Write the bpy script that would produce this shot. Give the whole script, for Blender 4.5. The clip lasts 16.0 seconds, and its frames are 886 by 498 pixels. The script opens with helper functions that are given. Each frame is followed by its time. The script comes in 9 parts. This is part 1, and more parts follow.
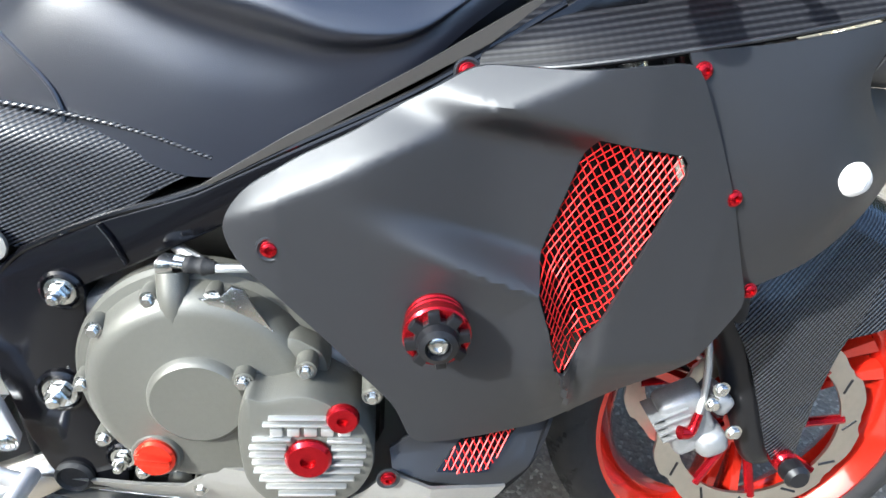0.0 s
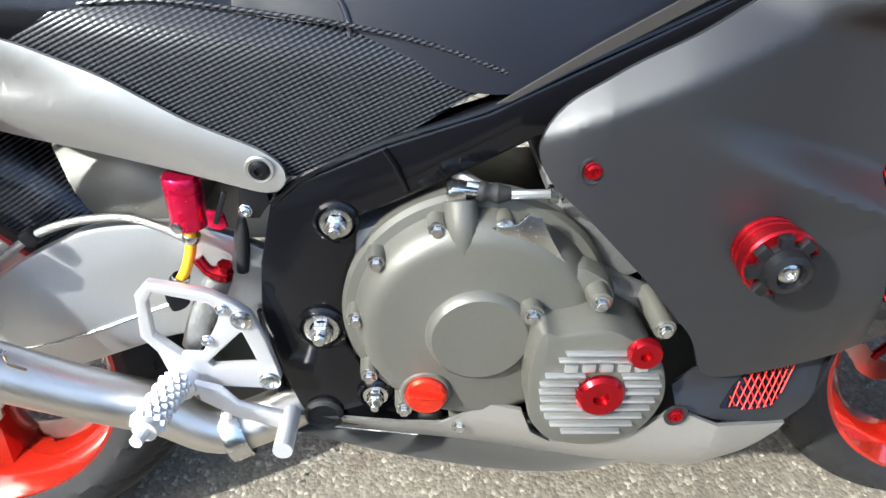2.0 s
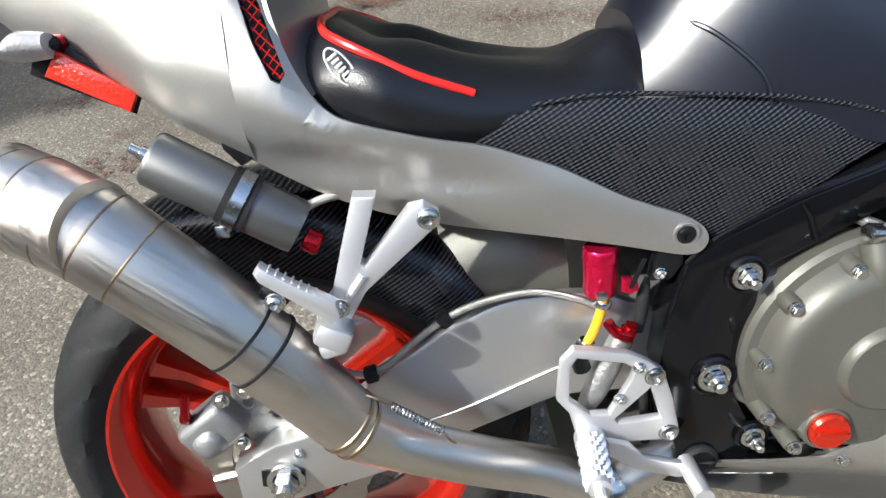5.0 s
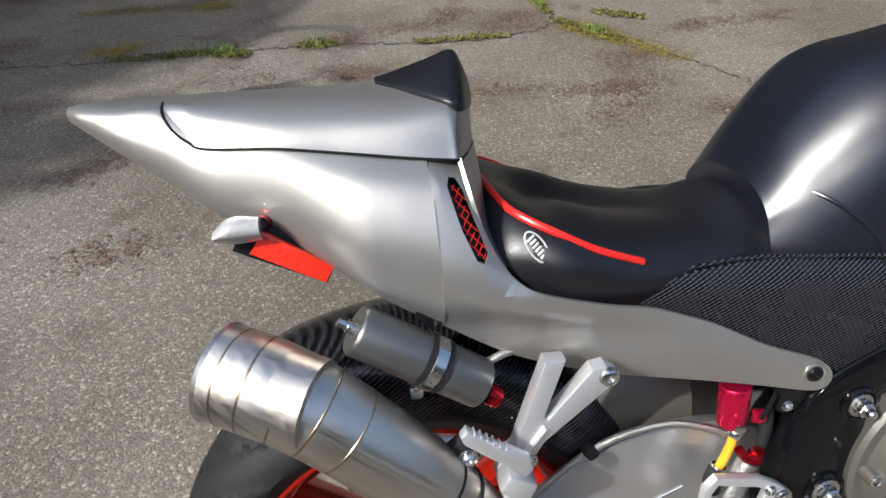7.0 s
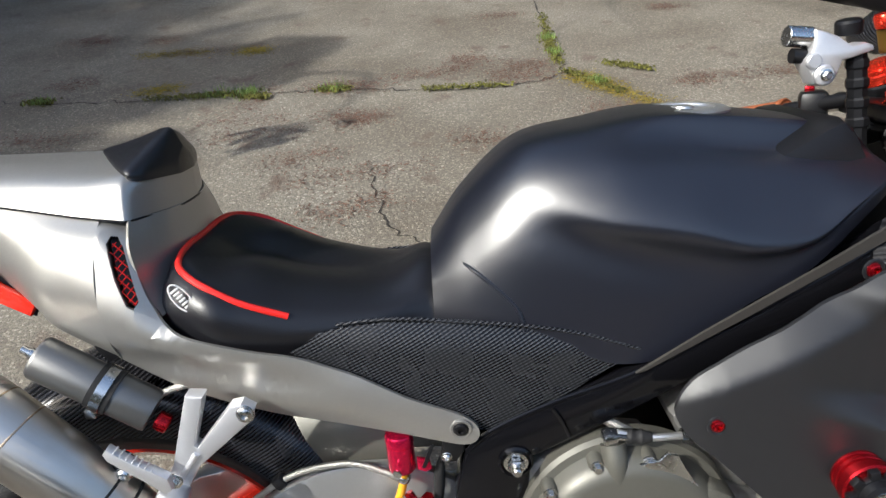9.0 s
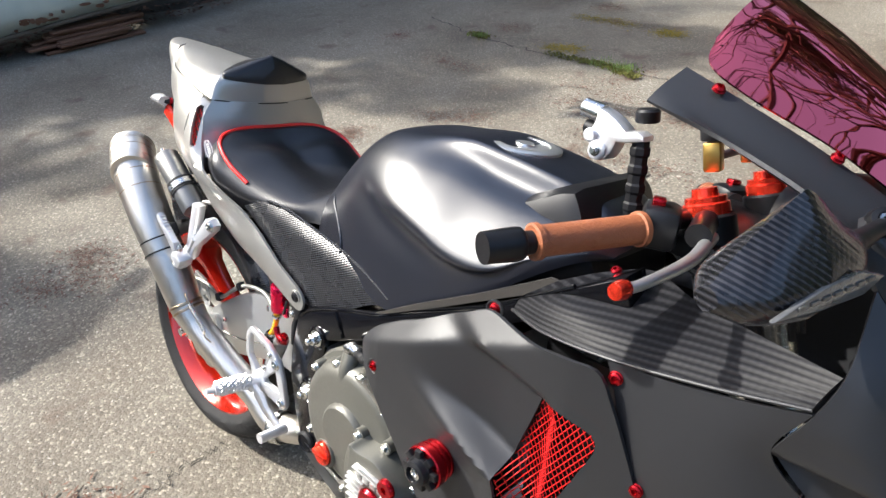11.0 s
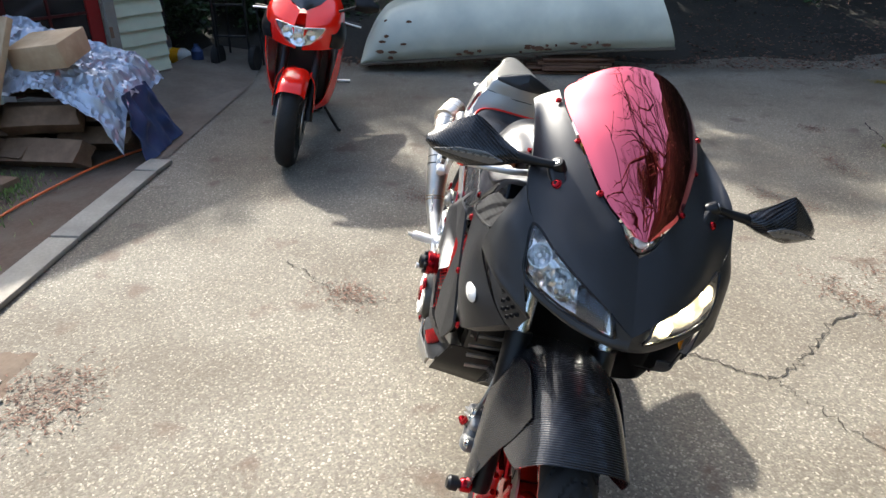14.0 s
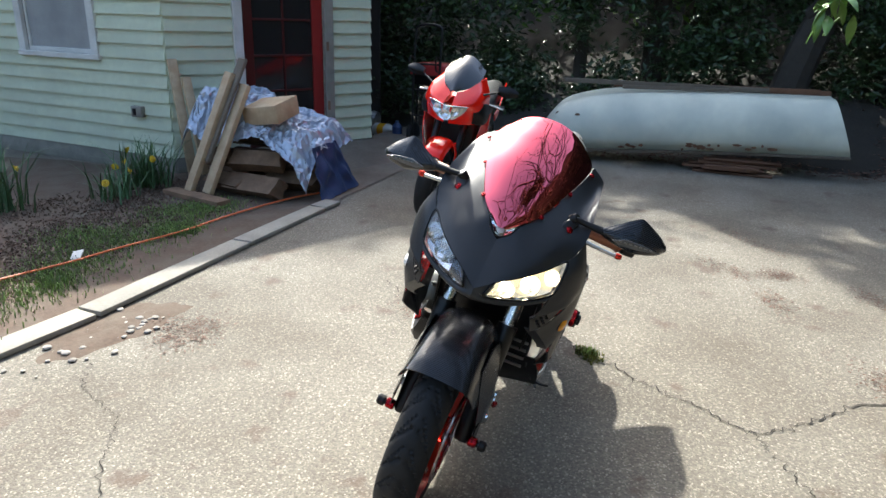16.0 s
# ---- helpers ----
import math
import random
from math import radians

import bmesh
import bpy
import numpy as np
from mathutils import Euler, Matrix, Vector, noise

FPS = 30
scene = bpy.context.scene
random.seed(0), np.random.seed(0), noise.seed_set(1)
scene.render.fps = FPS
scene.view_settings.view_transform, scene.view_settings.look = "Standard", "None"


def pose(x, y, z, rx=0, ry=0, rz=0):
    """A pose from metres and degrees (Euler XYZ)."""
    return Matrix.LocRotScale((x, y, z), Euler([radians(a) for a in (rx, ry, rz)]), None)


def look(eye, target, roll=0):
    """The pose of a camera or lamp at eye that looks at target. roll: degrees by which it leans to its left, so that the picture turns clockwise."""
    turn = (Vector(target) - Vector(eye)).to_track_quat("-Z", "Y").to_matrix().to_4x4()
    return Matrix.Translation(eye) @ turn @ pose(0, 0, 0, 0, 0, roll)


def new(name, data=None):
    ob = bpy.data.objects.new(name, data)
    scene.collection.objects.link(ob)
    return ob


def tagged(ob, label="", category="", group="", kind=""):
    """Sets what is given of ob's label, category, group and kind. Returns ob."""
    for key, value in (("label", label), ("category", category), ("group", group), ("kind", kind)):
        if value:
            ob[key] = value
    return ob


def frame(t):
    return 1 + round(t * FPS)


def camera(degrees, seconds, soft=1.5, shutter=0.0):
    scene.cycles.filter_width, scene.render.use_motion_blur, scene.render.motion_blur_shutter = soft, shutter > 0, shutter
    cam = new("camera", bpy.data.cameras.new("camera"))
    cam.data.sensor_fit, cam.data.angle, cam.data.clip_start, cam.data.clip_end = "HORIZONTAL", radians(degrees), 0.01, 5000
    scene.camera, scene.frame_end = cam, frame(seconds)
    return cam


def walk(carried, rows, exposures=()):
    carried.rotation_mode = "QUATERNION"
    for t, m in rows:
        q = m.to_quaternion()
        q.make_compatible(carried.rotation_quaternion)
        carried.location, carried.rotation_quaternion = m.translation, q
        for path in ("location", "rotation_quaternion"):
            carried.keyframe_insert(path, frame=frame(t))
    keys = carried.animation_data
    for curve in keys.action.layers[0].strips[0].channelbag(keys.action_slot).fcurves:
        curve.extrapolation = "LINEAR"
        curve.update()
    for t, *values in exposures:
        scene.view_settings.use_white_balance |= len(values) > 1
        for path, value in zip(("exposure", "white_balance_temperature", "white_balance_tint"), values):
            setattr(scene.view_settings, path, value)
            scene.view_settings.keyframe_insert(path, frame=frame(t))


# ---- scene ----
cam = camera(67.00, 16.0)
PATH = [
    (0, (0.1555, -0.5151, 1.0869), (0.3226, 1.1104, -0.2041), 5.70),
    (0.5, (0.0886, -0.4954, 1.0557), (0.2820, 1.0883, -0.2832), 4.60),
    (1, (0.0293, -0.4938, 1.0442), (0.2299, 1.0427, -0.3467), 5.70),
    (1.5, (-0.0319, -0.4869, 1.0348), (0.1102, 1.0241, -0.3904), 4.60),
    (2, (-0.0918, -0.4748, 1.0296), (-0.0314, 1.0263, -0.4123), 2.20),
    (2.5, (-0.1474, -0.4598, 1.0276), (-0.1542, 1.0298, -0.4279), -0.40),
    (3, (-0.2083, -0.4477, 1.0265), (-0.2366, 1.0293, -0.4414), -3.00),
    (3.5, (-0.2754, -0.4342, 1.0296), (-0.3092, 1.0367, -0.4445), -5.60),
    (4, (-0.3284, -0.4297, 1.0151), (-0.4241, 1.0294, -0.4674), -7.30),
    (4.5, (-0.3976, -0.4621, 1.0463), (-0.4698, 1.0805, -0.3508), -7.80),
    (5, (-0.4750, -0.4919, 1.0859), (-0.5037, 1.1143, -0.2384), -6.20),
    (5.2, (-0.5042, -0.4916, 1.0983), (-0.5380, 1.1388, -0.1968), -6.00),
    (7.3, (-0.7154, -0.4383, 1.2556), (-0.5120, 1.2303, 0.0271), -2.80),
    (7.5, (-0.6819, -0.4586, 1.2670), (-0.4967, 1.2234, 0.0541), -2.70),
    (8, (-0.5433, -0.5263, 1.2899), (-0.4237, 1.1784, 0.0999), -3.80),
    (8.5, (-0.3865, -0.5636, 1.3024), (-0.3235, 1.1583, 0.1333), -5.50),
    (9, (-0.2234, -0.5512, 1.2962), (-0.2930, 1.1871, 0.1530), -4.70),
    (9.5, (-0.0167, -0.5438, 1.3211), (-0.3671, 1.1165, 0.1135), -7.70),
    (9.7, (0.0825, -0.5629, 1.3316), (-0.3863, 1.0829, 0.1458), -7.10),
    (11.8, (0.9494, -0.4029, 1.3846), (-0.5972, 0.4724, 0.2998), -4.60),
    (12, (1.0152, -0.3996, 1.3888), (-0.5701, 0.4274, 0.3207), -4.80),
    (12.5, (1.2182, -0.4296, 1.4377), (-0.4369, 0.2849, 0.3967), -2.50),
    (13, (1.3976, -0.3554, 1.4513), (-0.3582, 0.1573, 0.4570), -0.70),
    (13.5, (1.5706, -0.2173, 1.4534), (-0.2509, -0.0049, 0.4674), -0.70),
    (14, (1.7740, -0.0983, 1.4752), (-0.0857, -0.0384, 0.5414), 0.60),
    (14.5, (1.9384, 0.0590, 1.5002), (0.0483, 0.0441, 0.6267), 0.80),
    (15, (2.0342, 0.2871, 1.4867), (0.1059, 0.0040, 0.7517), 2.70),
    (15.5, (2.1661, 0.4635, 1.4711), (0.2559, -0.0205, 0.7975), 0.90),
    (16, (2.3305, 0.6655, 1.4575), (0.4548, 0.0685, 0.7798), 1.80),
]
walk(cam, [(t, look(eye, target, roll)) for t, eye, target, roll in PATH], [(0, 2.50, 5700, 3), (0.6, 2.70, 5750, 2), (1.5, 2.50, 5850, 3), (2.2, 2.10, 5900, 4), (3, 1.90, 5950, 5), (4.5, 1.65, 6050, 5), (7.5, 1.1, 6150, 8), (8.5, 1.15, 6200, 8), (9.5, 1.65, 6200, 4), (12, 2.1, 6400, 9), (13.5, 2.1, 6450, 7), (16, 2.1, 6300, 4)])

# ---- world, sun, exposure ----
SUN_EL, SUN_AZ = 40.0, 210.0          # degrees; azimuth of the sun from +x towards +y
world = bpy.data.worlds.new("sky")
scene.world = world
world.use_nodes = True
wn = world.node_tree.nodes
sky = wn.new("ShaderNodeTexSky")
sky.sky_type, sky.sun_disc = "NISHITA", False
sky.sun_elevation, sky.sun_rotation = radians(SUN_EL), radians(90 - SUN_AZ)
sky.air_density, sky.dust_density, sky.ozone_density = 0.9, 3.0, 0.6
world.node_tree.links.new(sky.outputs[0], wn["Background"].inputs[0])
wn["Background"].inputs[1].default_value = 0.14
sun = new("sun", bpy.data.lights.new("sun", "SUN"))
sun.data.energy, sun.data.angle, sun.data.color = 2.7, radians(1.0), (1.0, 0.95, 0.88)
SUN_WAY = Vector((math.cos(radians(SUN_AZ)) * math.cos(radians(SUN_EL)), math.sin(radians(SUN_AZ)) * math.cos(radians(SUN_EL)), math.sin(radians(SUN_EL))))
sun.matrix_world = look(SUN_WAY * 30, (0, 0, 0))

# ---- helpers ----
def mat(name, color, rough=0.5, metal=0.0, vary=0.12, scale=30.0, bump=0.0, bump_scale=200.0, coat=0.0, color2=None, patch=4.0, emit=0.0, spec=0.5, rough_vary=0.08, island=0.0):
    """A surface with variation at two scales, in the object's own metres."""
    m = bpy.data.materials.new(name)
    m.use_nodes = True
    nt = m.node_tree
    b = nt.nodes["Principled BSDF"]
    co = nt.nodes.new("ShaderNodeTexCoord")
    fine, wide, mix, mix2 = (nt.nodes.new("ShaderNodeTexNoise"), nt.nodes.new("ShaderNodeTexNoise"), nt.nodes.new("ShaderNodeMix"), nt.nodes.new("ShaderNodeMix"))
    for nd, s in ((fine, scale), (wide, patch)):
        nd.inputs["Scale"].default_value, nd.inputs["Detail"].default_value = s, 4.0
        nt.links.new(co.outputs["Object"], nd.inputs["Vector"])
    c = Vector(color)
    d = Vector(color2) if color2 else c * (1 - vary)
    for mx in (mix, mix2):
        mx.data_type = "RGBA"
    mix.inputs[6].default_value, mix.inputs[7].default_value = (*(c * (1 + vary * 0.6)), 1), (*(c * (1 - vary)), 1)
    nt.links.new(fine.outputs[0], mix.inputs[0])
    ramp = nt.nodes.new("ShaderNodeMapRange")
    ramp.inputs[1].default_value, ramp.inputs[2].default_value = 0.38, 0.68
    ramp.inputs[3].default_value, ramp.inputs[4].default_value = 0.0, 0.8 if color2 else 0.6
    nt.links.new(wide.outputs[0], ramp.inputs[0])
    nt.links.new(ramp.outputs[0], mix2.inputs[0])
    nt.links.new(mix.outputs[2], mix2.inputs[6])
    mix2.inputs[7].default_value = (*d, 1)
    out = mix2.outputs[2]
    if island:
        geo, hsv, mr = nt.nodes.new("ShaderNodeNewGeometry"), nt.nodes.new("ShaderNodeHueSaturation"), nt.nodes.new("ShaderNodeMapRange")
        mr.inputs[3].default_value, mr.inputs[4].default_value = 1 - island, 1 + island
        nt.links.new(geo.outputs["Random Per Island"], mr.inputs[0])
        nt.links.new(mr.outputs[0], hsv.inputs["Value"])
        nt.links.new(out, hsv.inputs["Color"])
        out = hsv.outputs[0]
    nt.links.new(out, b.inputs["Base Color"])
    rr = nt.nodes.new("ShaderNodeMapRange")
    rr.inputs[3].default_value, rr.inputs[4].default_value = max(0.02, rough - rough_vary), min(1, rough + rough_vary)
    nt.links.new(fine.outputs[0], rr.inputs[0])
    nt.links.new(rr.outputs[0], b.inputs["Roughness"])
    b.inputs["Metallic"].default_value = metal
    b.inputs["Specular IOR Level"].default_value = spec
    b.inputs["Coat Weight"].default_value = coat
    b.inputs["Coat Roughness"].default_value = 0.06
    if bump:
        bn, tex = nt.nodes.new("ShaderNodeBump"), nt.nodes.new("ShaderNodeTexNoise")
        tex.inputs["Scale"].default_value, tex.inputs["Detail"].default_value = bump_scale, 2.0
        bn.inputs["Strength"].default_value, bn.inputs["Distance"].default_value = bump, 0.002
        nt.links.new(co.outputs["Object"], tex.inputs["Vector"])
        nt.links.new(tex.outputs[0], bn.inputs["Height"])
        nt.links.new(bn.outputs[0], b.inputs["Normal"])
    if emit:
        b.inputs["Emission Color"].default_value, b.inputs["Emission Strength"].default_value = (*color, 1), emit
    return m


def weave(name, dark, light, pitch, rough=0.3, coat=0.4, turn=(0, 0, 0), low=0.2, cross=0.22, high=1.2):
    """Woven cloth of carbon: fine slanting ribs, each cut across."""
    m = mat(name, dark, rough, 0.0, coat=coat)
    nt = m.node_tree
    b = nt.nodes["Principled BSDF"]
    co, mp = nt.nodes.new("ShaderNodeTexCoord"), nt.nodes.new("ShaderNodeMapping")
    mp.inputs["Rotation"].default_value = [radians(a) for a in turn]
    nt.links.new(co.outputs["Object"], mp.inputs["Vector"])
    waves = []
    for axis, p in (("Z", pitch), ("X", pitch * 1.6)):
        w = nt.nodes.new("ShaderNodeTexWave")
        w.wave_type, w.bands_direction, w.wave_profile = "BANDS", axis, "SIN"
        w.inputs["Scale"].default_value, w.inputs["Distortion"].default_value = 2 * math.pi / p / 20, 0.0
        nt.links.new(mp.outputs[0], w.inputs["Vector"])
        waves.append(w)
    mul = nt.nodes.new("ShaderNodeMath")
    mul.operation = "MULTIPLY_ADD"
    mul.inputs[1].default_value = cross
    nt.links.new(waves[1].outputs[1], mul.inputs[0])
    nt.links.new(waves[0].outputs[1], mul.inputs[2])
    mr, mix = nt.nodes.new("ShaderNodeMapRange"), nt.nodes.new("ShaderNodeMix")
    mr.inputs[1].default_value, mr.inputs[2].default_value = low, high
    nt.links.new(mul.outputs[0], mr.inputs[0])
    mix.data_type = "RGBA"
    mix.inputs[6].default_value, mix.inputs[7].default_value = (*dark, 1), (*light, 1)
    nt.links.new(mr.outputs[0], mix.inputs[0])
    nt.links.new(mix.outputs[2], b.inputs["Base Color"])
    bn = nt.nodes.new("ShaderNodeBump")
    bn.inputs["Strength"].default_value, bn.inputs["Distance"].default_value = 0.5, 0.0006
    nt.links.new(mul.outputs[0], bn.inputs["Height"])
    nt.links.new(bn.outputs[0], b.inputs["Normal"])
    return m


def brushed(name, color, rough=0.28, turn=45, tint=None, scale=260.0, length=30.0):
    """Brushed metal with streaks along one way, and a heat tint in patches."""
    m = mat(name, color, rough, 1.0, vary=0.06, color2=tint, patch=9)
    nt = m.node_tree
    b = nt.nodes["Principled BSDF"]
    co, mp, tx, mr = (nt.nodes.new("ShaderNodeTexCoord"), nt.nodes.new("ShaderNodeMapping"), nt.nodes.new("ShaderNodeTexNoise"), nt.nodes.new("ShaderNodeMapRange"))
    mp.vector_type = "TEXTURE"
    mp.inputs["Rotation"].default_value = (0, radians(turn), 0)
    mp.inputs["Scale"].default_value = (length, 1, 1)
    tx.inputs["Scale"].default_value, tx.inputs["Detail"].default_value = scale, 3
    nt.links.new(co.outputs["Object"], mp.inputs[0])
    nt.links.new(mp.outputs[0], tx.inputs["Vector"])
    nt.links.new(tx.outputs[0], mr.inputs[0])
    mr.inputs[1].default_value, mr.inputs[2].default_value = 0.3, 0.7
    mr.inputs[3].default_value, mr.inputs[4].default_value = rough * 0.8, rough * 1.3
    nt.links.new(mr.outputs[0], b.inputs["Roughness"])
    return m


def clear(name, color=(1, 1, 1), rough=0.02, ior=1.45):
    m = bpy.data.materials.new(name)
    m.use_nodes = True
    b = m.node_tree.nodes["Principled BSDF"]
    b.inputs["Base Color"].default_value = (*color, 1)
    b.inputs["Transmission Weight"].default_value, b.inputs["Roughness"].default_value, b.inputs["IOR"].default_value = 1.0, rough, ior
    return m


def part(name, bm, material, parent=None, label="", smooth=True, angle=35):
    """Links a bmesh as one mesh object under a thing or a part."""
    bmesh.ops.recalc_face_normals(bm, faces=bm.faces)
    for f in bm.faces:
        f.smooth = smooth
    if smooth:
        lim = math.cos(radians(angle))
        for e in bm.edges:
            if len(e.link_faces) == 2 and e.link_faces[0].normal.dot(e.link_faces[1].normal) < lim:
                e.smooth = False
    me = bpy.data.meshes.new(name)
    bm.to_mesh(me)
    bm.free()
    me.materials.append(material)
    ob = new(name, me)
    if parent:
        ob.parent = parent
    if label:
        ob["label"] = label
    return ob


def mesh_from(name, verts, faces, material, parent=None, label="", smooth=False):
    me = bpy.data.meshes.new(name)
    me.from_pydata(verts, [], faces)
    if smooth:
        me.polygons.foreach_set("use_smooth", [True] * len(me.polygons))
    me.materials.append(material)
    ob = new(name, me)
    if parent:
        ob.parent = parent
    if label:
        ob["label"] = label
    return ob


def thing(name, label, category, m=None, group=""):
    ob = new(name)
    ob.empty_display_size = 0.05
    if m is not None:
        ob.matrix_world = m
    return tagged(ob, label, category, group)


def spline(pts, n, closed=False):
    """n points on a smooth curve through pts, which may have any dimension."""
    p = np.array(pts, float)
    k = len(p)
    if k == 2:
        return np.array([p[0] + (p[1] - p[0]) * t for t in np.linspace(0, 1, n)])
    q = np.vstack([p[-1], p, p[0], p[1]]) if closed else np.vstack([2 * p[0] - p[1], p, 2 * p[-1] - p[-2]])
    segs = k if closed else k - 1
    out = []
    for s in np.linspace(0, segs, n, endpoint=not closed):
        i = min(int(s), segs - 1)
        t = s - i
        a, b, c, d = q[i], q[i + 1], q[i + 2], q[i + 3]
        out.append(0.5 * (2 * b + (c - a) * t + (2 * a - 5 * b + 4 * c - d) * t * t + (3 * b - a - 3 * c + d) * t ** 3))
    return np.array(out)


def grid_bm(g, close_u=False, close_v=False, caps=False):
    """A bmesh from a grid of points g[u][v]."""
    bm = bmesh.new()
    vs = [[bm.verts.new(p) for p in row] for row in g]
    nu, nv = len(vs), len(vs[0])
    for u in range(nu if close_u else nu - 1):
        for v in range(nv if close_v else nv - 1):
            q = (vs[u][v], vs[(u + 1) % nu][v], vs[(u + 1) % nu][(v + 1) % nv], vs[u][(v + 1) % nv])
            try:
                bm.faces.new(q)
            except ValueError:
                pass
    if caps:
        for row in (vs[0], vs[-1]):
            bm.faces.new(row)
    return bm


def thicken(bm, t):
    """Gives an open sheet a thickness, along its normals."""
    bmesh.ops.recalc_face_normals(bm, faces=bm.faces)
    bmesh.ops.solidify(bm, geom=bm.faces[:], thickness=t)
    return bm


def sheet(rows, nu=24, nv=24, t=0.004, mirror=False):
    """A smooth sheet through rows of control points (all rows as long), with thickness."""
    rows = [spline(r, nv) for r in rows]
    cols = [spline([r[j] for r in rows], nu) for j in range(nv)]
    g = [[cols[j][i] * ((1, -1, 1) if mirror else (1, 1, 1)) for j in range(nv)] for i in range(nu)]
    bm = grid_bm(g)
    return thicken(bm, t) if t else bm


def hull(stations, nu=40, nv=20, caps=True):
    """A body along x, alike on both sides: stations of (x, [(y, z), ... from the top middle round to the bottom])."""
    rows = [spline([(s[0], y, z) for y, z in s[1]], nv) for s in stations]
    cols = [spline([r[j] for r in rows], nu) for j in range(nv)]
    g = []
    for i in range(nu):
        right = [cols[j][i] * (1, -1, 1) for j in range(nv)]
        left = [cols[j][i] for j in range(nv)]
        g.append(right[::-1] + left[1:])
    return grid_bm(g, caps=caps)


def tube(pts, r, n=12, steps=None, caps=True, closed=False):
    """A round pipe along a smooth way; r may be a list of radii along it."""
    steps = steps or max(8, 6 * len(pts))
    p = spline(pts, steps, closed)
    rad = spline([[a] for a in r], steps)[:, 0] if isinstance(r, (list, tuple)) else [r] * steps
    g, side = [], None
    for i in range(steps):
        if closed:
            d = Vector(p[(i + 1) % steps] - p[i - 1])
        else:
            d = Vector(p[min(i + 1, steps - 1)] - p[max(i - 1, 0)])
        d.normalize()
        if side is None:
            side = d.orthogonal().normalized()
        side = (side - d * side.dot(d)).normalized()
        up = d.cross(side)
        g.append([Vector(p[i]) + float(rad[i]) * (math.cos(a) * side + math.sin(a) * up) for a in np.linspace(0, 2 * math.pi, n, endpoint=False)])
    return grid_bm(g, close_u=closed, close_v=True, caps=caps and not closed)


def turned(profile, n=32, at=(0, 0, 0), way=(0, 1, 0)):
    """A turned body: profile of (radius, height along way)."""
    m = Matrix.Translation(at) @ Vector(way).to_track_quat("Z", "Y").to_matrix().to_4x4()
    g = [[m @ Vector((r * math.cos(a), r * math.sin(a), h)) for a in np.linspace(0, 2 * math.pi, n, endpoint=False)] for r, h in profile]
    bm = grid_bm(g, close_v=True)
    bmesh.ops.remove_doubles(bm, verts=bm.verts, dist=1e-5)
    return bm


def slab(outline, y0, y1, bevel=0.002, plane="xz", holes=()):
    """A plate: an outline in one plane, from y0 to y1 across it, with rounded edges and holes through it."""
    bm = bmesh.new()
    edges = []
    for ring in (outline, *holes):
        vs = [bm.verts.new((a, y0, b)) for a, b in ring]
        edges += [bm.edges.new((vs[i - 1], vs[i])) for i in range(len(vs))]
    bmesh.ops.triangle_fill(bm, use_beauty=True, use_dissolve=False, edges=edges, normal=(0, 1, 0))
    bmesh.ops.dissolve_limit(bm, angle_limit=0.01, verts=bm.verts[:], edges=bm.edges[:], delimit={"NORMAL"}) if not holes else None
    ret = bmesh.ops.extrude_face_region(bm, geom=bm.faces[:])
    bmesh.ops.translate(bm, verts=[v for v in ret["geom"] if isinstance(v, bmesh.types.BMVert)], vec=(0, y1 - y0, 0))
    if bevel:
        bmesh.ops.recalc_face_normals(bm, faces=bm.faces)
        sharp = [e for e in bm.edges if len(e.link_faces) == 2 and abs(e.link_faces[0].normal.y - e.link_faces[1].normal.y) > 0.7]
        bmesh.ops.bevel(bm, geom=sharp, offset=bevel, segments=2, profile=0.5, affect="EDGES", clamp_overlap=True)
    if plane == "yz":
        bm.transform(Matrix(((0, 1, 0, 0), (1, 0, 0, 0), (0, 0, 1, 0), (0, 0, 0, 1))))
    elif plane == "xy":
        bm.transform(Matrix(((1, 0, 0, 0), (0, 0, 1, 0), (0, 1, 0, 0), (0, 0, 0, 1))))
    return bm


def rounded(outline, r=0.010, n=4):
    """The outline with each corner replaced by a short curve."""
    out = []
    for i, p in enumerate(outline):
        a, b, c = Vector(outline[i - 1]), Vector(p), Vector(outline[(i + 1) % len(outline)])
        p0, p1 = b + (a - b).normalized() * min(r, (a - b).length * 0.45), b + (c - b).normalized() * min(r, (c - b).length * 0.45)
        for k in range(n):
            t = k / (n - 1)
            q = p0 * (1 - t) ** 2 + b * 2 * t * (1 - t) + p1 * t * t
            out.append((q.x, q.y))
    return out


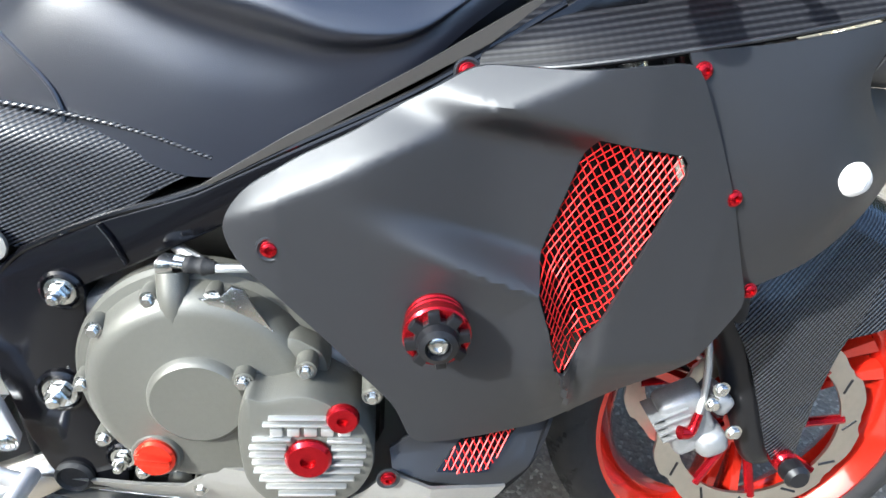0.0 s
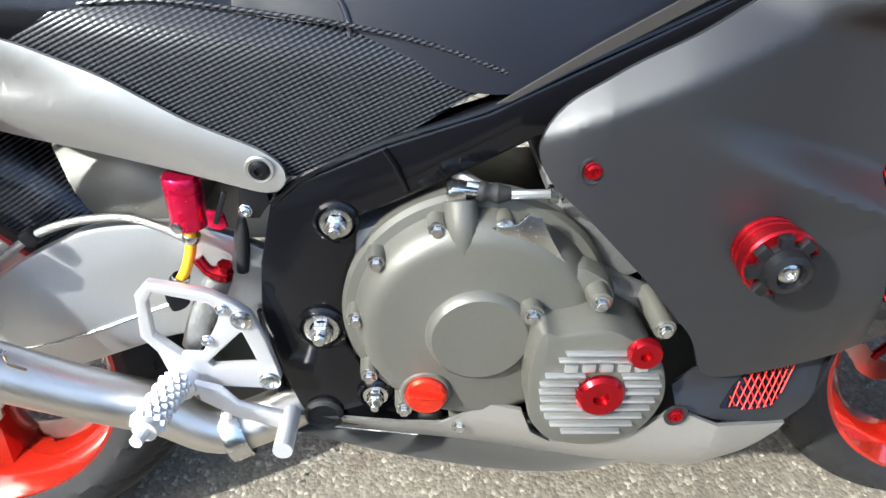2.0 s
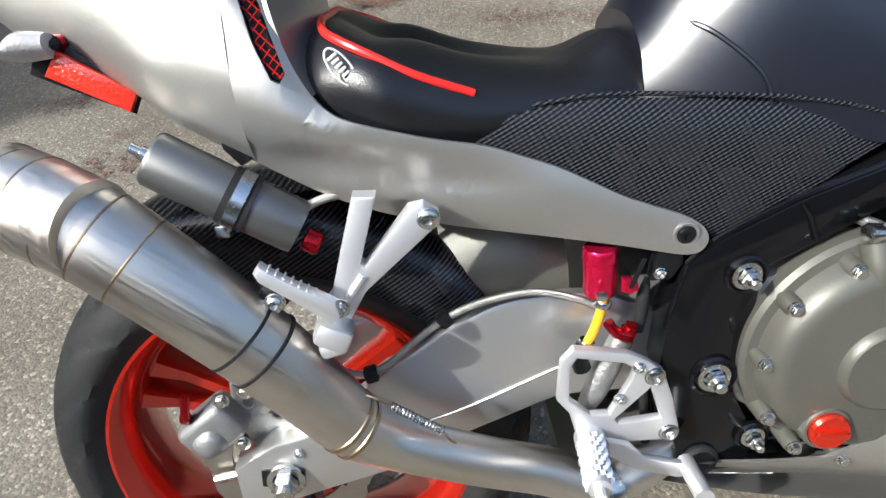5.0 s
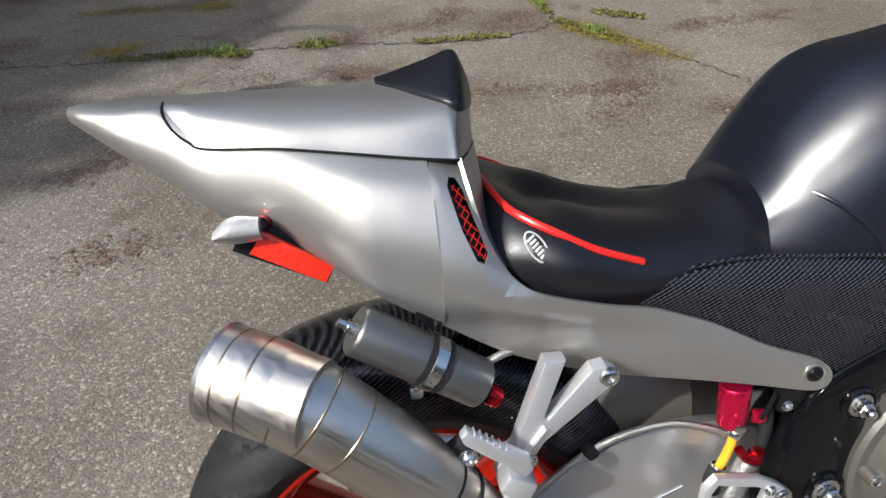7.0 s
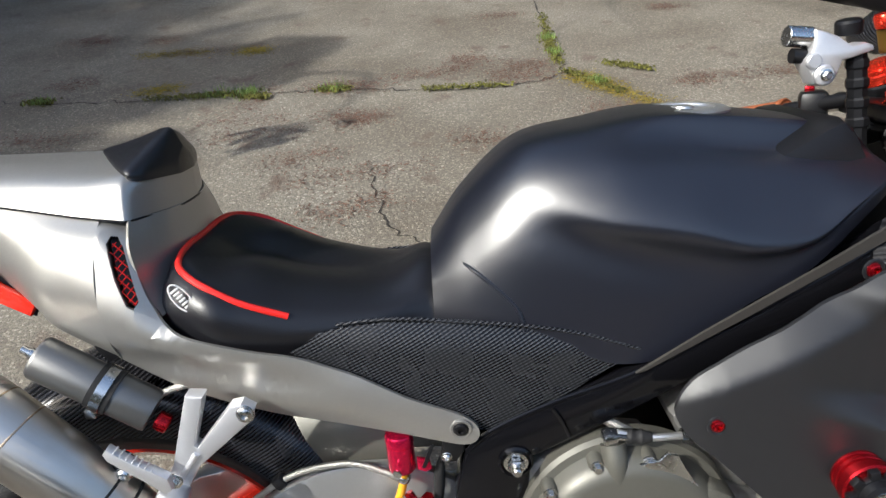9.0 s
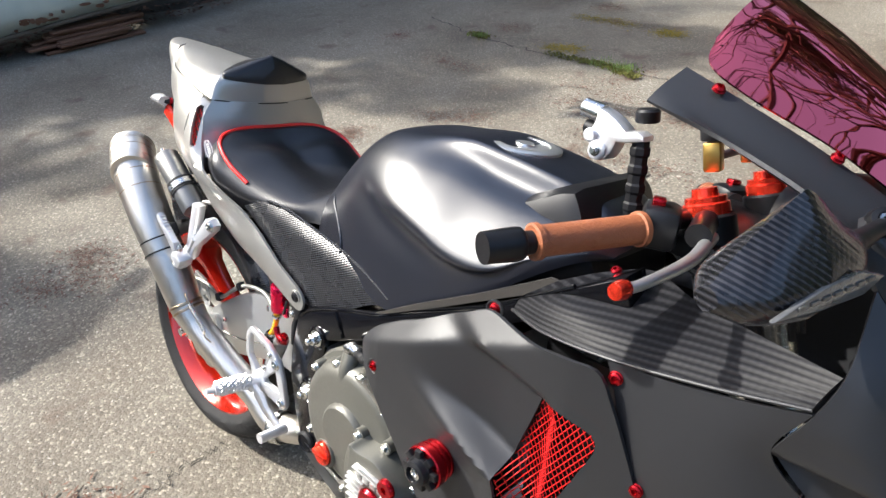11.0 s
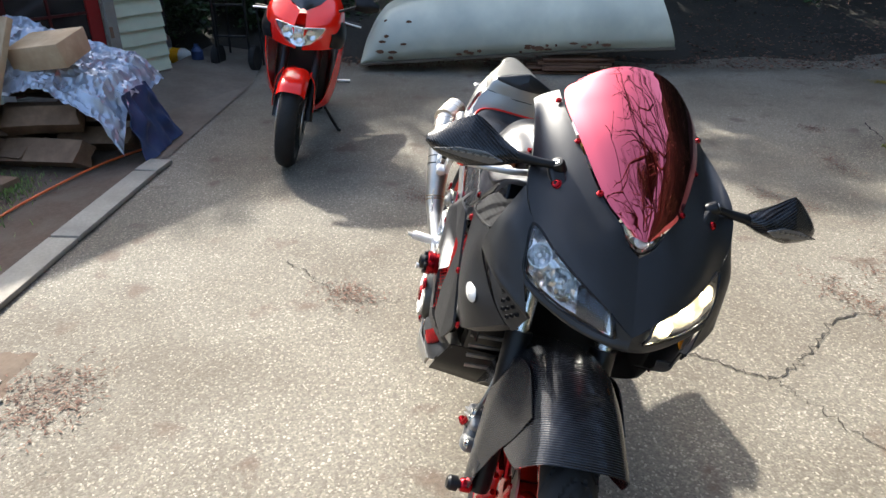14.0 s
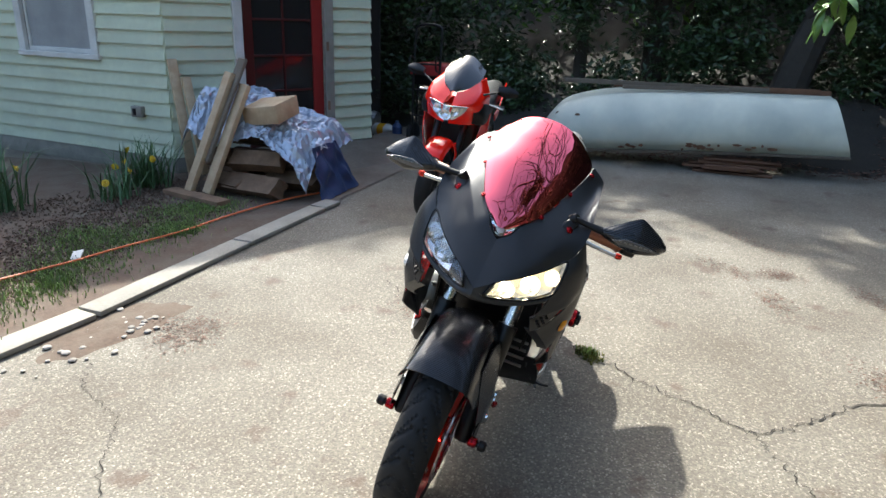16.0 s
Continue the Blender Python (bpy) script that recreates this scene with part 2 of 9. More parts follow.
def panel(outline, depth, t=0.004, step=0.02, holes=(), side=-1, smooth=1, open_edge=0.0):
    """Bodywork on one side: an outline in x and z, bent to depth(x, z) = distance from the middle, with thickness t inwards."""
    ring = [tuple(p) for p in (spline(outline, smooth * len(outline), True) if smooth > 1 else outline)]
    bm = bmesh.new()
    edges = []
    for r in (ring, *holes):
        vs = [bm.verts.new((a, 0, b)) for a, b in r]
        edges += [bm.edges.new((vs[i - 1], vs[i])) for i in range(len(vs))]
    bmesh.ops.triangle_fill(bm, use_beauty=True, use_dissolve=False, edges=edges, normal=(0, 1, 0))
    xs, zs = [p[0] for p in ring], [p[1] for p in ring]
    for lo, hi, no in ((min(xs), max(xs), (1, 0, 0)), (min(zs), max(zs), (0, 0, 1))):
        for c in np.arange(lo + step * 0.5, hi, step):
            co = (c, 0, 0) if no[0] else (0, 0, c)
            bmesh.ops.bisect_plane(bm, geom=bm.verts[:] + bm.edges[:] + bm.faces[:], dist=1e-5, plane_co=co, plane_no=no)
    for v in bm.verts:
        v.co.y = side * depth(v.co.x, v.co.z)
    bmesh.ops.recalc_face_normals(bm, faces=bm.faces)
    f = bm.faces[:]
    if sum(a.normal.y for a in f) * side > 0:
        bmesh.ops.reverse_faces(bm, faces=f)
    back = bmesh.ops.extrude_face_region(bm, geom=f, use_keep_orig=True)
    for v in back["geom"]:
        if isinstance(v, bmesh.types.BMVert):
            v.co.y -= side * t
    return bm


def block(size, at=(0, 0, 0), bevel=0.003, turn=(0, 0, 0), seg=2):
    bm = bmesh.new()
    bmesh.ops.create_cube(bm, size=1)
    bmesh.ops.scale(bm, vec=size, verts=bm.verts)
    if bevel:
        bmesh.ops.bevel(bm, geom=bm.edges[:], offset=bevel, segments=seg, profile=0.5, affect="EDGES", clamp_overlap=True)
    bm.transform(pose(*at, *turn))
    return bm


def join(*bms):
    """Several bmeshes as one."""
    out = bmesh.new()
    for b in bms:
        me = bpy.data.meshes.new("part")
        b.to_mesh(me)
        b.free()
        out.from_mesh(me)
        bpy.data.meshes.remove(me)
    return out


def oval(cx, cz, rx, rz, n=24, a0=0.0, a1=360.0):
    full = abs(a1 - a0) >= 360
    return [(cx + rx * math.cos(radians(a)), cz + rz * math.sin(radians(a))) for a in np.linspace(a0, a1, n, endpoint=not full)]


def bolt(name, at, way, r, material, parent, h=0.005, label="", socket=True):
    """A round-headed screw with a hex socket."""
    prof = [(r * 1.15, 0), (r * 1.12, 0.0008), (r, 0.0012), (r * 0.92, h * 0.7), (r * 0.6, h)]
    prof += [(r * 0.45, h), (r * 0.42, h * 0.4), (0, h * 0.4)] if socket else [(0, h)]
    return part(name, turned(prof, 18, at, way), material, parent, label)


def hexbolt(name, at, way, r, material, parent, h=0.007, washer=True, label=""):
    """A hexagon head with a collar, and a stub."""
    prof = ([(r * 1.45, 0), (r * 1.45, h * 0.25), (r, h * 0.3)] if washer else [(r, 0)]) + [(r, h), (r * 0.8, h * 1.12), (0, h * 1.12)]
    bm = turned(prof[:-3] if washer else [(r, 0), (r, h * 0.3)], 24, at, way)
    m = Vector(way).normalized()
    head = turned([(r, h * 0.25), (r, h), (r * 0.85, h * 1.12), (0, h * 1.12)], 6, at, way)
    return part(name, join(bm, head), material, parent, label, angle=25)


def leaf_cloud(name, centres, count, size, material, parent=None, rnd=None, spread=0.5, flat=0.0, label=""):
    """Many small bent leaves scattered round centres of (x, y, z, radius)."""
    rnd = rnd or random.Random(7)
    vs, fs = [], []
    c = [rnd.choice(centres) for _ in range(count)]
    for x, y, z, r in c:
        d = Vector((rnd.gauss(0, 1), rnd.gauss(0, 1), rnd.gauss(0, 1))).normalized() * r * rnd.random() ** spread
        s = size * rnd.uniform(0.6, 1.4)
        m = Matrix.Translation((x + d.x, y + d.y, max(0.02, z + d.z * (1 - flat)))) @ Euler((rnd.uniform(-1.2, 1.2), rnd.uniform(-1.2, 1.2), rnd.uniform(0, 6.28))).to_matrix().to_4x4()
        b = len(vs)
        for p in ((0, -s, 0), (0.42 * s, 0, 0.12 * s), (0, s, -0.05 * s), (-0.42 * s, 0, 0.12 * s)):
            vs.append(m @ Vector(p))
        fs += [(b, b + 1, b + 2), (b, b + 2, b + 3)]
    return mesh_from(name, vs, fs, material, parent, label)


def ease(x, a, b):
    t = min(1.0, max(0.0, (x - a) / (b - a)))
    return t * t * (3 - 2 * t)

# ---- materials ----
M_BLACK = mat("matte_black_bodywork", (0.0135, 0.0138, 0.0155), 0.46, 0.15, 0.1, 60, 0.10, 1300, spec=0.6, rough_vary=0.03)
M_SILVER = mat("matte_silver_bodywork", (0.37, 0.36, 0.335), 0.36, 0.75, 0.05, 300, 0.08, 1200)
M_TANK = mat("grained_black_tank", (0.006, 0.007, 0.012), 0.32, 0.0, 0.12, 200, 0.10, 1100, rough_vary=0.03, spec=0.9)
M_SEAT = mat("black_vinyl", (0.008, 0.008, 0.010), 0.36, 0.0, 0.15, 150, 0.16, 700)
M_GLOSS = mat("gloss_black_paint", (0.004, 0.004, 0.005), 0.12, 0.0, 0.1, 40, spec=0.3, rough_vary=0.03)
M_SATIN = mat("satin_black_metal", (0.006, 0.006, 0.007), 0.35, 0.1, 0.2, 60, 0.1, 400, spec=0.35)
M_PLASTIC = mat("black_plastic", (0.006, 0.006, 0.007), 0.42, 0.0, 0.2, 60, spec=0.3)
M_RUBBER = mat("black_rubber", (0.013, 0.013, 0.0135), 0.66, 0.0, 0.2, 80, 0.2, 300, color2=(0.022, 0.021, 0.020), spec=0.25)
M_CARBON = weave("carbon_weave", (0.004, 0.004, 0.005), (0.050, 0.052, 0.057), 0.0037, 0.27, 0.0, (0, 25, 0), 0.55, 0.30, 1.25)
M_CARBON2 = weave("carbon_weave_steep", (0.004, 0.004, 0.005), (0.032, 0.033, 0.037), 0.0046, 0.24, 0.3, (0, 52, 0), 0.35)
M_CARBON3 = weave("carbon_weave_gloss", (0.004, 0.004, 0.005), (0.028, 0.028, 0.032), 0.0046, 0.25, 0.3, (0, 30, 0), 0.35)
M_ENGINE = mat("olive_grey_engine_paint", (0.105, 0.102, 0.086), 0.42, 0.35, 0.08, 200, 0.15, 700, color2=(0.085, 0.082, 0.070))
M_CAST = mat("cast_aluminium", (0.36, 0.36, 0.35), 0.48, 0.85, 0.25, 60, 0.5, 260, color2=(0.20, 0.19, 0.18), patch=25)
M_ALU = mat("brushed_aluminium", (0.62, 0.62, 0.61), 0.36, 0.9, 0.06, 300, 0.05, 900)
M_SATINALU = mat("anodised_silver", (0.66, 0.66, 0.67), 0.42, 0.75, 0.05, 300, 0.1, 900)
M_STEEL = brushed("brushed_steel", (0.60, 0.57, 0.52), 0.37, 45, (0.48, 0.43, 0.37))
M_WELD = mat("heat_tinted_weld", (0.44, 0.34, 0.23), 0.32, 1.0, 0.3, 200)
M_CHROME = mat("zinc_bolt", (0.62, 0.62, 0.60), 0.25, 1.0, 0.15, 200)
M_GREYTUBE = mat("grey_anodised_canister", (0.16, 0.16, 0.155), 0.38, 0.8, 0.05, 200)
M_RED = mat("red_anodised", (0.36, 0.007, 0.013), 0.22, 0.85, 0.1, 100)
M_ORED = mat("orange_red_anodised", (0.75, 0.045, 0.02), 0.22, 0.75, 0.1, 100)
M_PINK = mat("pink_red_anodised", (0.72, 0.012, 0.07), 0.25, 0.8, 0.06, 100)
M_RIM = mat("candy_red_rim", (0.50, 0.020, 0.008), 0.16, 0.55, 0.1, 30, coat=0.9)
M_PIPING = mat("red_vinyl_piping", (0.65, 0.02, 0.015), 0.35, 0.0, 0.1, 100)
M_MESHRED = mat("red_wire_mesh", (0.50, 0.012, 0.010), 0.45, 0.2, 0.1, 100, spec=0.25)
M_BRAID = mat("braided_steel_hose", (0.42, 0.41, 0.38), 0.35, 0.9, 0.5, 900, 0.6, 900)
M_WHITE = mat("white_lens", (0.75, 0.72, 0.66), 0.25, 0.0, 0.06, 60)
M_REDLENS = mat("red_reflector", (0.80, 0.030, 0.012), 0.18, 0.0, 0.35, 350, 0.6, 350, coat=0.6)
M_REFLECT = mat("lamp_reflector", (0.85, 0.86, 0.87), 0.16, 1.0, 0.1, 25, 0.5, 55, rough_vary=0.03)
M_GLASS = clear("clear_lens")
M_YELLOW = mat("amber_fluid", (0.75, 0.36, 0.02), 0.2, 0.0, 0.1)
M_BROWNGRIP = mat("brown_rubber_grip", (0.24, 0.075, 0.028), 0.5, 0.0, 0.15, 150, 0.6, 500)
M_BRASS = mat("brass_fitting", (0.55, 0.34, 0.09), 0.3, 1.0, 0.15)
M_SCREEN = mat("red_mirrored_screen", (0.74, 0.13, 0.155), 0.025, 1.0, 0.04, 3, rough_vary=0.015)
M_DISC = mat("brake_disc_steel", (0.52, 0.49, 0.44), 0.32, 1.0, 0.15, 120)
M_AMBER = mat("amber_lens", (0.80, 0.30, 0.02), 0.2, 0.0, 0.1, coat=0.5)
M_BADGE = mat("embroidered_white", (0.70, 0.68, 0.66), 0.6, 0.0, 0.1, 600, 0.4, 800)
M_LIT = mat("lit_warm_bulb", (1.0, 0.86, 0.62), 0.3, emit=7.0)
M_LITGLASS = mat("glowing_reflector", (0.95, 0.85, 0.66), 0.2, 0.8, 0.2, 25, 0.5, 45, emit=0.10)
M_TRIMSTRIP = mat("brown_grey_tank_trim", (0.055, 0.050, 0.045), 0.42, 0.4, 0.1, 200)
M_CARBON4 = weave("carbon_weave_dull", (0.004, 0.004, 0.005), (0.018, 0.018, 0.020), 0.0050, 0.5, 0.0, (0, 12, 0), 0.35)
M_CARBON4.node_tree.nodes["Principled BSDF"].inputs["Specular IOR Level"].default_value = 0.12
for m_ in (M_CARBON, M_CARBON2, M_CARBON3):
    m_.node_tree.nodes["Principled BSDF"].inputs["Specular IOR Level"].default_value = 0.28
M_CALIPER = mat("light_grey_cast", (0.24, 0.24, 0.24), 0.46, 0.55, 0.15, 80, 0.3, 300, color2=(0.16, 0.16, 0.155), patch=25)
M_SMOKED = mat("smoked_lens", (0.08, 0.08, 0.08), 0.12, 0.0, 0.3, 200, 0.2, 300, coat=0.5)
M_CLEARPL = mat("clear_plastic_lens", (0.42, 0.41, 0.40), 0.15, 0.0, 0.3, 200, 0.4, 300, coat=0.6)

# ---- ground ----
def asphalt():
    m = bpy.data.materials.new("old_asphalt")
    m.use_nodes = True
    nt = m.node_tree
    N, Lk, b = nt.nodes.new, nt.links.new, nt.nodes["Principled BSDF"]
    co = N("ShaderNodeTexCoord")
    stones, noise1, noise2, spots = N("ShaderNodeTexVoronoi"), N("ShaderNodeTexNoise"), N("ShaderNodeTexNoise"), N("ShaderNodeTexNoise")
    stones.inputs["Scale"].default_value = 150
    noise1.inputs["Scale"].default_value, noise1.inputs["Detail"].default_value = 1.3, 6
    noise2.inputs["Scale"].default_value, noise2.inputs["Detail"].default_value = 58, 6
    spots.inputs["Scale"].default_value, spots.inputs["Detail"].default_value = 4.2, 7
    for nd in (stones, noise1, noise2, spots):
        Lk(co.outputs["Object"], nd.inputs["Vector"])
    # each stone takes its own grey
    sep, r1 = N("ShaderNodeSeparateColor"), N("ShaderNodeValToRGB")
    Lk(stones.outputs["Color"], sep.inputs[0])
    Lk(sep.outputs[0], r1.inputs[0])
    e = r1.color_ramp.elements
    e[0].position, e[0].color = 0.0, (0.100, 0.090, 0.074, 1)
    e[1].position, e[1].color = 0.72, (0.142, 0.129, 0.107, 1)
    for p, c in ((0.9, (0.175, 0.163, 0.137, 1)), (0.975, (0.27, 0.255, 0.22, 1))):
        n = e.new(p)
        n.color = c
    # wide stains: brown earth, darker damp
    r2, mx = N("ShaderNodeValToRGB"), N("ShaderNodeMix")
    Lk(noise1.outputs[0], r2.inputs[0])
    q = r2.color_ramp.elements
    q[0].position, q[0].color = 0.34, (0.70, 0.64, 0.56, 1)
    q[1].position, q[1].color = 0.62, (1.06, 1.03, 0.97, 1)
    mx.data_type, mx.blend_type = "RGBA", "MULTIPLY"
    mx.inputs[0].default_value = 1.0
    Lk(r1.outputs[0], mx.inputs[6])
    Lk(r2.outputs[0], mx.inputs[7])
    r3, mx2 = N("ShaderNodeMapRange"), N("ShaderNodeMix")
    r3.inputs[1].default_value, r3.inputs[2].default_value = 0.60, 0.70
    r3.inputs[4].default_value = 0.75
    Lk(spots.outputs[0], r3.inputs[0])
    mx2.data_type = "RGBA"
    Lk(r3.outputs[0], mx2.inputs[0])
    Lk(mx.outputs[2], mx2.inputs[6])
    mx2.inputs[7].default_value = (0.075, 0.050, 0.034, 1)
    mx3 = N("ShaderNodeMix")
    mx3.data_type, mx3.blend_type = "RGBA", "MULTIPLY"
    mx3.inputs[0].default_value = 0.55
    Lk(mx2.outputs[2], mx3.inputs[6])
    grit = N("ShaderNodeMapRange")
    grit.inputs[1].default_value, grit.inputs[2].default_value = 0.36, 0.64
    grit.inputs[3].default_value, grit.inputs[4].default_value = 0.32, 0.72
    Lk(noise2.outputs[0], grit.inputs[0])
    Lk(grit.outputs[0], mx3.inputs[7])
    gain = N("ShaderNodeMix")
    gain.data_type, gain.blend_type = "RGBA", "MULTIPLY"
    gain.inputs[0].default_value = 1.0
    gain.inputs[7].default_value = (1.5, 1.5, 1.5, 1)
    Lk(mx3.outputs[2], gain.inputs[6])
    Lk(gain.outputs[2], b.inputs["Base Color"])
    b.inputs["Roughness"].default_value = 0.85
    bn, add = N("ShaderNodeBump"), N("ShaderNodeMath")
    add.operation = "MULTIPLY_ADD"
    add.inputs[1].default_value = -0.8
    Lk(stones.outputs["Distance"], add.inputs[0])
    Lk(noise2.outputs[0], add.inputs[2])
    bn.inputs["Strength"].default_value, bn.inputs["Distance"].default_value = 0.5, 0.005
    Lk(add.outputs[0], bn.inputs["Height"])
    Lk(bn.outputs[0], b.inputs["Normal"])
    return m


M_ASPHALT = asphalt()
M_SOIL = mat("dark_soil", (0.095, 0.060, 0.039), 0.95, 0.0, 0.5, 40, 1.0, 90, color2=(0.11, 0.085, 0.06), patch=6)
M_CONCRETE = mat("weathered_concrete", (0.27, 0.25, 0.21), 0.9, 0.0, 0.25, 25, 0.4, 120, color2=(0.16, 0.145, 0.12), patch=3)
M_BOARD = mat("weathered_board", (0.31, 0.28, 0.23), 0.85, 0.0, 0.3, 60, 0.5, 90, color2=(0.20, 0.18, 0.15), patch=5)
M_SIDING = mat("pale_green_painted_siding", (0.57, 0.60, 0.43), 0.6, 0.0, 0.12, 18, 0.25, 60, color2=(0.47, 0.49, 0.36), patch=2.2)
M_TRIM = mat("weathered_white_trim", (0.62, 0.61, 0.57), 0.6, 0.0, 0.15, 40, 0.2, 80, color2=(0.42, 0.40, 0.36))
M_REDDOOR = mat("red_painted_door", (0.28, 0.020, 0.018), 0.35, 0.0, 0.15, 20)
# near-black: the shade of the room and behind the boards, put into the colour
M_UNLITROOM = mat("unlit_interior", (0.03, 0.025, 0.022), 0.9, 0.0, 0.2, 5)
M_FROST = mat("frosted_window_glass", (0.34, 0.34, 0.33), 0.35, 0.0, 0.2, 80, 0.8, 120, color2=(0.24, 0.24, 0.235))
M_WOOD = mat("fresh_cut_wood", (0.50, 0.36, 0.22), 0.75, 0.0, 0.2, 40, 0.4, 70, color2=(0.38, 0.25, 0.14), patch=9)
M_OLDWOOD = mat("old_grey_wood", (0.15, 0.12, 0.09), 0.85, 0.0, 0.3, 50, 0.5, 70, color2=(0.11, 0.085, 0.06), patch=6)
M_LOG = mat("split_firewood", (0.22, 0.13, 0.075), 0.85, 0.0, 0.35, 40, 0.6, 60, color2=(0.12, 0.07, 0.04), patch=8)
M_TARP = mat("silver_tarp", (0.42, 0.46, 0.54), 0.36, 0.5, 0.12, 30, 0.3, 60, color2=(0.40, 0.44, 0.52))
M_TARPBLUE = mat("blue_tarp_underside", (0.025, 0.05, 0.13), 0.5, 0.0, 0.2, 30)
M_CORD = mat("orange_cord", (0.65, 0.13, 0.03), 0.5)
M_HULLPAINT = mat("pale_boat_paint", (0.63, 0.63, 0.51), 0.42, 0.0, 0.10, 12, 0.1, 60, color2=(0.38, 0.40, 0.34), patch=1.8)
M_RUSTWOOD = mat("bare_brown_wood", (0.16, 0.075, 0.04), 0.85, 0.0, 0.4, 50, 0.4, 80)
M_BARK = mat("dark_bark", (0.050, 0.040, 0.030), 0.95, 0.0, 0.4, 14, 1.0, 40)
M_LEAF = mat("ivy_leaf", (0.030, 0.060, 0.018), 0.35, 0.0, 0.3, 20, island=0.55)
# darker copy of the door red, with the doorway's shade in the colour
M_SHADEDRED = mat("shaded_door_red", (0.06, 0.005, 0.005), 0.4)
M_LEAFB = mat("bright_leaf", (0.11, 0.22, 0.030), 0.36, 0.0, 0.3, 20, island=0.4)
M_GRASS = mat("grass_blade", (0.16, 0.235, 0.05), 0.6, 0.0, 0.3, 20, island=0.5)
M_MOSS = mat("moss", (0.13, 0.125, 0.022), 0.95, 0.0, 0.4, 60, 1.0, 200, island=0.4)
M_YMOSS = mat("yellow_moss", (0.20, 0.15, 0.016), 0.95, 0.0, 0.4, 60, 1.0, 200, island=0.4)
M_STONE = mat("pale_stone", (0.27, 0.245, 0.21), 0.85, 0.0, 0.2, 20, 0.3, 60, island=0.35)
M_NEEDLE = mat("brown_needles", (0.125, 0.066, 0.044), 0.95, 0.0, 0.4, 50, island=0.45)
M_CRACK = mat("dark_crack", (0.028, 0.023, 0.018), 1.0, 0.0, 0.3, 60)

g = bmesh.new()
bmesh.ops.create_grid(g, x_segments=60, y_segments=60, size=200)
ground = tagged(part("ground", g, M_ASPHALT, smooth=False), "old grey asphalt yard with worn pale stones", "ground", kind="structure")

# ---- house ----
CORNER = Vector((-2.75, -3.58, 0))
RND = random.Random(11)


def house_wall(name, angle, length, height, openings, flip):
    """A wall of lapped boards, running from the corner at an angle, with openings of (from, to, bottom, top) cut through its boards."""
    m = Matrix.Translation(CORNER) @ pose(0, 0, 0, 0, 0, angle)
    back = []
    xs = sorted({0.0, length, *[o[0] for o in openings], *[o[1] for o in openings]})
    for a, b in zip(xs[:-1], xs[1:]):
        z = 0.0
        for o in sorted((o for o in openings if o[0] <= a and o[1] >= b), key=lambda o: o[2]):
            if o[2] - z > 0.01:
                back.append(((a, z), (b, o[2])))
            z = o[3]
        if height - z > 0.01:
            back.append(((a, z), (b, height)))
    pieces = []
    for (a, z0), (b, z1) in back:
        pieces.append(block((b - a, 0.10, z1 - z0), ((a + b) / 2, flip * 0.06, (z0 + z1) / 2), 0))
    w = part(name, join(*pieces), M_UNLITROOM, smooth=False)
    w.matrix_world = m
    tagged(w, "pale green lap siding house wall, weathered", "wall", kind="structure")
    lap = 0.125
    for k in range(int((height - 0.17) / lap)):
        z0 = 0.17 + k * lap
        for a, b in zip(xs[:-1], xs[1:]):
            if any(o[0] <= a and o[1] >= b and o[2] < z0 + lap * 0.5 < o[3] for o in openings):
                continue
            bm = bmesh.new()
            j = RND.uniform(-0.003, 0.003)
            q = [(0, z0 - 0.012 + j), (0.030 + RND.uniform(0, 0.005), z0 - 0.012 + j), (0.004, z0 + lap), (0, z0 + lap)]
            e0, e1 = [bm.verts.new((a, -flip * (y - 0.006), z)) for y, z in q], [bm.verts.new((b, -flip * (y - 0.006), z)) for y, z in q]
            for i in range(4):
                bm.faces.new((e0[i], e0[(i + 1) % 4], e1[(i + 1) % 4], e1[i]))
            bm.faces.new(e0)
            bm.faces.new(e1[::-1])
            part("siding_board", bm, M_SIDING, w, smooth=False)
    f = part("foundation", block((length, 0.06, 0.17), (length / 2, flip * 0.015, 0.085), 0.005), M_CONCRETE, w)
    return m


WIN = (0.86, 1.82, 1.04, 2.02)
mf = house_wall("wall_1", 264, 5.0, 2.30, [WIN], -1)
DOOR = (0.72, 1.62, 0.16, 2.20)
mr_ = house_wall("wall_2", 150, 2.22, 2.30, [DOOR], 1)

win = thing("window_1", "white framed house window with obscured glass", "window", mf)
for nm, size, at in (("window_sill", (1.10, 0.06, 0.05), (1.34, 0.02, 1.02)), ("window_frame", (0.09, 0.045, 1.0), (0.845, 0.015, 1.54)), ("window_frame", (0.09, 0.045, 1.0), (1.835, 0.015, 1.54)), ("window_frame", (1.10, 0.045, 0.09), (1.34, 0.015, 2.065)), ("sash", (0.03, 0.03, 0.98), (0.905, -0.02, 1.53)), ("sash", (0.03, 0.03, 0.98), (1.775, -0.02, 1.53)), ("sash", (0.86, 0.03, 0.04), (1.34, -0.02, 1.065))):
    part(nm, block(size, at, 0.006), M_TRIM, win, smooth=False)
part("pane", block((0.86, 0.008, 0.96), (1.34, -0.03, 1.54), 0), M_FROST, win, smooth=False)
win["kind"] = "structure"

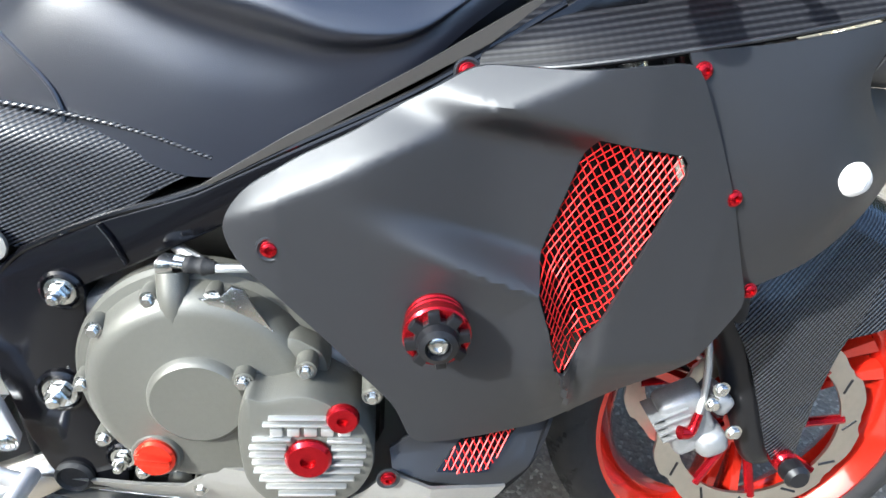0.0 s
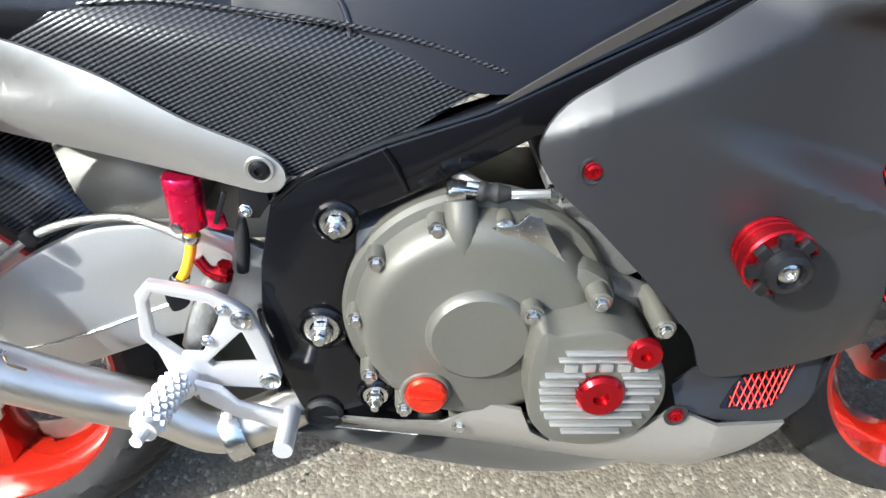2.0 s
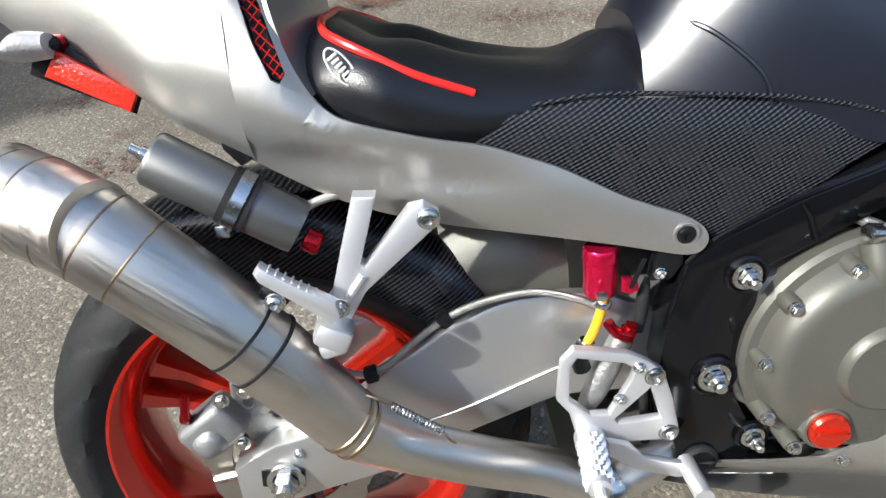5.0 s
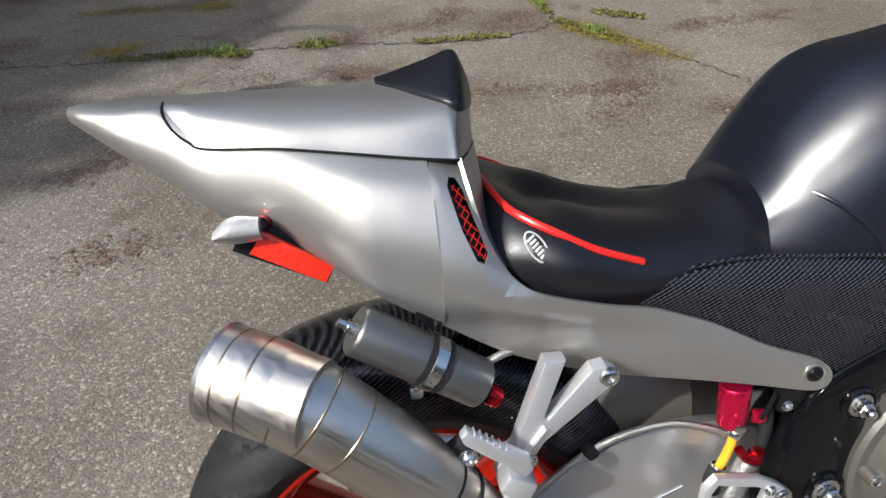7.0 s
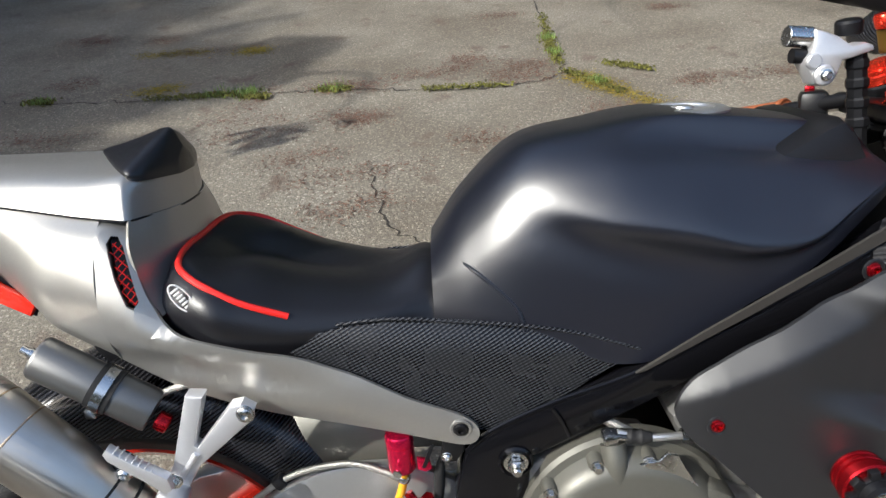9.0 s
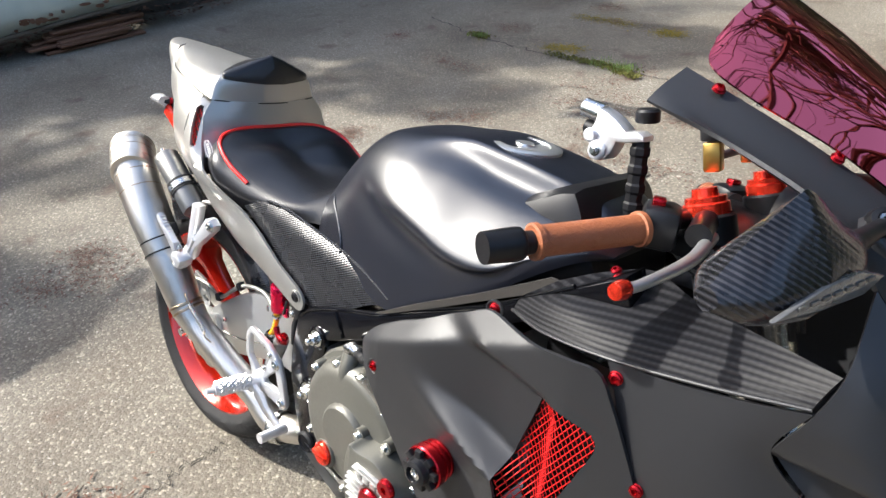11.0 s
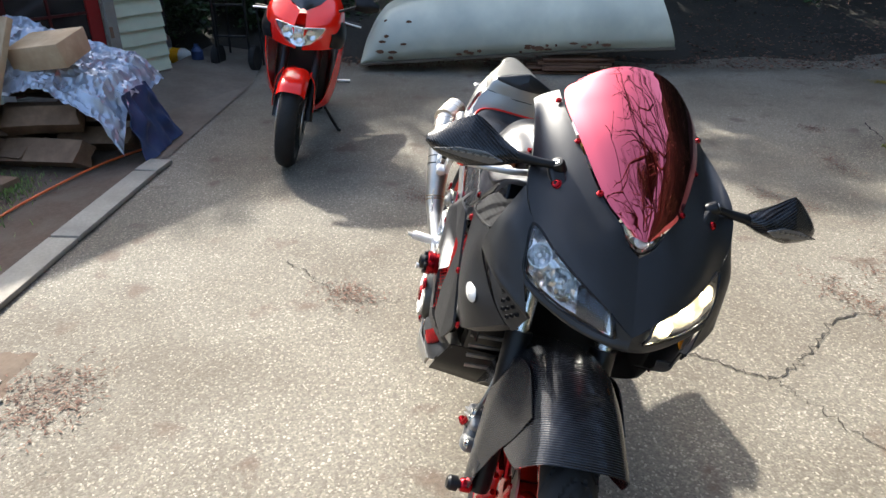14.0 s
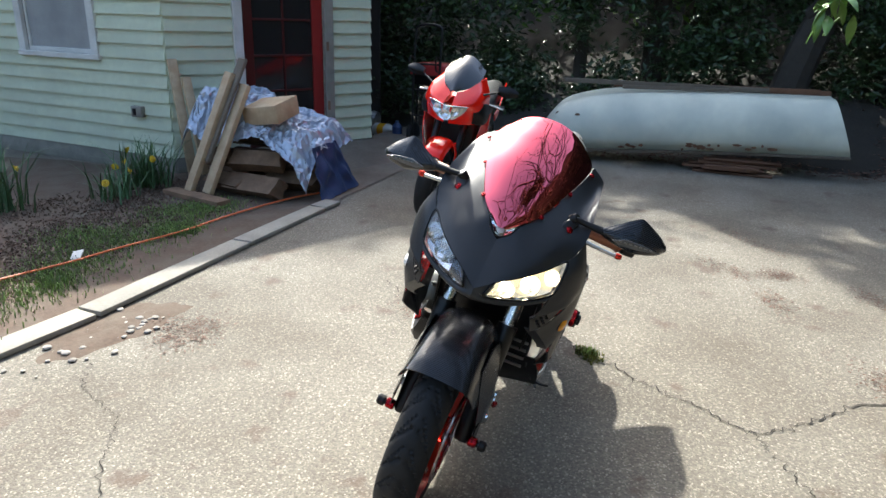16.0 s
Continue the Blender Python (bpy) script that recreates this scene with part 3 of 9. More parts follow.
door = thing("door_1", "red glazed house door standing in an open white doorway", "door", mr_)
# right stile in plain door red, the rest in the red darkened for shade
for at, size, mt, nm in (((0.68, -0.02, 1.15), (0.09, 0.05, 2.2), M_TRIM, "door_trim"), ((1.67, -0.02, 1.15), (0.10, 0.06, 2.2), M_BOARD, "door_trim"), ((1.57, 0.03, 1.19), (0.13, 0.04, 2.05), M_REDDOOR, "stile"), ((0.80, 0.03, 1.19), (0.10, 0.04, 2.05), M_SHADEDRED, "stile"), ((1.18, 0.03, 0.28), (0.66, 0.04, 0.22), M_SHADEDRED, "rail"), ((1.18, 0.03, 2.16), (0.66, 0.04, 0.10), M_SHADEDRED, "rail")):
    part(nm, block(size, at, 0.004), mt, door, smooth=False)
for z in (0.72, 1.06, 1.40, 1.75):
    part("muntin", block((0.66, 0.02, 0.022), (1.18, 0.026, z), 0.003), M_SHADEDRED, door, smooth=False)
part("muntin", block((0.022, 0.02, 1.8), (1.18, 0.027, 1.25), 0.003), M_SHADEDRED, door, smooth=False)
for z in (0.55, 1.15):
    part("hinge", block((0.03, 0.012, 0.09), (1.645, -0.05, z), 0.002), M_LOG, door, smooth=False)
part("door_glass", block((0.70, 0.006, 1.9), (1.18, 0.032, 1.22), 0), mat("dark_glass", (0.02, 0.018, 0.018), 0.08, 0.0), door, smooth=False)
door["kind"] = "structure"
outlet = thing("wall_outlet", "grey weatherproof outlet box on the siding", "outlet", mf @ pose(0.37, 0.04, 0.56))
part("box", block((0.13, 0.05, 0.10), (0, 0, 0), 0.006), M_CONCRETE, outlet)
part("socket", block((0.04, 0.012, 0.06), (0.02, 0.026, 0), 0.003), M_PLASTIC, outlet)
rf = bmesh.new()
ring = [(-2.60, -3.66), (-2.74, -3.52), (-4.68, -2.40), (-6.6, -2.9), (-8.0, -6.0), (-5.0, -9.0), (-3.2, -8.7)]
lo, hi = [rf.verts.new((x, y, 2.30)) for x, y in ring], [rf.verts.new((x, y, 2.38)) for x, y in ring]
rf.faces.new(lo[::-1])
rf.faces.new(hi)
for i in range(len(ring)):
    rf.faces.new((lo[i - 1], lo[i], hi[i], hi[i - 1]))
tagged(part("roof", rf, M_TRIM, smooth=False), "overhanging eave of the house roof", "roof", kind="structure")
# added wall, its colour stands for the unlit room
inner = part("wall_3", block((0.1, 3.2, 3.0), (0, 0, 1.5), 0), M_UNLITROOM, smooth=False)
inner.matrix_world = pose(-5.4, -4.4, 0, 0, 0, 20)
tagged(inner, "added wall inside the house, coloured as an unlit room", "wall", kind="structure")

# ---- planting bed and its edging ----
bed = bmesh.new()
pts = spline([(0.9, -2.05), (0.4, -2.02), (-0.6, -1.97), (-2.3, -1.86), (-3.0, -2.0), (-3.4, -2.8), (-2.75, -3.60), (-2.6, -5.5), (-1.0, -6.5), (1.0, -6.0), (1.6, -4.0)], 60, True)
ring = [bed.verts.new((x, y, 0.012)) for x, y in pts]
top = bed.verts.new((-1.0, -3.6, 0.03))
for i in range(len(ring)):
    bed.faces.new((ring[i - 1], ring[i], top))
bmesh.ops.subdivide_edges(bed, edges=bed.edges[:], cuts=5, use_grid_fill=True)
for v in bed.verts:
    v.co.z += 0.010 * noise.noise(v.co * 3.1) + 0.008 * noise.noise(v.co * 11) + 0.006
tagged(part("planting_bed", bed, M_SOIL), "dark bare soil planting bed", "soil", kind="structure")

edge = thing("garden_edging", "weathered grey wooden edging boards along the bed", "edging")
for a, b in (((0.95, -2.06), (-0.02, -1.93)), ((-0.03, -1.925), (-1.25, -1.875)), ((-1.255, -1.87), (-2.20, -1.825)), ((-2.21, -1.825), (-2.42, -1.80))):
    d = Vector((b[0] - a[0], b[1] - a[1]))
    part("edging_board", block((d.length - 0.004, 0.145, 0.028), ((a[0] + b[0]) / 2, (a[1] + b[1]) / 2, 0.020), 0.005, (0.6, 0.3, math.degrees(math.atan2(d.y, d.x)))), M_BOARD, edge)
pad = bmesh.new()
vs = [pad.verts.new(p) for p in ((-2.45, -1.80, 0.01), (-4.6, -1.72, 0.012), (-6.4, -1.9, 0.02), (-6.6, -2.6, 0.05), (-4.55, -2.55, 0.15), (-3.2, -3.3, 0.15), (-2.8, -2.6, 0.02))]
pad.faces.new(vs)
bmesh.ops.triangulate(pad, faces=pad.faces[:])
tagged(part("concrete_pad", pad, mat("dirt_stained_concrete", (0.15, 0.125, 0.10), 0.92, 0.0, 0.3, 25, 0.5, 120, color2=(0.095, 0.072, 0.052), patch=3), smooth=False), "stained concrete path to the door", "path", kind="structure")

# loose soil washed out over the asphalt beyond the edging
wash = bmesh.new()
rings = []
for f in (0.0, 0.2, 0.4, 0.55, 0.7, 0.8, 0.9, 1.0, 1.15):
    ring = []
    for k in range(48):
        a = 2 * math.pi * k / 48
        w = 1 + 0.30 * noise.noise(Vector((math.cos(a) * 1.6, math.sin(a) * 1.6, 3))) + 0.10 * noise.noise(Vector((math.cos(a) * 6, math.sin(a) * 6, 1)))
        x, y = 0.46 * f * w * math.cos(a), 0.20 * f * w * math.sin(a)
        ring.append(wash.verts.new((0.02 + x, -1.70 - 0.18 * x + y, 0.013 * max(0.0, 1 - f) ** 0.8 - 0.004 * f + 0.010 * noise.noise(Vector((x * 9, y * 9, 2))) * (1 - 0.6 * f))))
    rings.append(ring)
for r0, r1 in zip(rings[:-1], rings[1:]):
    for k in range(48):
        wash.faces.new((r0[k - 1], r1[k - 1], r1[k], r0[k]))
tagged(part("soil_patch", wash, M_SOIL), "brown soil washed out onto the asphalt", "soil", kind="structure")

# stones in the bed
RND = random.Random(5)
def stone(x, y, r, z=0.02):
    bm = bmesh.new()
    bmesh.ops.create_icosphere(bm, subdivisions=2, radius=r)
    o = Vector((RND.random() * 9, RND.random() * 9, 0))
    for v in bm.verts:
        v.co *= 1 + 0.28 * noise.noise(v.co / r * 0.9 + o)
        v.co.z *= 0.42
    ob = part("stone", bm, M_STONE)
    ob.matrix_world = pose(x, y, z + r * 0.2, 0, 0, RND.uniform(0, 360))
    tagged(ob, "pale rounded stone lying in the soil", "stone", "stones of the bed")
for x, y, n, sp in ((0.10, -1.73, 30, 0.20), (-1.62, -3.02, 16, 0.20), (-0.87, -2.95, 18, 0.35), (-0.4, -3.0, 9, 0.3), (-1.2, -2.9, 9, 0.3), (0.0, -1.62, 6, 0.14)):
    for _ in range(n):
        stone(x + RND.gauss(0, sp), y + RND.gauss(0, sp * 0.45), RND.uniform(0.010, 0.034) * (0.62 if y > -2 else 1.0), 0.004)


def blades(name, spots, count, h, w, material, label, bend=0.5, spread=0.3):
    vs, fs = [], []
    for _ in range(count):
        x, y, r = RND.choice(spots)
        x, y = x + RND.gauss(0, r * spread * 1.6), y + RND.gauss(0, r * spread * 1.6)
        a, hh, b = RND.uniform(0, 6.28), h * RND.uniform(0.5, 1.2), RND.uniform(0.1, bend)
        d, n = Vector((math.cos(a), math.sin(a), 0)), Vector((-math.sin(a), math.cos(a), 0)) * w
        k = len(vs)
        for t in (0, 0.4, 0.75):
            c = Vector((x, y, 0.015 + hh * t * (1 - 0.25 * b * t))) + d * hh * b * t * t
            vs += [c - n * (1 - t * 0.6), c + n * (1 - t * 0.6)]
        vs.append(Vector((x, y, 0.015 + hh * (1 - 0.35 * b))) + d * hh * b)
        fs += [(k, k + 1, k + 3, k + 2), (k + 2, k + 3, k + 5, k + 4), (k + 4, k + 5, k + 6)]
    return mesh_from(name, vs, fs, material)


grass_spots = [(-0.5, -2.55, 0.32), (-0.2, -2.45, 0.28), (0.2, -2.50, 0.30), (-1.0, -2.62, 0.36), (-1.6, -2.68, 0.30), (-0.9, -2.85, 0.3), (0.5, -2.55, 0.32), (-1.9, -2.6, 0.25), (0.75, -2.42, 0.22), (-1.3, -2.42, 0.16)]
tagged(blades("grass", grass_spots, 14000, 0.042, 0.0036, M_GRASS, ""), "thin patchy green grass on the soil", "grass", kind="stuff")
M_DAFF = mat("daffodil_leaf", (0.075, 0.15, 0.055), 0.5, 0.0, 0.2, 20, island=0.35)
for x, y, n, h in ((-2.2, -3.45, 150, 0.42), (-1.75, -3.4, 60, 0.32), (-1.15, -3.85, 90, 0.55)):
    p = thing("daffodil_plant", "green strap-leaved daffodil clump with yellow flowers", "plant", pose(x, y, 0.02), "daffodils by the house")
    lv = blades("leaves", [(0, 0, 0.16)], n, h, 0.007, M_DAFF, "", 0.9, 0.35)
    lv.parent = p
    for k in range(3):
        a = RND.uniform(0, 6.28)
        part("flower", turned([(0, 0), (0.012, 0.004), (0.030, 0.010), (0.028, 0.012), (0.012, 0.012), (0.013, 0.028), (0.010, 0.028), (0, 0.010)], 10, (0.14 * math.cos(a), 0.14 * math.sin(a), h * RND.uniform(0.5, 0.8)), (math.cos(a), math.sin(a), 0.4)), mat("yellow_petal", (0.75, 0.48, 0.02), 0.5), p, "yellow flower")

# orange cord
tagged(part("extension_cord", tube([(1.2, -2.95, 0.03), (0.4, -2.78, 0.045), (-0.16, -2.636, 0.045), (-0.5, -2.52, 0.045), (-0.785, -2.456, 0.045), (-1.25, -2.33, 0.042), (-1.703, -2.274, 0.040), (-2.3, -2.13, 0.038), (-2.88, -1.90, 0.022), (-3.05, -1.98, 0.02), (-3.0, -2.2, 0.03)], 0.0075, 8, 90), M_CORD), "orange extension cord lying on the soil", "cord")
tagged(part("paper_scrap", block((0.10, 0.06, 0.012), (-0.588, -2.566, 0.05), 0.004, (10, 14, 30)), M_TRIM), "crumpled white scrap of paper on the grass", "paper")

# ---- wood pile with tarp, planks ----
pile = thing("firewood_pile", "stack of split brown firewood beside the house", "firewood")
for k, (x, y, z, L, tz) in enumerate(((-2.30, -2.45, 0.11, 0.50, 84), (-2.60, -2.25, 0.11, 0.46, 95), (-2.36, -2.72, 0.10, 0.40, 80), (-2.42, -2.48, 0.30, 0.44, 92), (-2.66, -2.25, 0.30, 0.44, 84), (-2.50, -2.78, 0.28, 0.42, 98), (-2.95, -2.75, 0.12, 0.44, 88), (-2.72, -2.60, 0.47, 0.44, 90), (-2.95, -2.85, 0.40, 0.46, 84), (-2.75, -2.95, 0.48, 0.40, 80), (-2.95, -2.50, 0.12, 0.44, 80), (-2.80, -2.95, 0.12, 0.44, 80))):
    n = RND.choice((4, 5, 5, 6))
    ring = [(RND.uniform(0.105, 0.145) * math.cos(a), RND.uniform(0.080, 0.105) * math.sin(a)) for a in [2 * math.pi * (q + RND.uniform(-0.2, 0.2)) / n for q in range(n)]]
    bm = slab(ring, -L / 2, L / 2, 0.008)
    bmesh.ops.subdivide_edges(bm, edges=bm.edges[:], cuts=1, use_grid_fill=True)
    for v in bm.verts:
        v.co *= 1 + 0.16 * noise.noise(v.co * 14 + Vector((k, 0, 0)))
    bm.transform(Matrix.Translation((x, y, z)) @ pose(0, 0, 0, 0, RND.uniform(-20, 20), tz - 90 + RND.uniform(-12, 12)))
    part("log", bm, M_LOG, pile)
tarp_g = []
for i in range(100):
    row = []
    for j in range(130):
        u, v = i / 99, j / 129
        x, y = -3.20 + 0.94 * u, -3.20 + 1.20 * v
        z = 0.84 - 0.36 * v ** 1.3
        over = max(0, (u - 0.66) / 0.34)
        z -= (0.24 + 0.10 * math.sin(v * 7.0)) * over ** 1.5
        z -= 0.30 * max(0, (0.10 - v) / 0.10) ** 1.3 + 0.10 * max(0, (v - 0.9) / 0.1)
        p = Vector((x, y, 0))
        nz = noise.noise(p * 4 + Vector((0, 0, 1))) * 0.07 + (0.5 - abs(noise.noise(p * 8 + Vector((0, 0, 4))))) * 0.055 + (0.5 - abs(noise.noise(p * 19 + Vector((3, 0, 4))))) * 0.030 + (0.5 - abs(noise.noise(p * 34 + Vector((7, 1, 4))))) * 0.020 + noise.noise(p * 60) * 0.004
        row.append((x + nz * 0.5 - 0.06 * over, y + nz * 0.6, z + nz - 0.03))
    tarp_g.append(row)
tarp = thing("tarp", "crumpled silver tarp with blue underside over firewood", "tarp")
part("cover_sheet", thicken(grid_bm(tarp_g), 0.003), M_TARP, tarp)
blue = []
for i in range(24):
    row = []
    for j in range(20):
        u, v = i / 23, j / 19
        x, y = -2.85 + 0.42 * u + 0.05 * v, -1.98 + 0.10 * v
        nz = noise.noise(Vector((x * 14, v * 3, 2))) * 0.05
        row.append((x - 0.25 * v * (1 - u), y + nz + 0.10 * max(0, v - 0.8), 0.44 - 0.42 * v))
    blue.append(row)
part("flap", thicken(grid_bm(blue), 0.003), M_TARPBLUE, tarp, "hanging dark blue underside")
bl0 = block((0.26, 0.40, 0.15), (0, 0, 0), 0.014)
for v in bl0.verts:
    v.co *= 1 + 0.10 * noise.noise(v.co * 6)
wb = part("wood_block", bl0, M_WOOD)
wb.matrix_world = pose(-2.52, -2.40, 0.70, 8, 14, -14)
tagged(wb, "fresh cut pale wood block on the tarp", "wood")


def plank(a, b, w, t, material, label, roll=0):
    d = Vector(b) - Vector(a)
    bm = block((w, t, d.length), (0, 0, d.length / 2), 0.004)
    ob = part("plank", bm, material)
    ob.matrix_world = Matrix.Translation(a) @ d.to_track_quat("Z", "Y").to_matrix().to_4x4() @ pose(0, 0, 0, 0, 0, roll)
    tagged(ob, label, "plank", "planks against the house")


plank((-2.10, -2.94, 0.06), (-2.46, -2.72, 0.99), 0.095, 0.045, M_WOOD, "weathered pine plank leaning on the pile", 8)
plank((-2.10, -2.76, 0.06), (-2.46, -2.585, 0.90), 0.10, 0.045, M_WOOD, "weathered pine plank leaning on the pile", 8)
plank((-2.21, -2.84, 0.30), (-2.52, -2.63, 1.10), 0.15, 0.025, M_OLDWOOD, "old grey board leaning between two planks", 0)
plank((-2.62, -3.30, 0.05), (-2.72, -3.50, 1.05), 0.085, 0.03, M_WOOD, "pale plank standing against the siding", 0)
plank((-2.70, -3.22, 0.05), (-2.76, -3.40, 0.90), 0.085, 0.03, M_WOOD, "pale plank standing against the siding", 0)
base = part("plank", block((0.13, 0.66, 0.055), (-2.00, -2.80, 0.045), 0.005, (0, 0, -14)), M_LOG)
tagged(base, "dark grey base board lying on the soil", "plank")

# ---- upturned boat ----
def boat():
    m = pose(-5.55, 0.98, 0.0, 0, 0, 0)
    b = thing("boat", "upturned white wooden dinghy with flaking paint, propped on its side", "boat", m)
    # along y from the bow to the transom; the hull leans on its edge with the bottom towards the yard
    st = [(-1.72, 0.08, 0.12, 0.01, 0.04), (-1.66, 0.09, 0.28, 0.03, 0.10), (-1.53, 0.10, 0.50, 0.06, 0.20), (-1.35, 0.11, 0.63, 0.09, 0.28), (-0.9, 0.14, 0.73, 0.11, 0.34), (-0.1, 0.19, 0.775, 0.12, 0.38), (0.7, 0.23, 0.795, 0.10, 0.36), (1.32, 0.26, 0.80, 0.06, 0.32)]
    rows = []
    for y, z0, z1, bulge, back in st:
        h = z1 - z0
        k = 0.20 * max(0.0, (y - 0.7) / 0.62)
        rows.append([(0.28, y + k, z0), (0.28 + bulge * 0.8, y + 0.8 * k, z0 + 0.2 * h), (0.22 + bulge, y + 0.4 * k, z0 + 0.6 * h), (0.10 + bulge * 0.5, y + 0.08 * k, z0 + 0.95 * h), (-0.05, y, z1), (-0.05 - back, y, z1 + 0.02)])
    part("hull", sheet(rows, 44, 26, 0.015), M_HULLPAINT, b, "pale flaking hull paint")
    part("gunwale", tube([(0.30, y + 0.20 * max(0.0, (y - 0.7) / 0.62), z0 - 0.01) for y, z0, *_ in st], 0.016, 8, 40), M_OLDWOOD, b, "worn wooden gunwale")
    part("transom", slab([(0.27, 0.28), (0.32, 0.42), (0.27, 0.60), (0.11, 0.76), (-0.05, 0.785), (-0.35, 0.80), (-0.35, 0.28)], 1.295, 1.315, 0.004), M_HULLPAINT, b)
    rnd = random.Random(3)
    for k in range(30):
        y = rnd.choice((-1.55, -1.45, -1.35, 0.05, 0.2, -0.6, 0.6)) + rnd.gauss(0, 0.09)
        i = np.interp(y, [s[0] for s in st], [s[1] for s in st])
        z1 = np.interp(y, [s[0] for s in st], [s[2] for s in st])
        bl = np.interp(y, [s[0] for s in st], [s[3] for s in st])
        f = min(0.85, rnd.choice((0.03, 0.06, 0.1)) + rnd.random() * (0.8 if y < -1.2 else 0.06))
        z = i + (z1 - i) * f
        prof = spline([(0.28, 0), (0.28 + bl * 0.8, 0.2), (0.22 + bl, 0.6), (0.10 + bl * 0.5, 0.95), (-0.05, 1.0)], 60)
        x = float(np.interp(f, prof[:, 1], prof[:, 0])) + 0.012
        w, h = rnd.uniform(0.008, 0.045), rnd.uniform(0.005, 0.016)
        n = 9
        pts = [(y + w * (1 + 0.4 * rnd.random()) * math.cos(a), z + h * (1 + 0.5 * rnd.random()) * math.sin(a)) for a in np.linspace(0, 6.28, n, endpoint=False)]
        part("bare_patch", slab(pts, x - 0.004, x + 0.006, 0, "yz"), M_RUSTWOOD, b, "bare brown patch of flaked paint", smooth=False)
boat()
for k, (a, b, w) in enumerate((((-5.5, -0.45, 0.845), (-5.65, 1.7, 0.835), 0.05), ((-5.62, 0.1, 0.825), (-5.72, 2.2, 0.838), 0.06), ((-5.5, 0.2, 0.805), (-5.6, 1.3, 0.820), 0.04), ((-5.75, 0.4, 0.825), (-5.72, 2.3, 0.832), 0.05))):
    d = Vector(b) - Vector(a)
    ob = part("lumber", block((w, 0.022, d.length), (0, 0, d.length / 2), 0.003), M_RUSTWOOD if k % 2 else M_OLDWOOD)
    ob.matrix_world = Matrix.Translation(a) @ d.to_track_quat("Z", "X").to_matrix().to_4x4()
    tagged(ob, "thin weathered lath lying on the upturned boat", "lumber", "laths on the boat")
RND = random.Random(21)
for k in range(14):
    ob = part("board", block((0.10, RND.uniform(0.5, 0.85), 0.02), (0, 0, 0), 0.003), M_RUSTWOOD)
    ob.matrix_world = pose(-5.25 + RND.uniform(-0.14, 0.10), 1.42 + RND.uniform(-0.1, 0.1), 0.012 + 0.021 * (k // 2), RND.uniform(-1, 1), 0, RND.uniform(-6, 6))
    tagged(ob, "short brown board stacked beneath the boat", "board", "board stack")

# ---- ivy, shrubs, trees ----
RND = random.Random(9)
spots = []
for k in range(230):
    y = -4.6 + 12.5 * RND.random()
    x = -7.6 - 0.10 * y * 0 + RND.gauss(0, 0.25) - (0.5 if y > 0 else 0)
    spots.append((x, y, 0.15 + 2.6 * RND.random(), 0.42))
ivy = leaf_cloud("ivy_hedge", spots, 62000, 0.050, M_LEAF, None, RND, 0.6)
tagged(ivy, "dense dark green ivy over the back of the yard", "ivy", kind="stuff")
spots = [(-6.35 + RND.gauss(0, 0.15), -2.6 - 0.5 * RND.random(), 0.2 + 2.2 * RND.random(), 0.25) for _ in range(30)] + [(-6.9, -1.6 + RND.gauss(0, 0.5), 0.2 + RND.random() * 0.6, 0.3) for _ in range(20)]
tagged(leaf_cloud("ivy_patch", spots, 6000, 0.040, M_LEAF, None, RND, 0.6), "dark ivy climbing beside the house wall", "ivy", kind="stuff")
spots = [(-9.0 + RND.gauss(0, 0.6), -5 + 12 * RND.random(), 1.6 + 3.6 * RND.random(), 0.8) for _ in range(80)]
tagged(leaf_cloud("far_foliage", spots, 16000, 0.075, M_LEAFB, None, RND, 0.5), "sunlit yellow-green foliage behind the hedge", "foliage", kind="stuff")
bank = bmesh.new()
bmesh.ops.create_grid(bank, x_segments=40, y_segments=60, size=1)
for v in bank.verts:
    x, y = -9.3 + v.co.x * 3.6, 1.5 + v.co.y * 12
    toe = -5.9 - 0.7 * noise.noise(Vector((y * 0.6, 0, 0)))
    v.co = Vector((x, y, -0.05 + max(0, toe - x) * 0.30 + 0.07 * noise.noise(Vector((x * 2, y * 2, 0))) + 0.03 * noise.noise(Vector((x * 7, y * 7, 3)))))
# soil colour darkened to hold the shade under the hedge
tagged(part("earth_bank", bank, mat("shaded_bank_soil", (0.030, 0.024, 0.017), 0.95, 0.0, 0.5, 30, 1.0, 60, color2=(0.018, 0.016, 0.011))), "leaf-littered earth bank at the yard's edge, coloured dark for shade", "soil", kind="structure")
vs, fs = [], []
for _ in range(5000):
    y = RND.uniform(-1.0, 7.0)
    x = -5.3 - abs(RND.gauss(0, 1.3)) - max(0, 0.0)
    z = 0.03 + max(0, -6.0 - x) * 0.30
    s, a = RND.uniform(0.012, 0.035), RND.uniform(0, 6.28)
    k = len(vs)
    for i in range(4):
        vs.append((x + s * math.cos(a + i * 1.57) * (1 if i % 2 else 0.5), y + s * math.sin(a + i * 1.57) * (1 if i % 2 else 0.5), z + RND.uniform(0, 0.02)))
    fs.append((k, k + 1, k + 2, k + 3))
tagged(mesh_from("leaf_litter", vs, fs, M_NEEDLE), "brown fallen leaves on the dark soil", "leaves", kind="stuff")


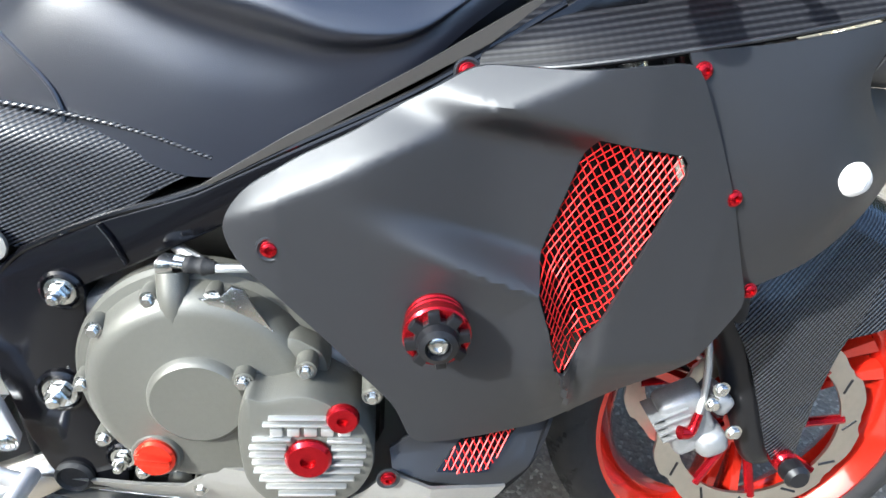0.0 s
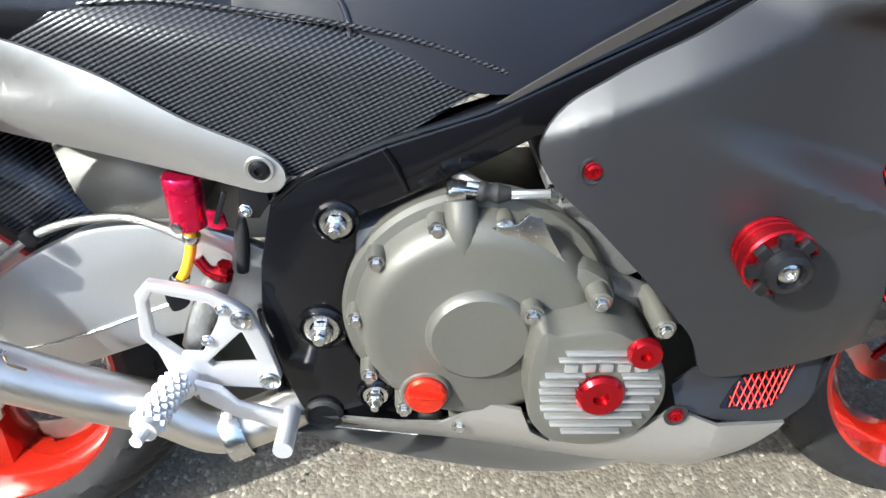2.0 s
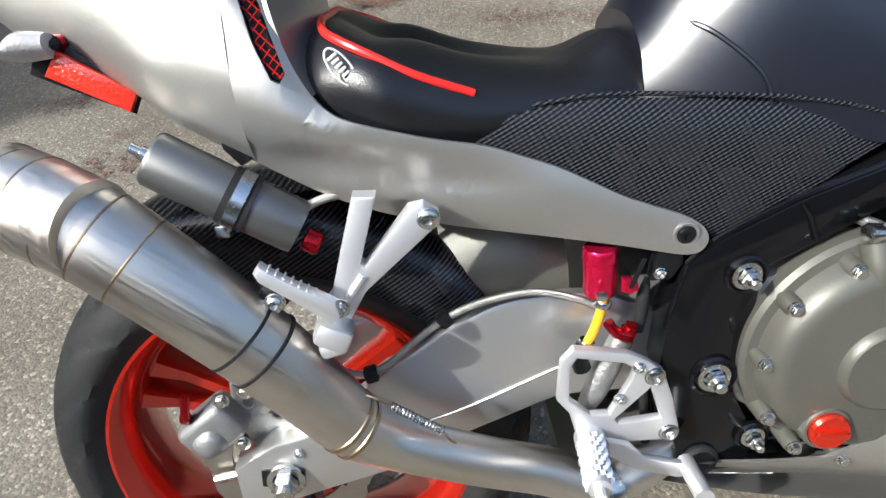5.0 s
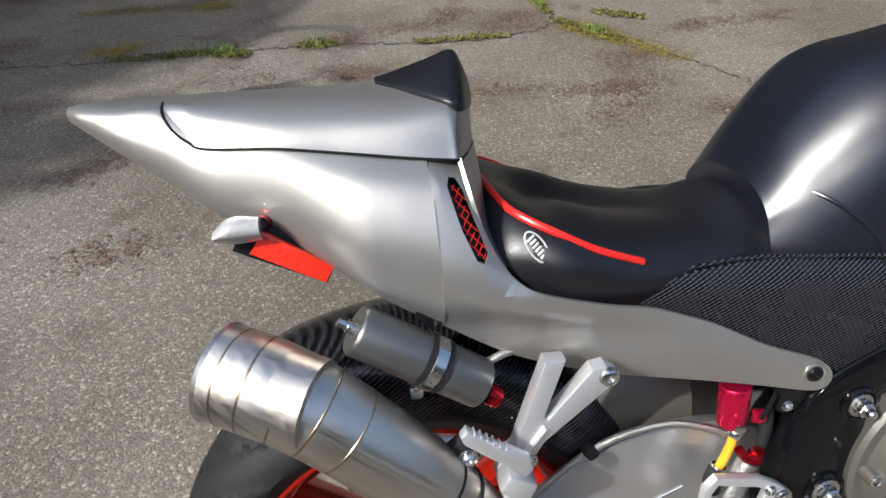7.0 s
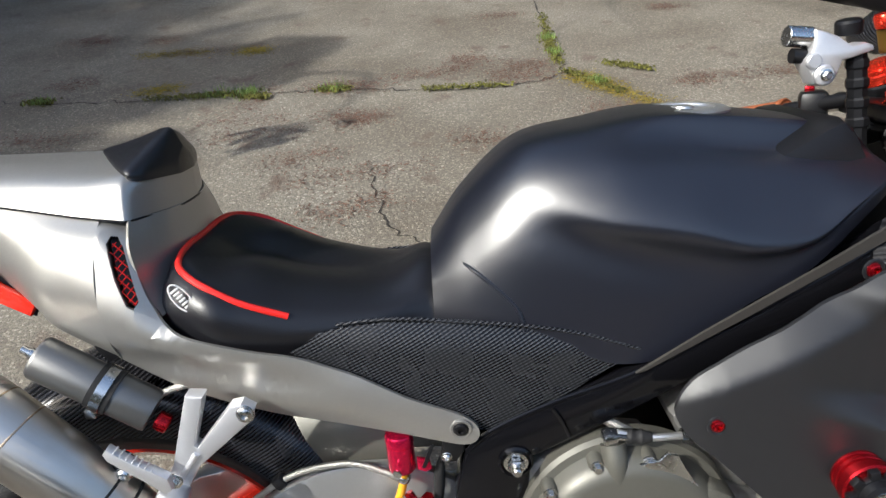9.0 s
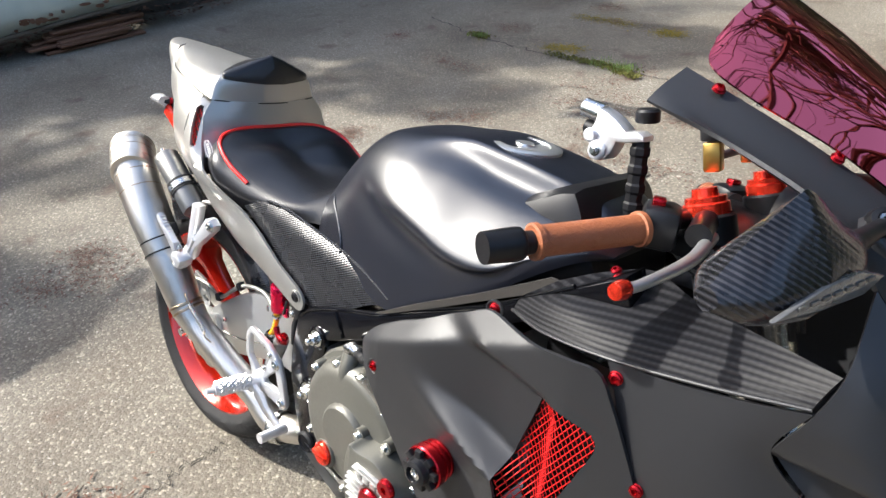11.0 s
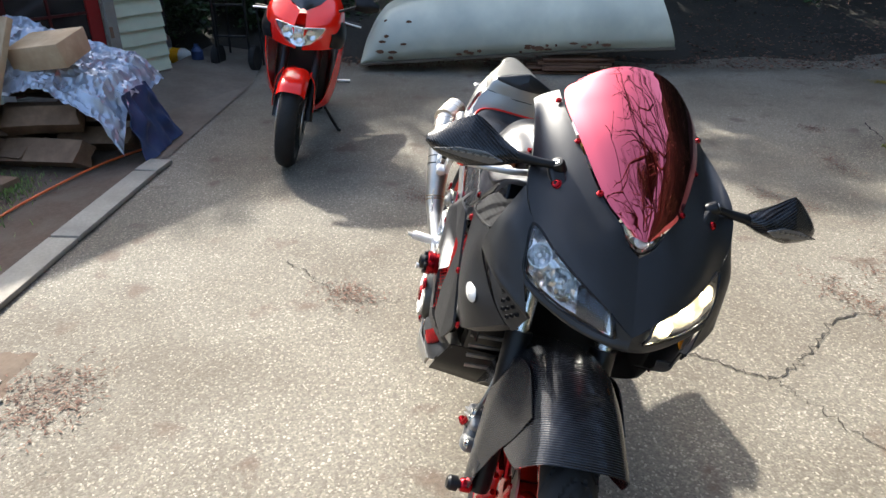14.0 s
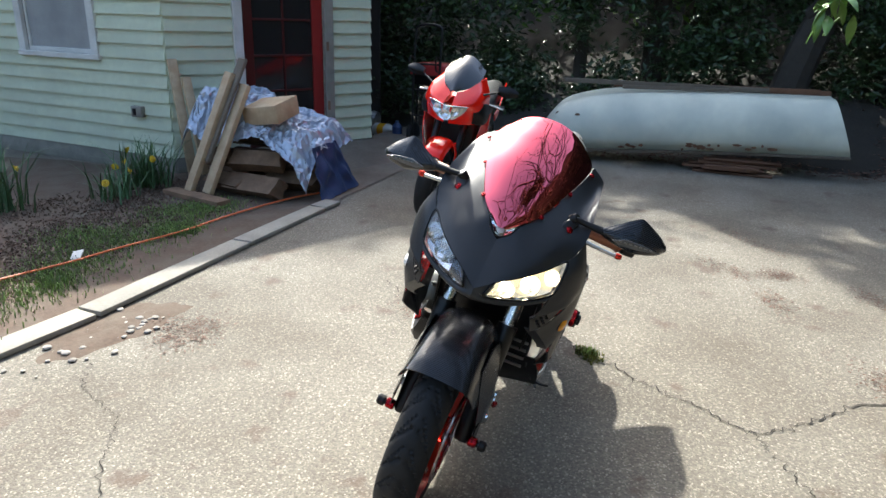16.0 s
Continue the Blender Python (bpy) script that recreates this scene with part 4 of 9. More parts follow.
def tree(x, y, h, r, lean, crown, count, leaf, material, label, rnd):
    t = thing("tree", label, "tree", pose(x, y, 0), "trees behind the yard")
    top = Vector((lean[0], lean[1], h))
    trunk = [tube([(0, 0, -0.1), (lean[0] * 0.2, lean[1] * 0.2, h * 0.35), (lean[0] * 0.6, lean[1] * 0.6, h * 0.7), tuple(top)], [r * 1.25, r, r * 0.7, r * 0.3], 10, 16)]
    for k in range(6):
        f = rnd.uniform(0.35, 0.9)
        p = Vector((lean[0] * f * f, lean[1] * f * f, h * f))
        a = rnd.uniform(0, 6.28)
        q = p + Vector((math.cos(a) * h * 0.28, math.sin(a) * h * 0.28, h * 0.16))
        trunk.append(tube([tuple(p), tuple((p + q) / 2 + Vector((0, 0, 0.12))), tuple(q)], [r * 0.45, r * 0.3, r * 0.12], 7, 8))
    part("trunk", join(*trunk), M_BARK, t)
    cs = []
    for _ in range(34):
        d = Vector((rnd.gauss(0, 1), rnd.gauss(0, 1), rnd.gauss(0, 0.7))).normalized() * rnd.random() ** 0.5
        cs.append((top.x + d.x * crown, top.y + d.y * crown, top.z + d.z * crown * 0.7, crown * 0.24))
    leaf_cloud("crown", cs, count, leaf, material, t, rnd, 0.45)


RND = random.Random(31)
tree(-7.6, 2.0, 4.6, 0.20, (-0.9, 2.2), 2.0, 9000, 0.085, M_LEAF, "dark leaning broadleaf tree above the boat", RND)
tree(-7.9, -0.6, 4.4, 0.09, (-1.2, 0.0), 1.9, 7000, 0.08, M_LEAF, "thin dark tree in the hedge", RND)
tree(-8.8, 5.2, 5.0, 0.22, (-0.4, 0.6), 2.4, 9000, 0.09, M_LEAF, "dark broadleaf tree at the yard's edge", RND)
# added for its shadow on the yard; the crown itself is out of view
tree(-9.9, -4.2, 5.2, 0.20, (0.2, 0.3), 2.2, 8000, 0.085, M_LEAF, "dark broadleaf tree behind the house, added to shade the yard", RND)
tree(-10.5, 1.0, 6.2, 0.24, (0.1, 0.2), 2.8, 9000, 0.10, M_LEAF, "tall dark broadleaf tree", RND)
# another unseen crown, placed so that its shadow reaches the far asphalt
tree(-8.5, 0.4, 4.4, 0.16, (0.4, 0.1), 1.8, 9000, 0.085, M_LEAF, "dark broadleaf tree behind the boat, added to shade the yard", RND)


def bare_tree(x, y, h, r, lean, rnd):
    t = thing("tree", "bare-limbed tree with many thin spreading branches", "tree", pose(x, y, 0), "bare trees across the drive")
    limbs = []
    def grow(p, d, length, rad, depth):
        q = p + d * length
        m = (p + q) / 2 + Vector((rnd.gauss(0, 1), rnd.gauss(0, 1), rnd.gauss(0, 0.6))) * length * 0.07
        limbs.append(tube([tuple(p), tuple(m), tuple(q)], [rad, rad * 0.85, rad * 0.62], 5 if depth > 1 else 8, 5, False))
        if depth < 5:
            for _ in range(3 if depth < 3 else 2):
                e = (d + Vector((rnd.gauss(0, 0.55), rnd.gauss(0, 0.55), rnd.gauss(0.08, 0.35)))).normalized()
                grow(q, e, length * rnd.uniform(0.62, 0.85), rad * 0.58, depth + 1)
    grow(Vector((0, 0, -0.1)), Vector((*lean, 1)).normalized(), h * 0.30, r, 0)
    part("trunk", join(*limbs), M_BARK, t)


bare_tree(3.0, 6.6, 9.5, 0.19, (-0.25, -0.55), RND)
bare_tree(5.0, 3.6, 9.0, 0.17, (-0.40, -0.20), RND)
bare_tree(3.3, 5.2, 9.5, 0.17, (-0.45, -0.75), RND)
tree(4.4, 7.2, 8.0, 0.25, (-1.9, -2.0), 2.5, 9000, 0.10, M_LEAF, "tall dark evergreen tree across the drive", RND)
bare_tree(6.5, -2.6, 8.0, 0.18, (-0.15, 0.1), RND)
# added ring in wood-shade colour; its height shapes reflections and skylight on each side
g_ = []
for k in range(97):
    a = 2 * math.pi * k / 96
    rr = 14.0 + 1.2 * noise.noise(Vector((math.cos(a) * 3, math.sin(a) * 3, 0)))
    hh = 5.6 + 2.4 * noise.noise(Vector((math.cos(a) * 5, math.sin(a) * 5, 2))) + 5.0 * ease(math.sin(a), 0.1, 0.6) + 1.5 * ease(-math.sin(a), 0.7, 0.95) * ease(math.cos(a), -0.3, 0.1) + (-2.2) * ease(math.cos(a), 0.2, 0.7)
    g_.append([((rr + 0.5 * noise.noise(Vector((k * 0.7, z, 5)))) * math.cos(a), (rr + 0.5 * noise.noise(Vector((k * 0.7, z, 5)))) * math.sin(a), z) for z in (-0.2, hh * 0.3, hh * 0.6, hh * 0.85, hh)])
tagged(part("backdrop", grid_bm(g_), mat("deep_wood_shade", (0.016, 0.024, 0.010), 0.95, 0.0, 0.5, 3)), "shade-coloured sheet standing in for woods round the yard", "woods", kind="structure")
cs = []
for k in range(420):
    a = RND.uniform(0, 6.28)
    cs.append((13.2 * math.cos(a), 13.2 * math.sin(a), 0.4 + (2.6 if a < 0.7 or a > 5.6 else 9.0 if a < 2.9 else 5.0) * RND.random(), 0.9))
tagged(leaf_cloud("wood_edge_foliage", cs, 16000, 0.16, M_LEAF, None, RND, 0.5), "dark foliage along the edge of the wood", "foliage", kind="stuff")

# hanging branch with large leaves
br = thing("leafy_branch", "hanging twig with long bright green leaves", "branch", pose(-2.7, 1.62, 1.56))
part("twig", tube([(-3.75, -0.9, 2.6), (-2.6, -0.5, 2.35), (-1.2, -0.1, 1.5), (-0.3, 0, 0.55), (0, 0, 0.12), (0.02, 0, 0)], [0.035, 0.026, 0.016, 0.008, 0.004, 0.003], 7, 30), M_BARK, br)
for k in range(17):
    a, d = RND.uniform(0, 6.28), RND.uniform(0.2, 1.1)
    L = RND.uniform(0.13, 0.20)
    bm = bmesh.new()
    g_ = []
    for i in range(7):
        t = i / 6
        w = 0.030 * math.sin(math.pi * min(0.98, t * 0.94 + 0.03))
        g_.append([(-w, L * t, -0.10 * t * t * d), (0, L * t, 0.008 - 0.10 * t * t * d), (w, L * t, -0.10 * t * t * d)])
    lf = part("leaf", grid_bm(g_), M_LEAFB, br)
    lf.matrix_local = pose(RND.gauss(0, 0.05), RND.gauss(0, 0.07), RND.uniform(-0.02, 0.16), RND.uniform(-60, 5), 0, math.degrees(a))

# ---- by the hedge: hand truck, red crate, blower, jugs ----
ht = thing("hand_truck", "black steel two-wheeled hand truck", "hand truck", pose(-5.25, -2.02, 0, 0, 0, -8))
for y in (-0.17, 0.17):
    part("upright", tube([(0, y, 0.06), (0, y, 0.7), (-0.05, y, 1.25)], 0.014, 10, 12), M_PLASTIC, ht)
    part("wheel", turned([(0, -0.025), (0.07, -0.025), (0.12, -0.03), (0.13, -0.02), (0.13, 0.02), (0.12, 0.03), (0.07, 0.025), (0, 0.025)], 24, (-0.06, y * 1.15, 0.13), (0, 1, 0)), M_RUBBER, ht)
    part("grip_loop", tube([(-0.04, y, 1.0), (0.08, y, 1.03), (0.09, y, 0.90), (-0.02, y, 0.86)], 0.011, 8, 16), M_PLASTIC, ht)
part("top_loop", tube([(-0.05, -0.17, 1.25), (-0.06, -0.15, 1.36), (-0.06, 0, 1.39), (-0.06, 0.15, 1.36), (-0.05, 0.17, 1.25)], 0.014, 10, 24), M_PLASTIC, ht)
for z in (0.35, 0.65, 0.95):
    part("crossbar", tube([(0, -0.17, z), (0, 0.17, z)], 0.011, 8, 4), M_PLASTIC, ht)
part("toe_plate", block((0.24, 0.36, 0.008), (0.13, 0, 0.012), 0.002), M_PLASTIC, ht)
cb = thing("grill", "red lidded portable grill on a stand behind the hand truck", "grill", pose(-5.75, -2.02, -0.06, 0, 0, 80))
part("lid", hull([(-0.30, [(0, 0.93), (0.12, 0.92), (0.17, 0.86)]), (-0.26, [(0, 1.0), (0.14, 0.98), (0.20, 0.86)]), (0.26, [(0, 1.0), (0.14, 0.98), (0.20, 0.86)]), (0.30, [(0, 0.93), (0.12, 0.92), (0.17, 0.86)])], 16, 10), mat("faded_red_enamel", (0.30, 0.02, 0.018), 0.4), cb, "faded red enamel lid")
part("bowl", hull([(-0.30, [(0, 0.86), (0.17, 0.855), (0.15, 0.74)]), (0.30, [(0, 0.86), (0.17, 0.855), (0.15, 0.74)])], 6, 8), M_PLASTIC, cb)
for x in (-0.25, 0.25):
    for y in (-0.14, 0.14):
        part("leg", tube([(x * 0.9, y, 0.76), (x, y, 0.06)], 0.012, 8, 4), M_PLASTIC, cb)
jug = thing("jug", "white plastic jug with yellow label lying on the ground", "jug", pose(-5.62, -2.70, 0.085, 0, 0, 65))
part("bottle", turned([(0, -0.15), (0.075, -0.15), (0.082, -0.13), (0.082, 0.06), (0.06, 0.11), (0.025, 0.13), (0.025, 0.16), (0, 0.16)], 24, (0, 0, 0), (1, 0.2, 0)), M_TRIM, jug)
part("label", turned([(0.0835, -0.07), (0.0835, 0.03)], 24, (0, 0, 0), (1, 0.2, 0)), M_YELLOW, jug)
jb = thing("bottle", "dark blue plastic bottle standing by the hedge", "bottle", pose(-5.35, -2.42, 0.02))
part("body", turned([(0, 0), (0.055, 0), (0.06, 0.01), (0.06, 0.17), (0.03, 0.21), (0.022, 0.21), (0.022, 0.24), (0, 0.24)], 20, (0, 0, 0), (0, 0, 1)), M_TARPBLUE, jb)
bl = thing("leaf_blower", "black and grey engine blower with an orange handle on the ground", "tool", pose(-5.75, -3.02, 0.05, 0, 0, 20))
part("engine", block((0.22, 0.18, 0.20), (0, 0, 0.12), 0.03), M_PLASTIC, bl)
part("housing", turned([(0, 0), (0.10, 0), (0.12, 0.03), (0.10, 0.09), (0, 0.10)], 24, (0.08, 0.08, 0.14), (0.4, 1, 0)), M_CAST, bl)
part("handle", tube([(-0.1, 0, 0.22), (-0.06, 0, 0.33), (0.08, 0, 0.34), (0.12, 0, 0.24)], 0.018, 10, 16), M_CORD, bl)

# ---- cracks, moss, needles on the asphalt ----
RND = random.Random(17)


def crack(pts, w):
    p = spline(pts, 14 * len(pts))
    vs, fs = [], []
    for i, (x, y) in enumerate(p):
        d = Vector(p[min(i + 1, len(p) - 1)] - p[max(i - 1, 0)]).normalized()
        n = Vector((-d.y, d.x))
        j = RND.gauss(0, 0.012)
        ww = w * RND.uniform(0.3, 1.3)
        vs += [(x + n.x * (j - ww), y + n.y * (j - ww), 0.004), (x + n.x * (j + ww), y + n.y * (j + ww), 0.004)]
    fs = [(2 * i, 2 * i + 1, 2 * i + 3, 2 * i + 2) for i in range(len(p) - 1)]
    ob = mesh_from("crack", vs, fs, M_CRACK)
    tagged(ob, "dark open crack running through the asphalt", "crack", "cracks in the yard", "structure")


crack([(-0.62, 0.42), (-0.371, 0.712), (-0.25, 0.95), (-0.126, 1.142), (-0.30, 1.38), (-0.508, 1.625), (-0.62, 2.1)], 0.004)
crack([(-0.126, 1.142), (0.0, 1.20), (0.25, 1.32)], 0.0025)
crack([(0.35, -1.55), (0.52, -1.412), (0.60, -1.22), (0.66, -1.12), (0.85, -1.0), (1.15, -0.75)], 0.002)
crack([(-1.05, -0.74), (-0.806, -0.53), (-0.69, -0.42), (-0.667, -0.29), (-0.675, -0.17), (-0.655, -0.05)], 0.0028)
crack([(-3.4, 3.45), (-2.65, 3.227), (-2.036, 3.157), (-1.42, 3.147), (-0.83, 3.109), (-0.366, 3.024), (0.067, 3.0), (0.38, 3.17), (0.38, 3.62), (0.42, 4.2), (0.40, 6.0)], 0.006)
crack([(0.40, 3.20), (0.63, 2.79), (0.84, 2.46), (1.02, 2.1), (1.1, 1.6)], 0.004)


def litter(name, paths, count, size, spread, material, label, category, h=0.012, long=1.0, base=0.005):
    vs, fs = [], []
    for _ in range(count):
        pth = RND.choice(paths)
        i = RND.randrange(len(pth) - 1)
        t = RND.random()
        x = pth[i][0] + (pth[i + 1][0] - pth[i][0]) * t + RND.gauss(0, spread)
        y = pth[i][1] + (pth[i + 1][1] - pth[i][1]) * t + RND.gauss(0, spread)
        s, a = size * RND.uniform(0.5, 1.5), RND.uniform(0, 6.28)
        k = len(vs)
        for i4 in range(4):
            b = a + i4 * math.pi / 2
            f = long if i4 % 2 == 0 else 0.35
            vs.append((x + s * f * math.cos(b), y + s * f * math.sin(b), base + RND.uniform(0, h)))
        fs += [(k, k + 1, k + 2), (k, k + 2, k + 3)]
    tagged(mesh_from(name, vs, fs, material), label, category, kind="stuff")


litter("moss", [[(-2.75, 3.25), (-2.6, 3.22)], [(-2.0, 3.16), (-1.45, 3.15)], [(-1.75, 3.16), (-1.35, 3.14)], [(-1.45, 3.12), (-1.28, 3.06)], [(-1.0, 3.13), (-0.83, 3.11)], [(-0.40, 3.03), (0.07, 3.0)], [(0.38, 3.3), (0.38, 3.9)], [(0.38, 3.3), (0.42, 4.4)], [(0.40, 3.18), (0.63, 2.80)], [(0.64, 3.26), (0.86, 3.10)], [(-0.55, 0.45), (-0.48, 0.52)]], 4200, 0.008, 0.022, M_MOSS, "yellow-green moss along the cracks", "moss", 0.02)
blades_spots = [(-1.6, 3.16, 0.10), (-1.45, 3.15, 0.10), (-1.40, 3.14, 0.06), (-0.92, 3.12, 0.08), (0.38, 3.5, 0.05), (0.39, 3.8, 0.05), (-2.65, 3.22, 0.06), (-0.52, 0.47, 0.05), (0.55, 2.95, 0.05)]
tagged(blades("crack_grass", blades_spots, 700, 0.035, 0.002, M_GRASS, ""), "small grass tufts in the cracks", "grass", kind="stuff")
litter("pine_needles", [[(-0.76, -0.47), (-0.69, -0.37)], [(-1.98, 0.05), (-1.86, 0.1)], [(-1.36, 2.9), (-1.33, 3.3)], [(-0.95, 2.75), (-0.6, 2.70)], [(-0.25, 2.35), (0.05, 2.30)], [(-1.5, 2.5), (-1.0, 2.6)], [(0.0, 3.10), (0.35, 3.12)], [(-0.3, 3.3), (0.0, 3.5)], [(-1.9, 1.9), (-1.6, 2.1)], [(-2.2, 1.0), (-1.9, 1.3)], [(0.45, 2.7), (0.6, 2.3)], [(-1.1, 2.2), (-0.8, 2.3)], [(-1.9, -0.2), (-1.7, 0.1)], [(-0.9, 1.7), (-0.5, 1.8)], [(-0.15, -1.5), (0.1, -1.35)], [(-0.2, -1.35), (0.05, -1.25)], [(-1.0, 2.0), (-0.4, 2.1)], [(-3.0, 1.2), (-2.4, 1.6)], [(0.2, 1.9), (0.5, 2.1)]] + [[(x_, y_), (x_ + RND.uniform(-0.5, 0.5), y_ + RND.uniform(-0.12, 0.12))] for x_, y_ in [(RND.uniform(-3.4, 1.4), RND.uniform(1.3, 4.6)) for _ in range(26)]], 15000, 0.0065, 0.06, M_NEEDLE, "drifts of brown fallen needles and twigs", "needles", 0.002, 1.6)
litter("gravel", [[(-3, -1.5), (1.5, -0.4)], [(-2, 1), (1.5, 2.5)], [(-3, 3), (2, 4)], [(0, -1.5), (2, 0.6)], [(-2.5, -1), (0, 0.6)]], 5000, 0.006, 0.5, M_STONE, "loose pale grit on the asphalt", "gravel", 0.004, 0.6)

litter("soil_crumbs", [[(-2.4, -3.2), (-0.5, -3.1)], [(-0.5, -3.1), (1.2, -3.3)], [(-1.8, -2.7), (0.6, -2.7)], [(-1.6, -3.6), (0.5, -3.9)]], 9000, 0.010, 0.17, M_SOIL, "crumbs of dark soil and bark on the bed", "soil", 0.020, 1.0, 0.028)
litter("bark_chips", [[(-2.4, -3.2), (-0.5, -3.1)], [(-0.5, -3.1), (1.2, -3.3)], [(-1.8, -2.6), (0.6, -2.6)]], 2500, 0.008, 0.16, M_NEEDLE, "brown bark chips strewn on the soil", "bark chips", 0.016, 1.0, 0.030)

litter("yellow_moss", [[(0.42, 3.12), (0.56, 2.92)], [(0.48, 3.05), (0.64, 2.80)], [(0.60, 2.85), (0.84, 2.50)], [(-2.1, 3.3), (-1.9, 3.35)], [(-4.86, 4.47), (-4.78, 4.55)], [(-4.4, 4.3), (-4.1, 4.42)], [(-2.4, 4.08), (-1.9, 4.05)], [(-1.65, 4.02), (-1.5, 4.0)]], 5500, 0.008, 0.05, M_YMOSS, "flat yellow-green moss on the asphalt", "moss", 0.004)

# ---- the motorcycle, in its own upright metres: x ahead, y to its left, z up ----
LEAN = pose(0.0051, 0.0664, 0.0144, -12.548, -0.314, 1.039) @ Matrix.Scale(1.0222, 4)
bike = thing("motorcycle", "matte black and silver sport motorcycle leaning on its side stand", "motorcycle", LEAN)


def lerp(x, *knots):
    return float(np.interp(x, [k[0] for k in knots], [k[1] for k in knots]))


def line_side(x, z, x0, z0, x1, z1):
    """Distance of (x, z) above the line from the first to the second point."""
    d = math.hypot(x1 - x0, z1 - z0)
    return ((x1 - x0) * (z - z0) - (z1 - z0) * (x - x0)) / d


# fuel tank
TANK = [
    (-0.262, [(0, 0.800), (0.030, 0.799), (0.050, 0.795), (0.068, 0.788), (0.082, 0.779), (0.094, 0.765), (0.099, 0.752), (0.106, 0.730), (0.110, 0.700)]),
    (-0.215, [(0, 0.862), (0.040, 0.860), (0.062, 0.854), (0.081, 0.842), (0.097, 0.824), (0.109, 0.803), (0.118, 0.782), (0.125, 0.752), (0.130, 0.708)]),
    (-0.140, [(0, 0.922), (0.050, 0.920), (0.076, 0.914), (0.098, 0.901), (0.116, 0.881), (0.129, 0.856), (0.1370, 0.828), (0.143, 0.788), (0.147, 0.705)]),
    (-0.050, [(0, 0.938), (0.050, 0.937), (0.078, 0.932), (0.106, 0.917), (0.136, 0.890), (0.163, 0.844), (0.150, 0.810), (0.155, 0.756), (0.157, 0.668)]),
    (0.030, [(0, 0.947), (0.055, 0.946), (0.074, 0.941), (0.088, 0.918), (0.128, 0.892), (0.176, 0.832), (0.157, 0.794), (0.158, 0.745), (0.159, 0.680)]),
    (0.100, [(0, 0.941), (0.055, 0.940), (0.072, 0.935), (0.084, 0.906), (0.125, 0.884), (0.179, 0.815), (0.165, 0.788), (0.162, 0.760), (0.161, 0.733)]),
    (0.165, [(0, 0.933), (0.055, 0.932), (0.070, 0.927), (0.082, 0.899), (0.122, 0.880), (0.172, 0.818), (0.167, 0.802), (0.166, 0.786), (0.164, 0.770)]),
    (0.220, [(0, 0.924), (0.052, 0.922), (0.066, 0.917), (0.078, 0.896), (0.112, 0.882), (0.152, 0.848), (0.156, 0.839), (0.156, 0.828), (0.154, 0.816)]),
    (0.270, [(0, 0.904), (0.045, 0.902), (0.060, 0.897), (0.072, 0.888), (0.098, 0.880), (0.125, 0.868), (0.130, 0.864), (0.131, 0.858), (0.130, 0.850)]),
    (0.300, [(0, 0.868), (0.040, 0.866), (0.055, 0.864), (0.065, 0.863), (0.080, 0.862), (0.090, 0.861), (0.092, 0.860), (0.092, 0.858), (0.088, 0.856)]),
]
part("fuel_tank", hull(TANK, 84, 54), M_TANK, bike, "matte black tank cover with fine grain")
# filler cap
cap = part("filler_cap", turned([(0.058, -0.004), (0.058, 0.003), (0.052, 0.006), (0.040, 0.006), (0.038, 0.0035), (0.015, 0.0035), (0.014, 0.007), (0, 0.007)], 36, (0.075, 0, 0.9395), (0.02, 0, 1)), M_ALU, bike, "satin silver filler cap")

# seat
SEAT = [
    (-0.592, [(0, 0.802), (0.05, 0.802), (0.095, 0.796), (0.128, 0.780), (0.136, 0.758)]),
    (-0.566, [(0, 0.825), (0.065, 0.826), (0.118, 0.819), (0.153, 0.787), (0.156, 0.748)]),
    (-0.52, [(0, 0.798), (0.08, 0.807), (0.152, 0.800), (0.176, 0.768), (0.158, 0.712)]),
    (-0.48, [(0, 0.786), (0.08, 0.800), (0.152, 0.781), (0.170, 0.748), (0.156, 0.706)]),
    (-0.42, [(0, 0.768), (0.07, 0.777), (0.135, 0.762), (0.156, 0.736), (0.146, 0.703)]),
    (-0.33, [(0, 0.762), (0.06, 0.760), (0.100, 0.752), (0.126, 0.740), (0.132, 0.715)]),
    (-0.275, [(0, 0.781), (0.045, 0.776), (0.080, 0.760), (0.100, 0.742), (0.110, 0.720)]),
    (-0.243, [(0, 0.770), (0.04, 0.765), (0.070, 0.750), (0.090, 0.738), (0.10, 0.722)]),
]
seat = part("seat", hull(SEAT, 48, 26), M_SEAT, bike, "black vinyl seat with red piping")
half = [(-0.432, -0.150, 0.756), (-0.483, -0.157, 0.779), (-0.524, -0.153, 0.802), (-0.548, -0.139, 0.814), (-0.562, -0.117, 0.821), (-0.568, -0.075, 0.827), (-0.569, 0, 0.827)]
part("piping", tube(half + [(x, -y, z) for x, y, z in half[-2::-1]], 0.0042, 10, 110), M_PIPING, seat, "bright red piping")
bm_ = pose(-0.546, -0.1655, 0.794, -18, 58, 0)
bd = [tube([(0.019 * math.cos(a), 0, 0.0085 * math.sin(a)) for a in np.linspace(0, 2 * math.pi, 20, endpoint=False)], 0.0010, 6, 40, closed=True)]
badge = part("seat_badge", bd[0], M_BADGE, seat, "white embroidered oval badge")
badge.matrix_local = bm_
for k in range(6):
    part("badge_bar", block((0.0026, 0.0016, 0.008 if k else 0.010), (-0.0115 + 0.0046 * k, 0, 0), 0.0005), M_BADGE, badge)

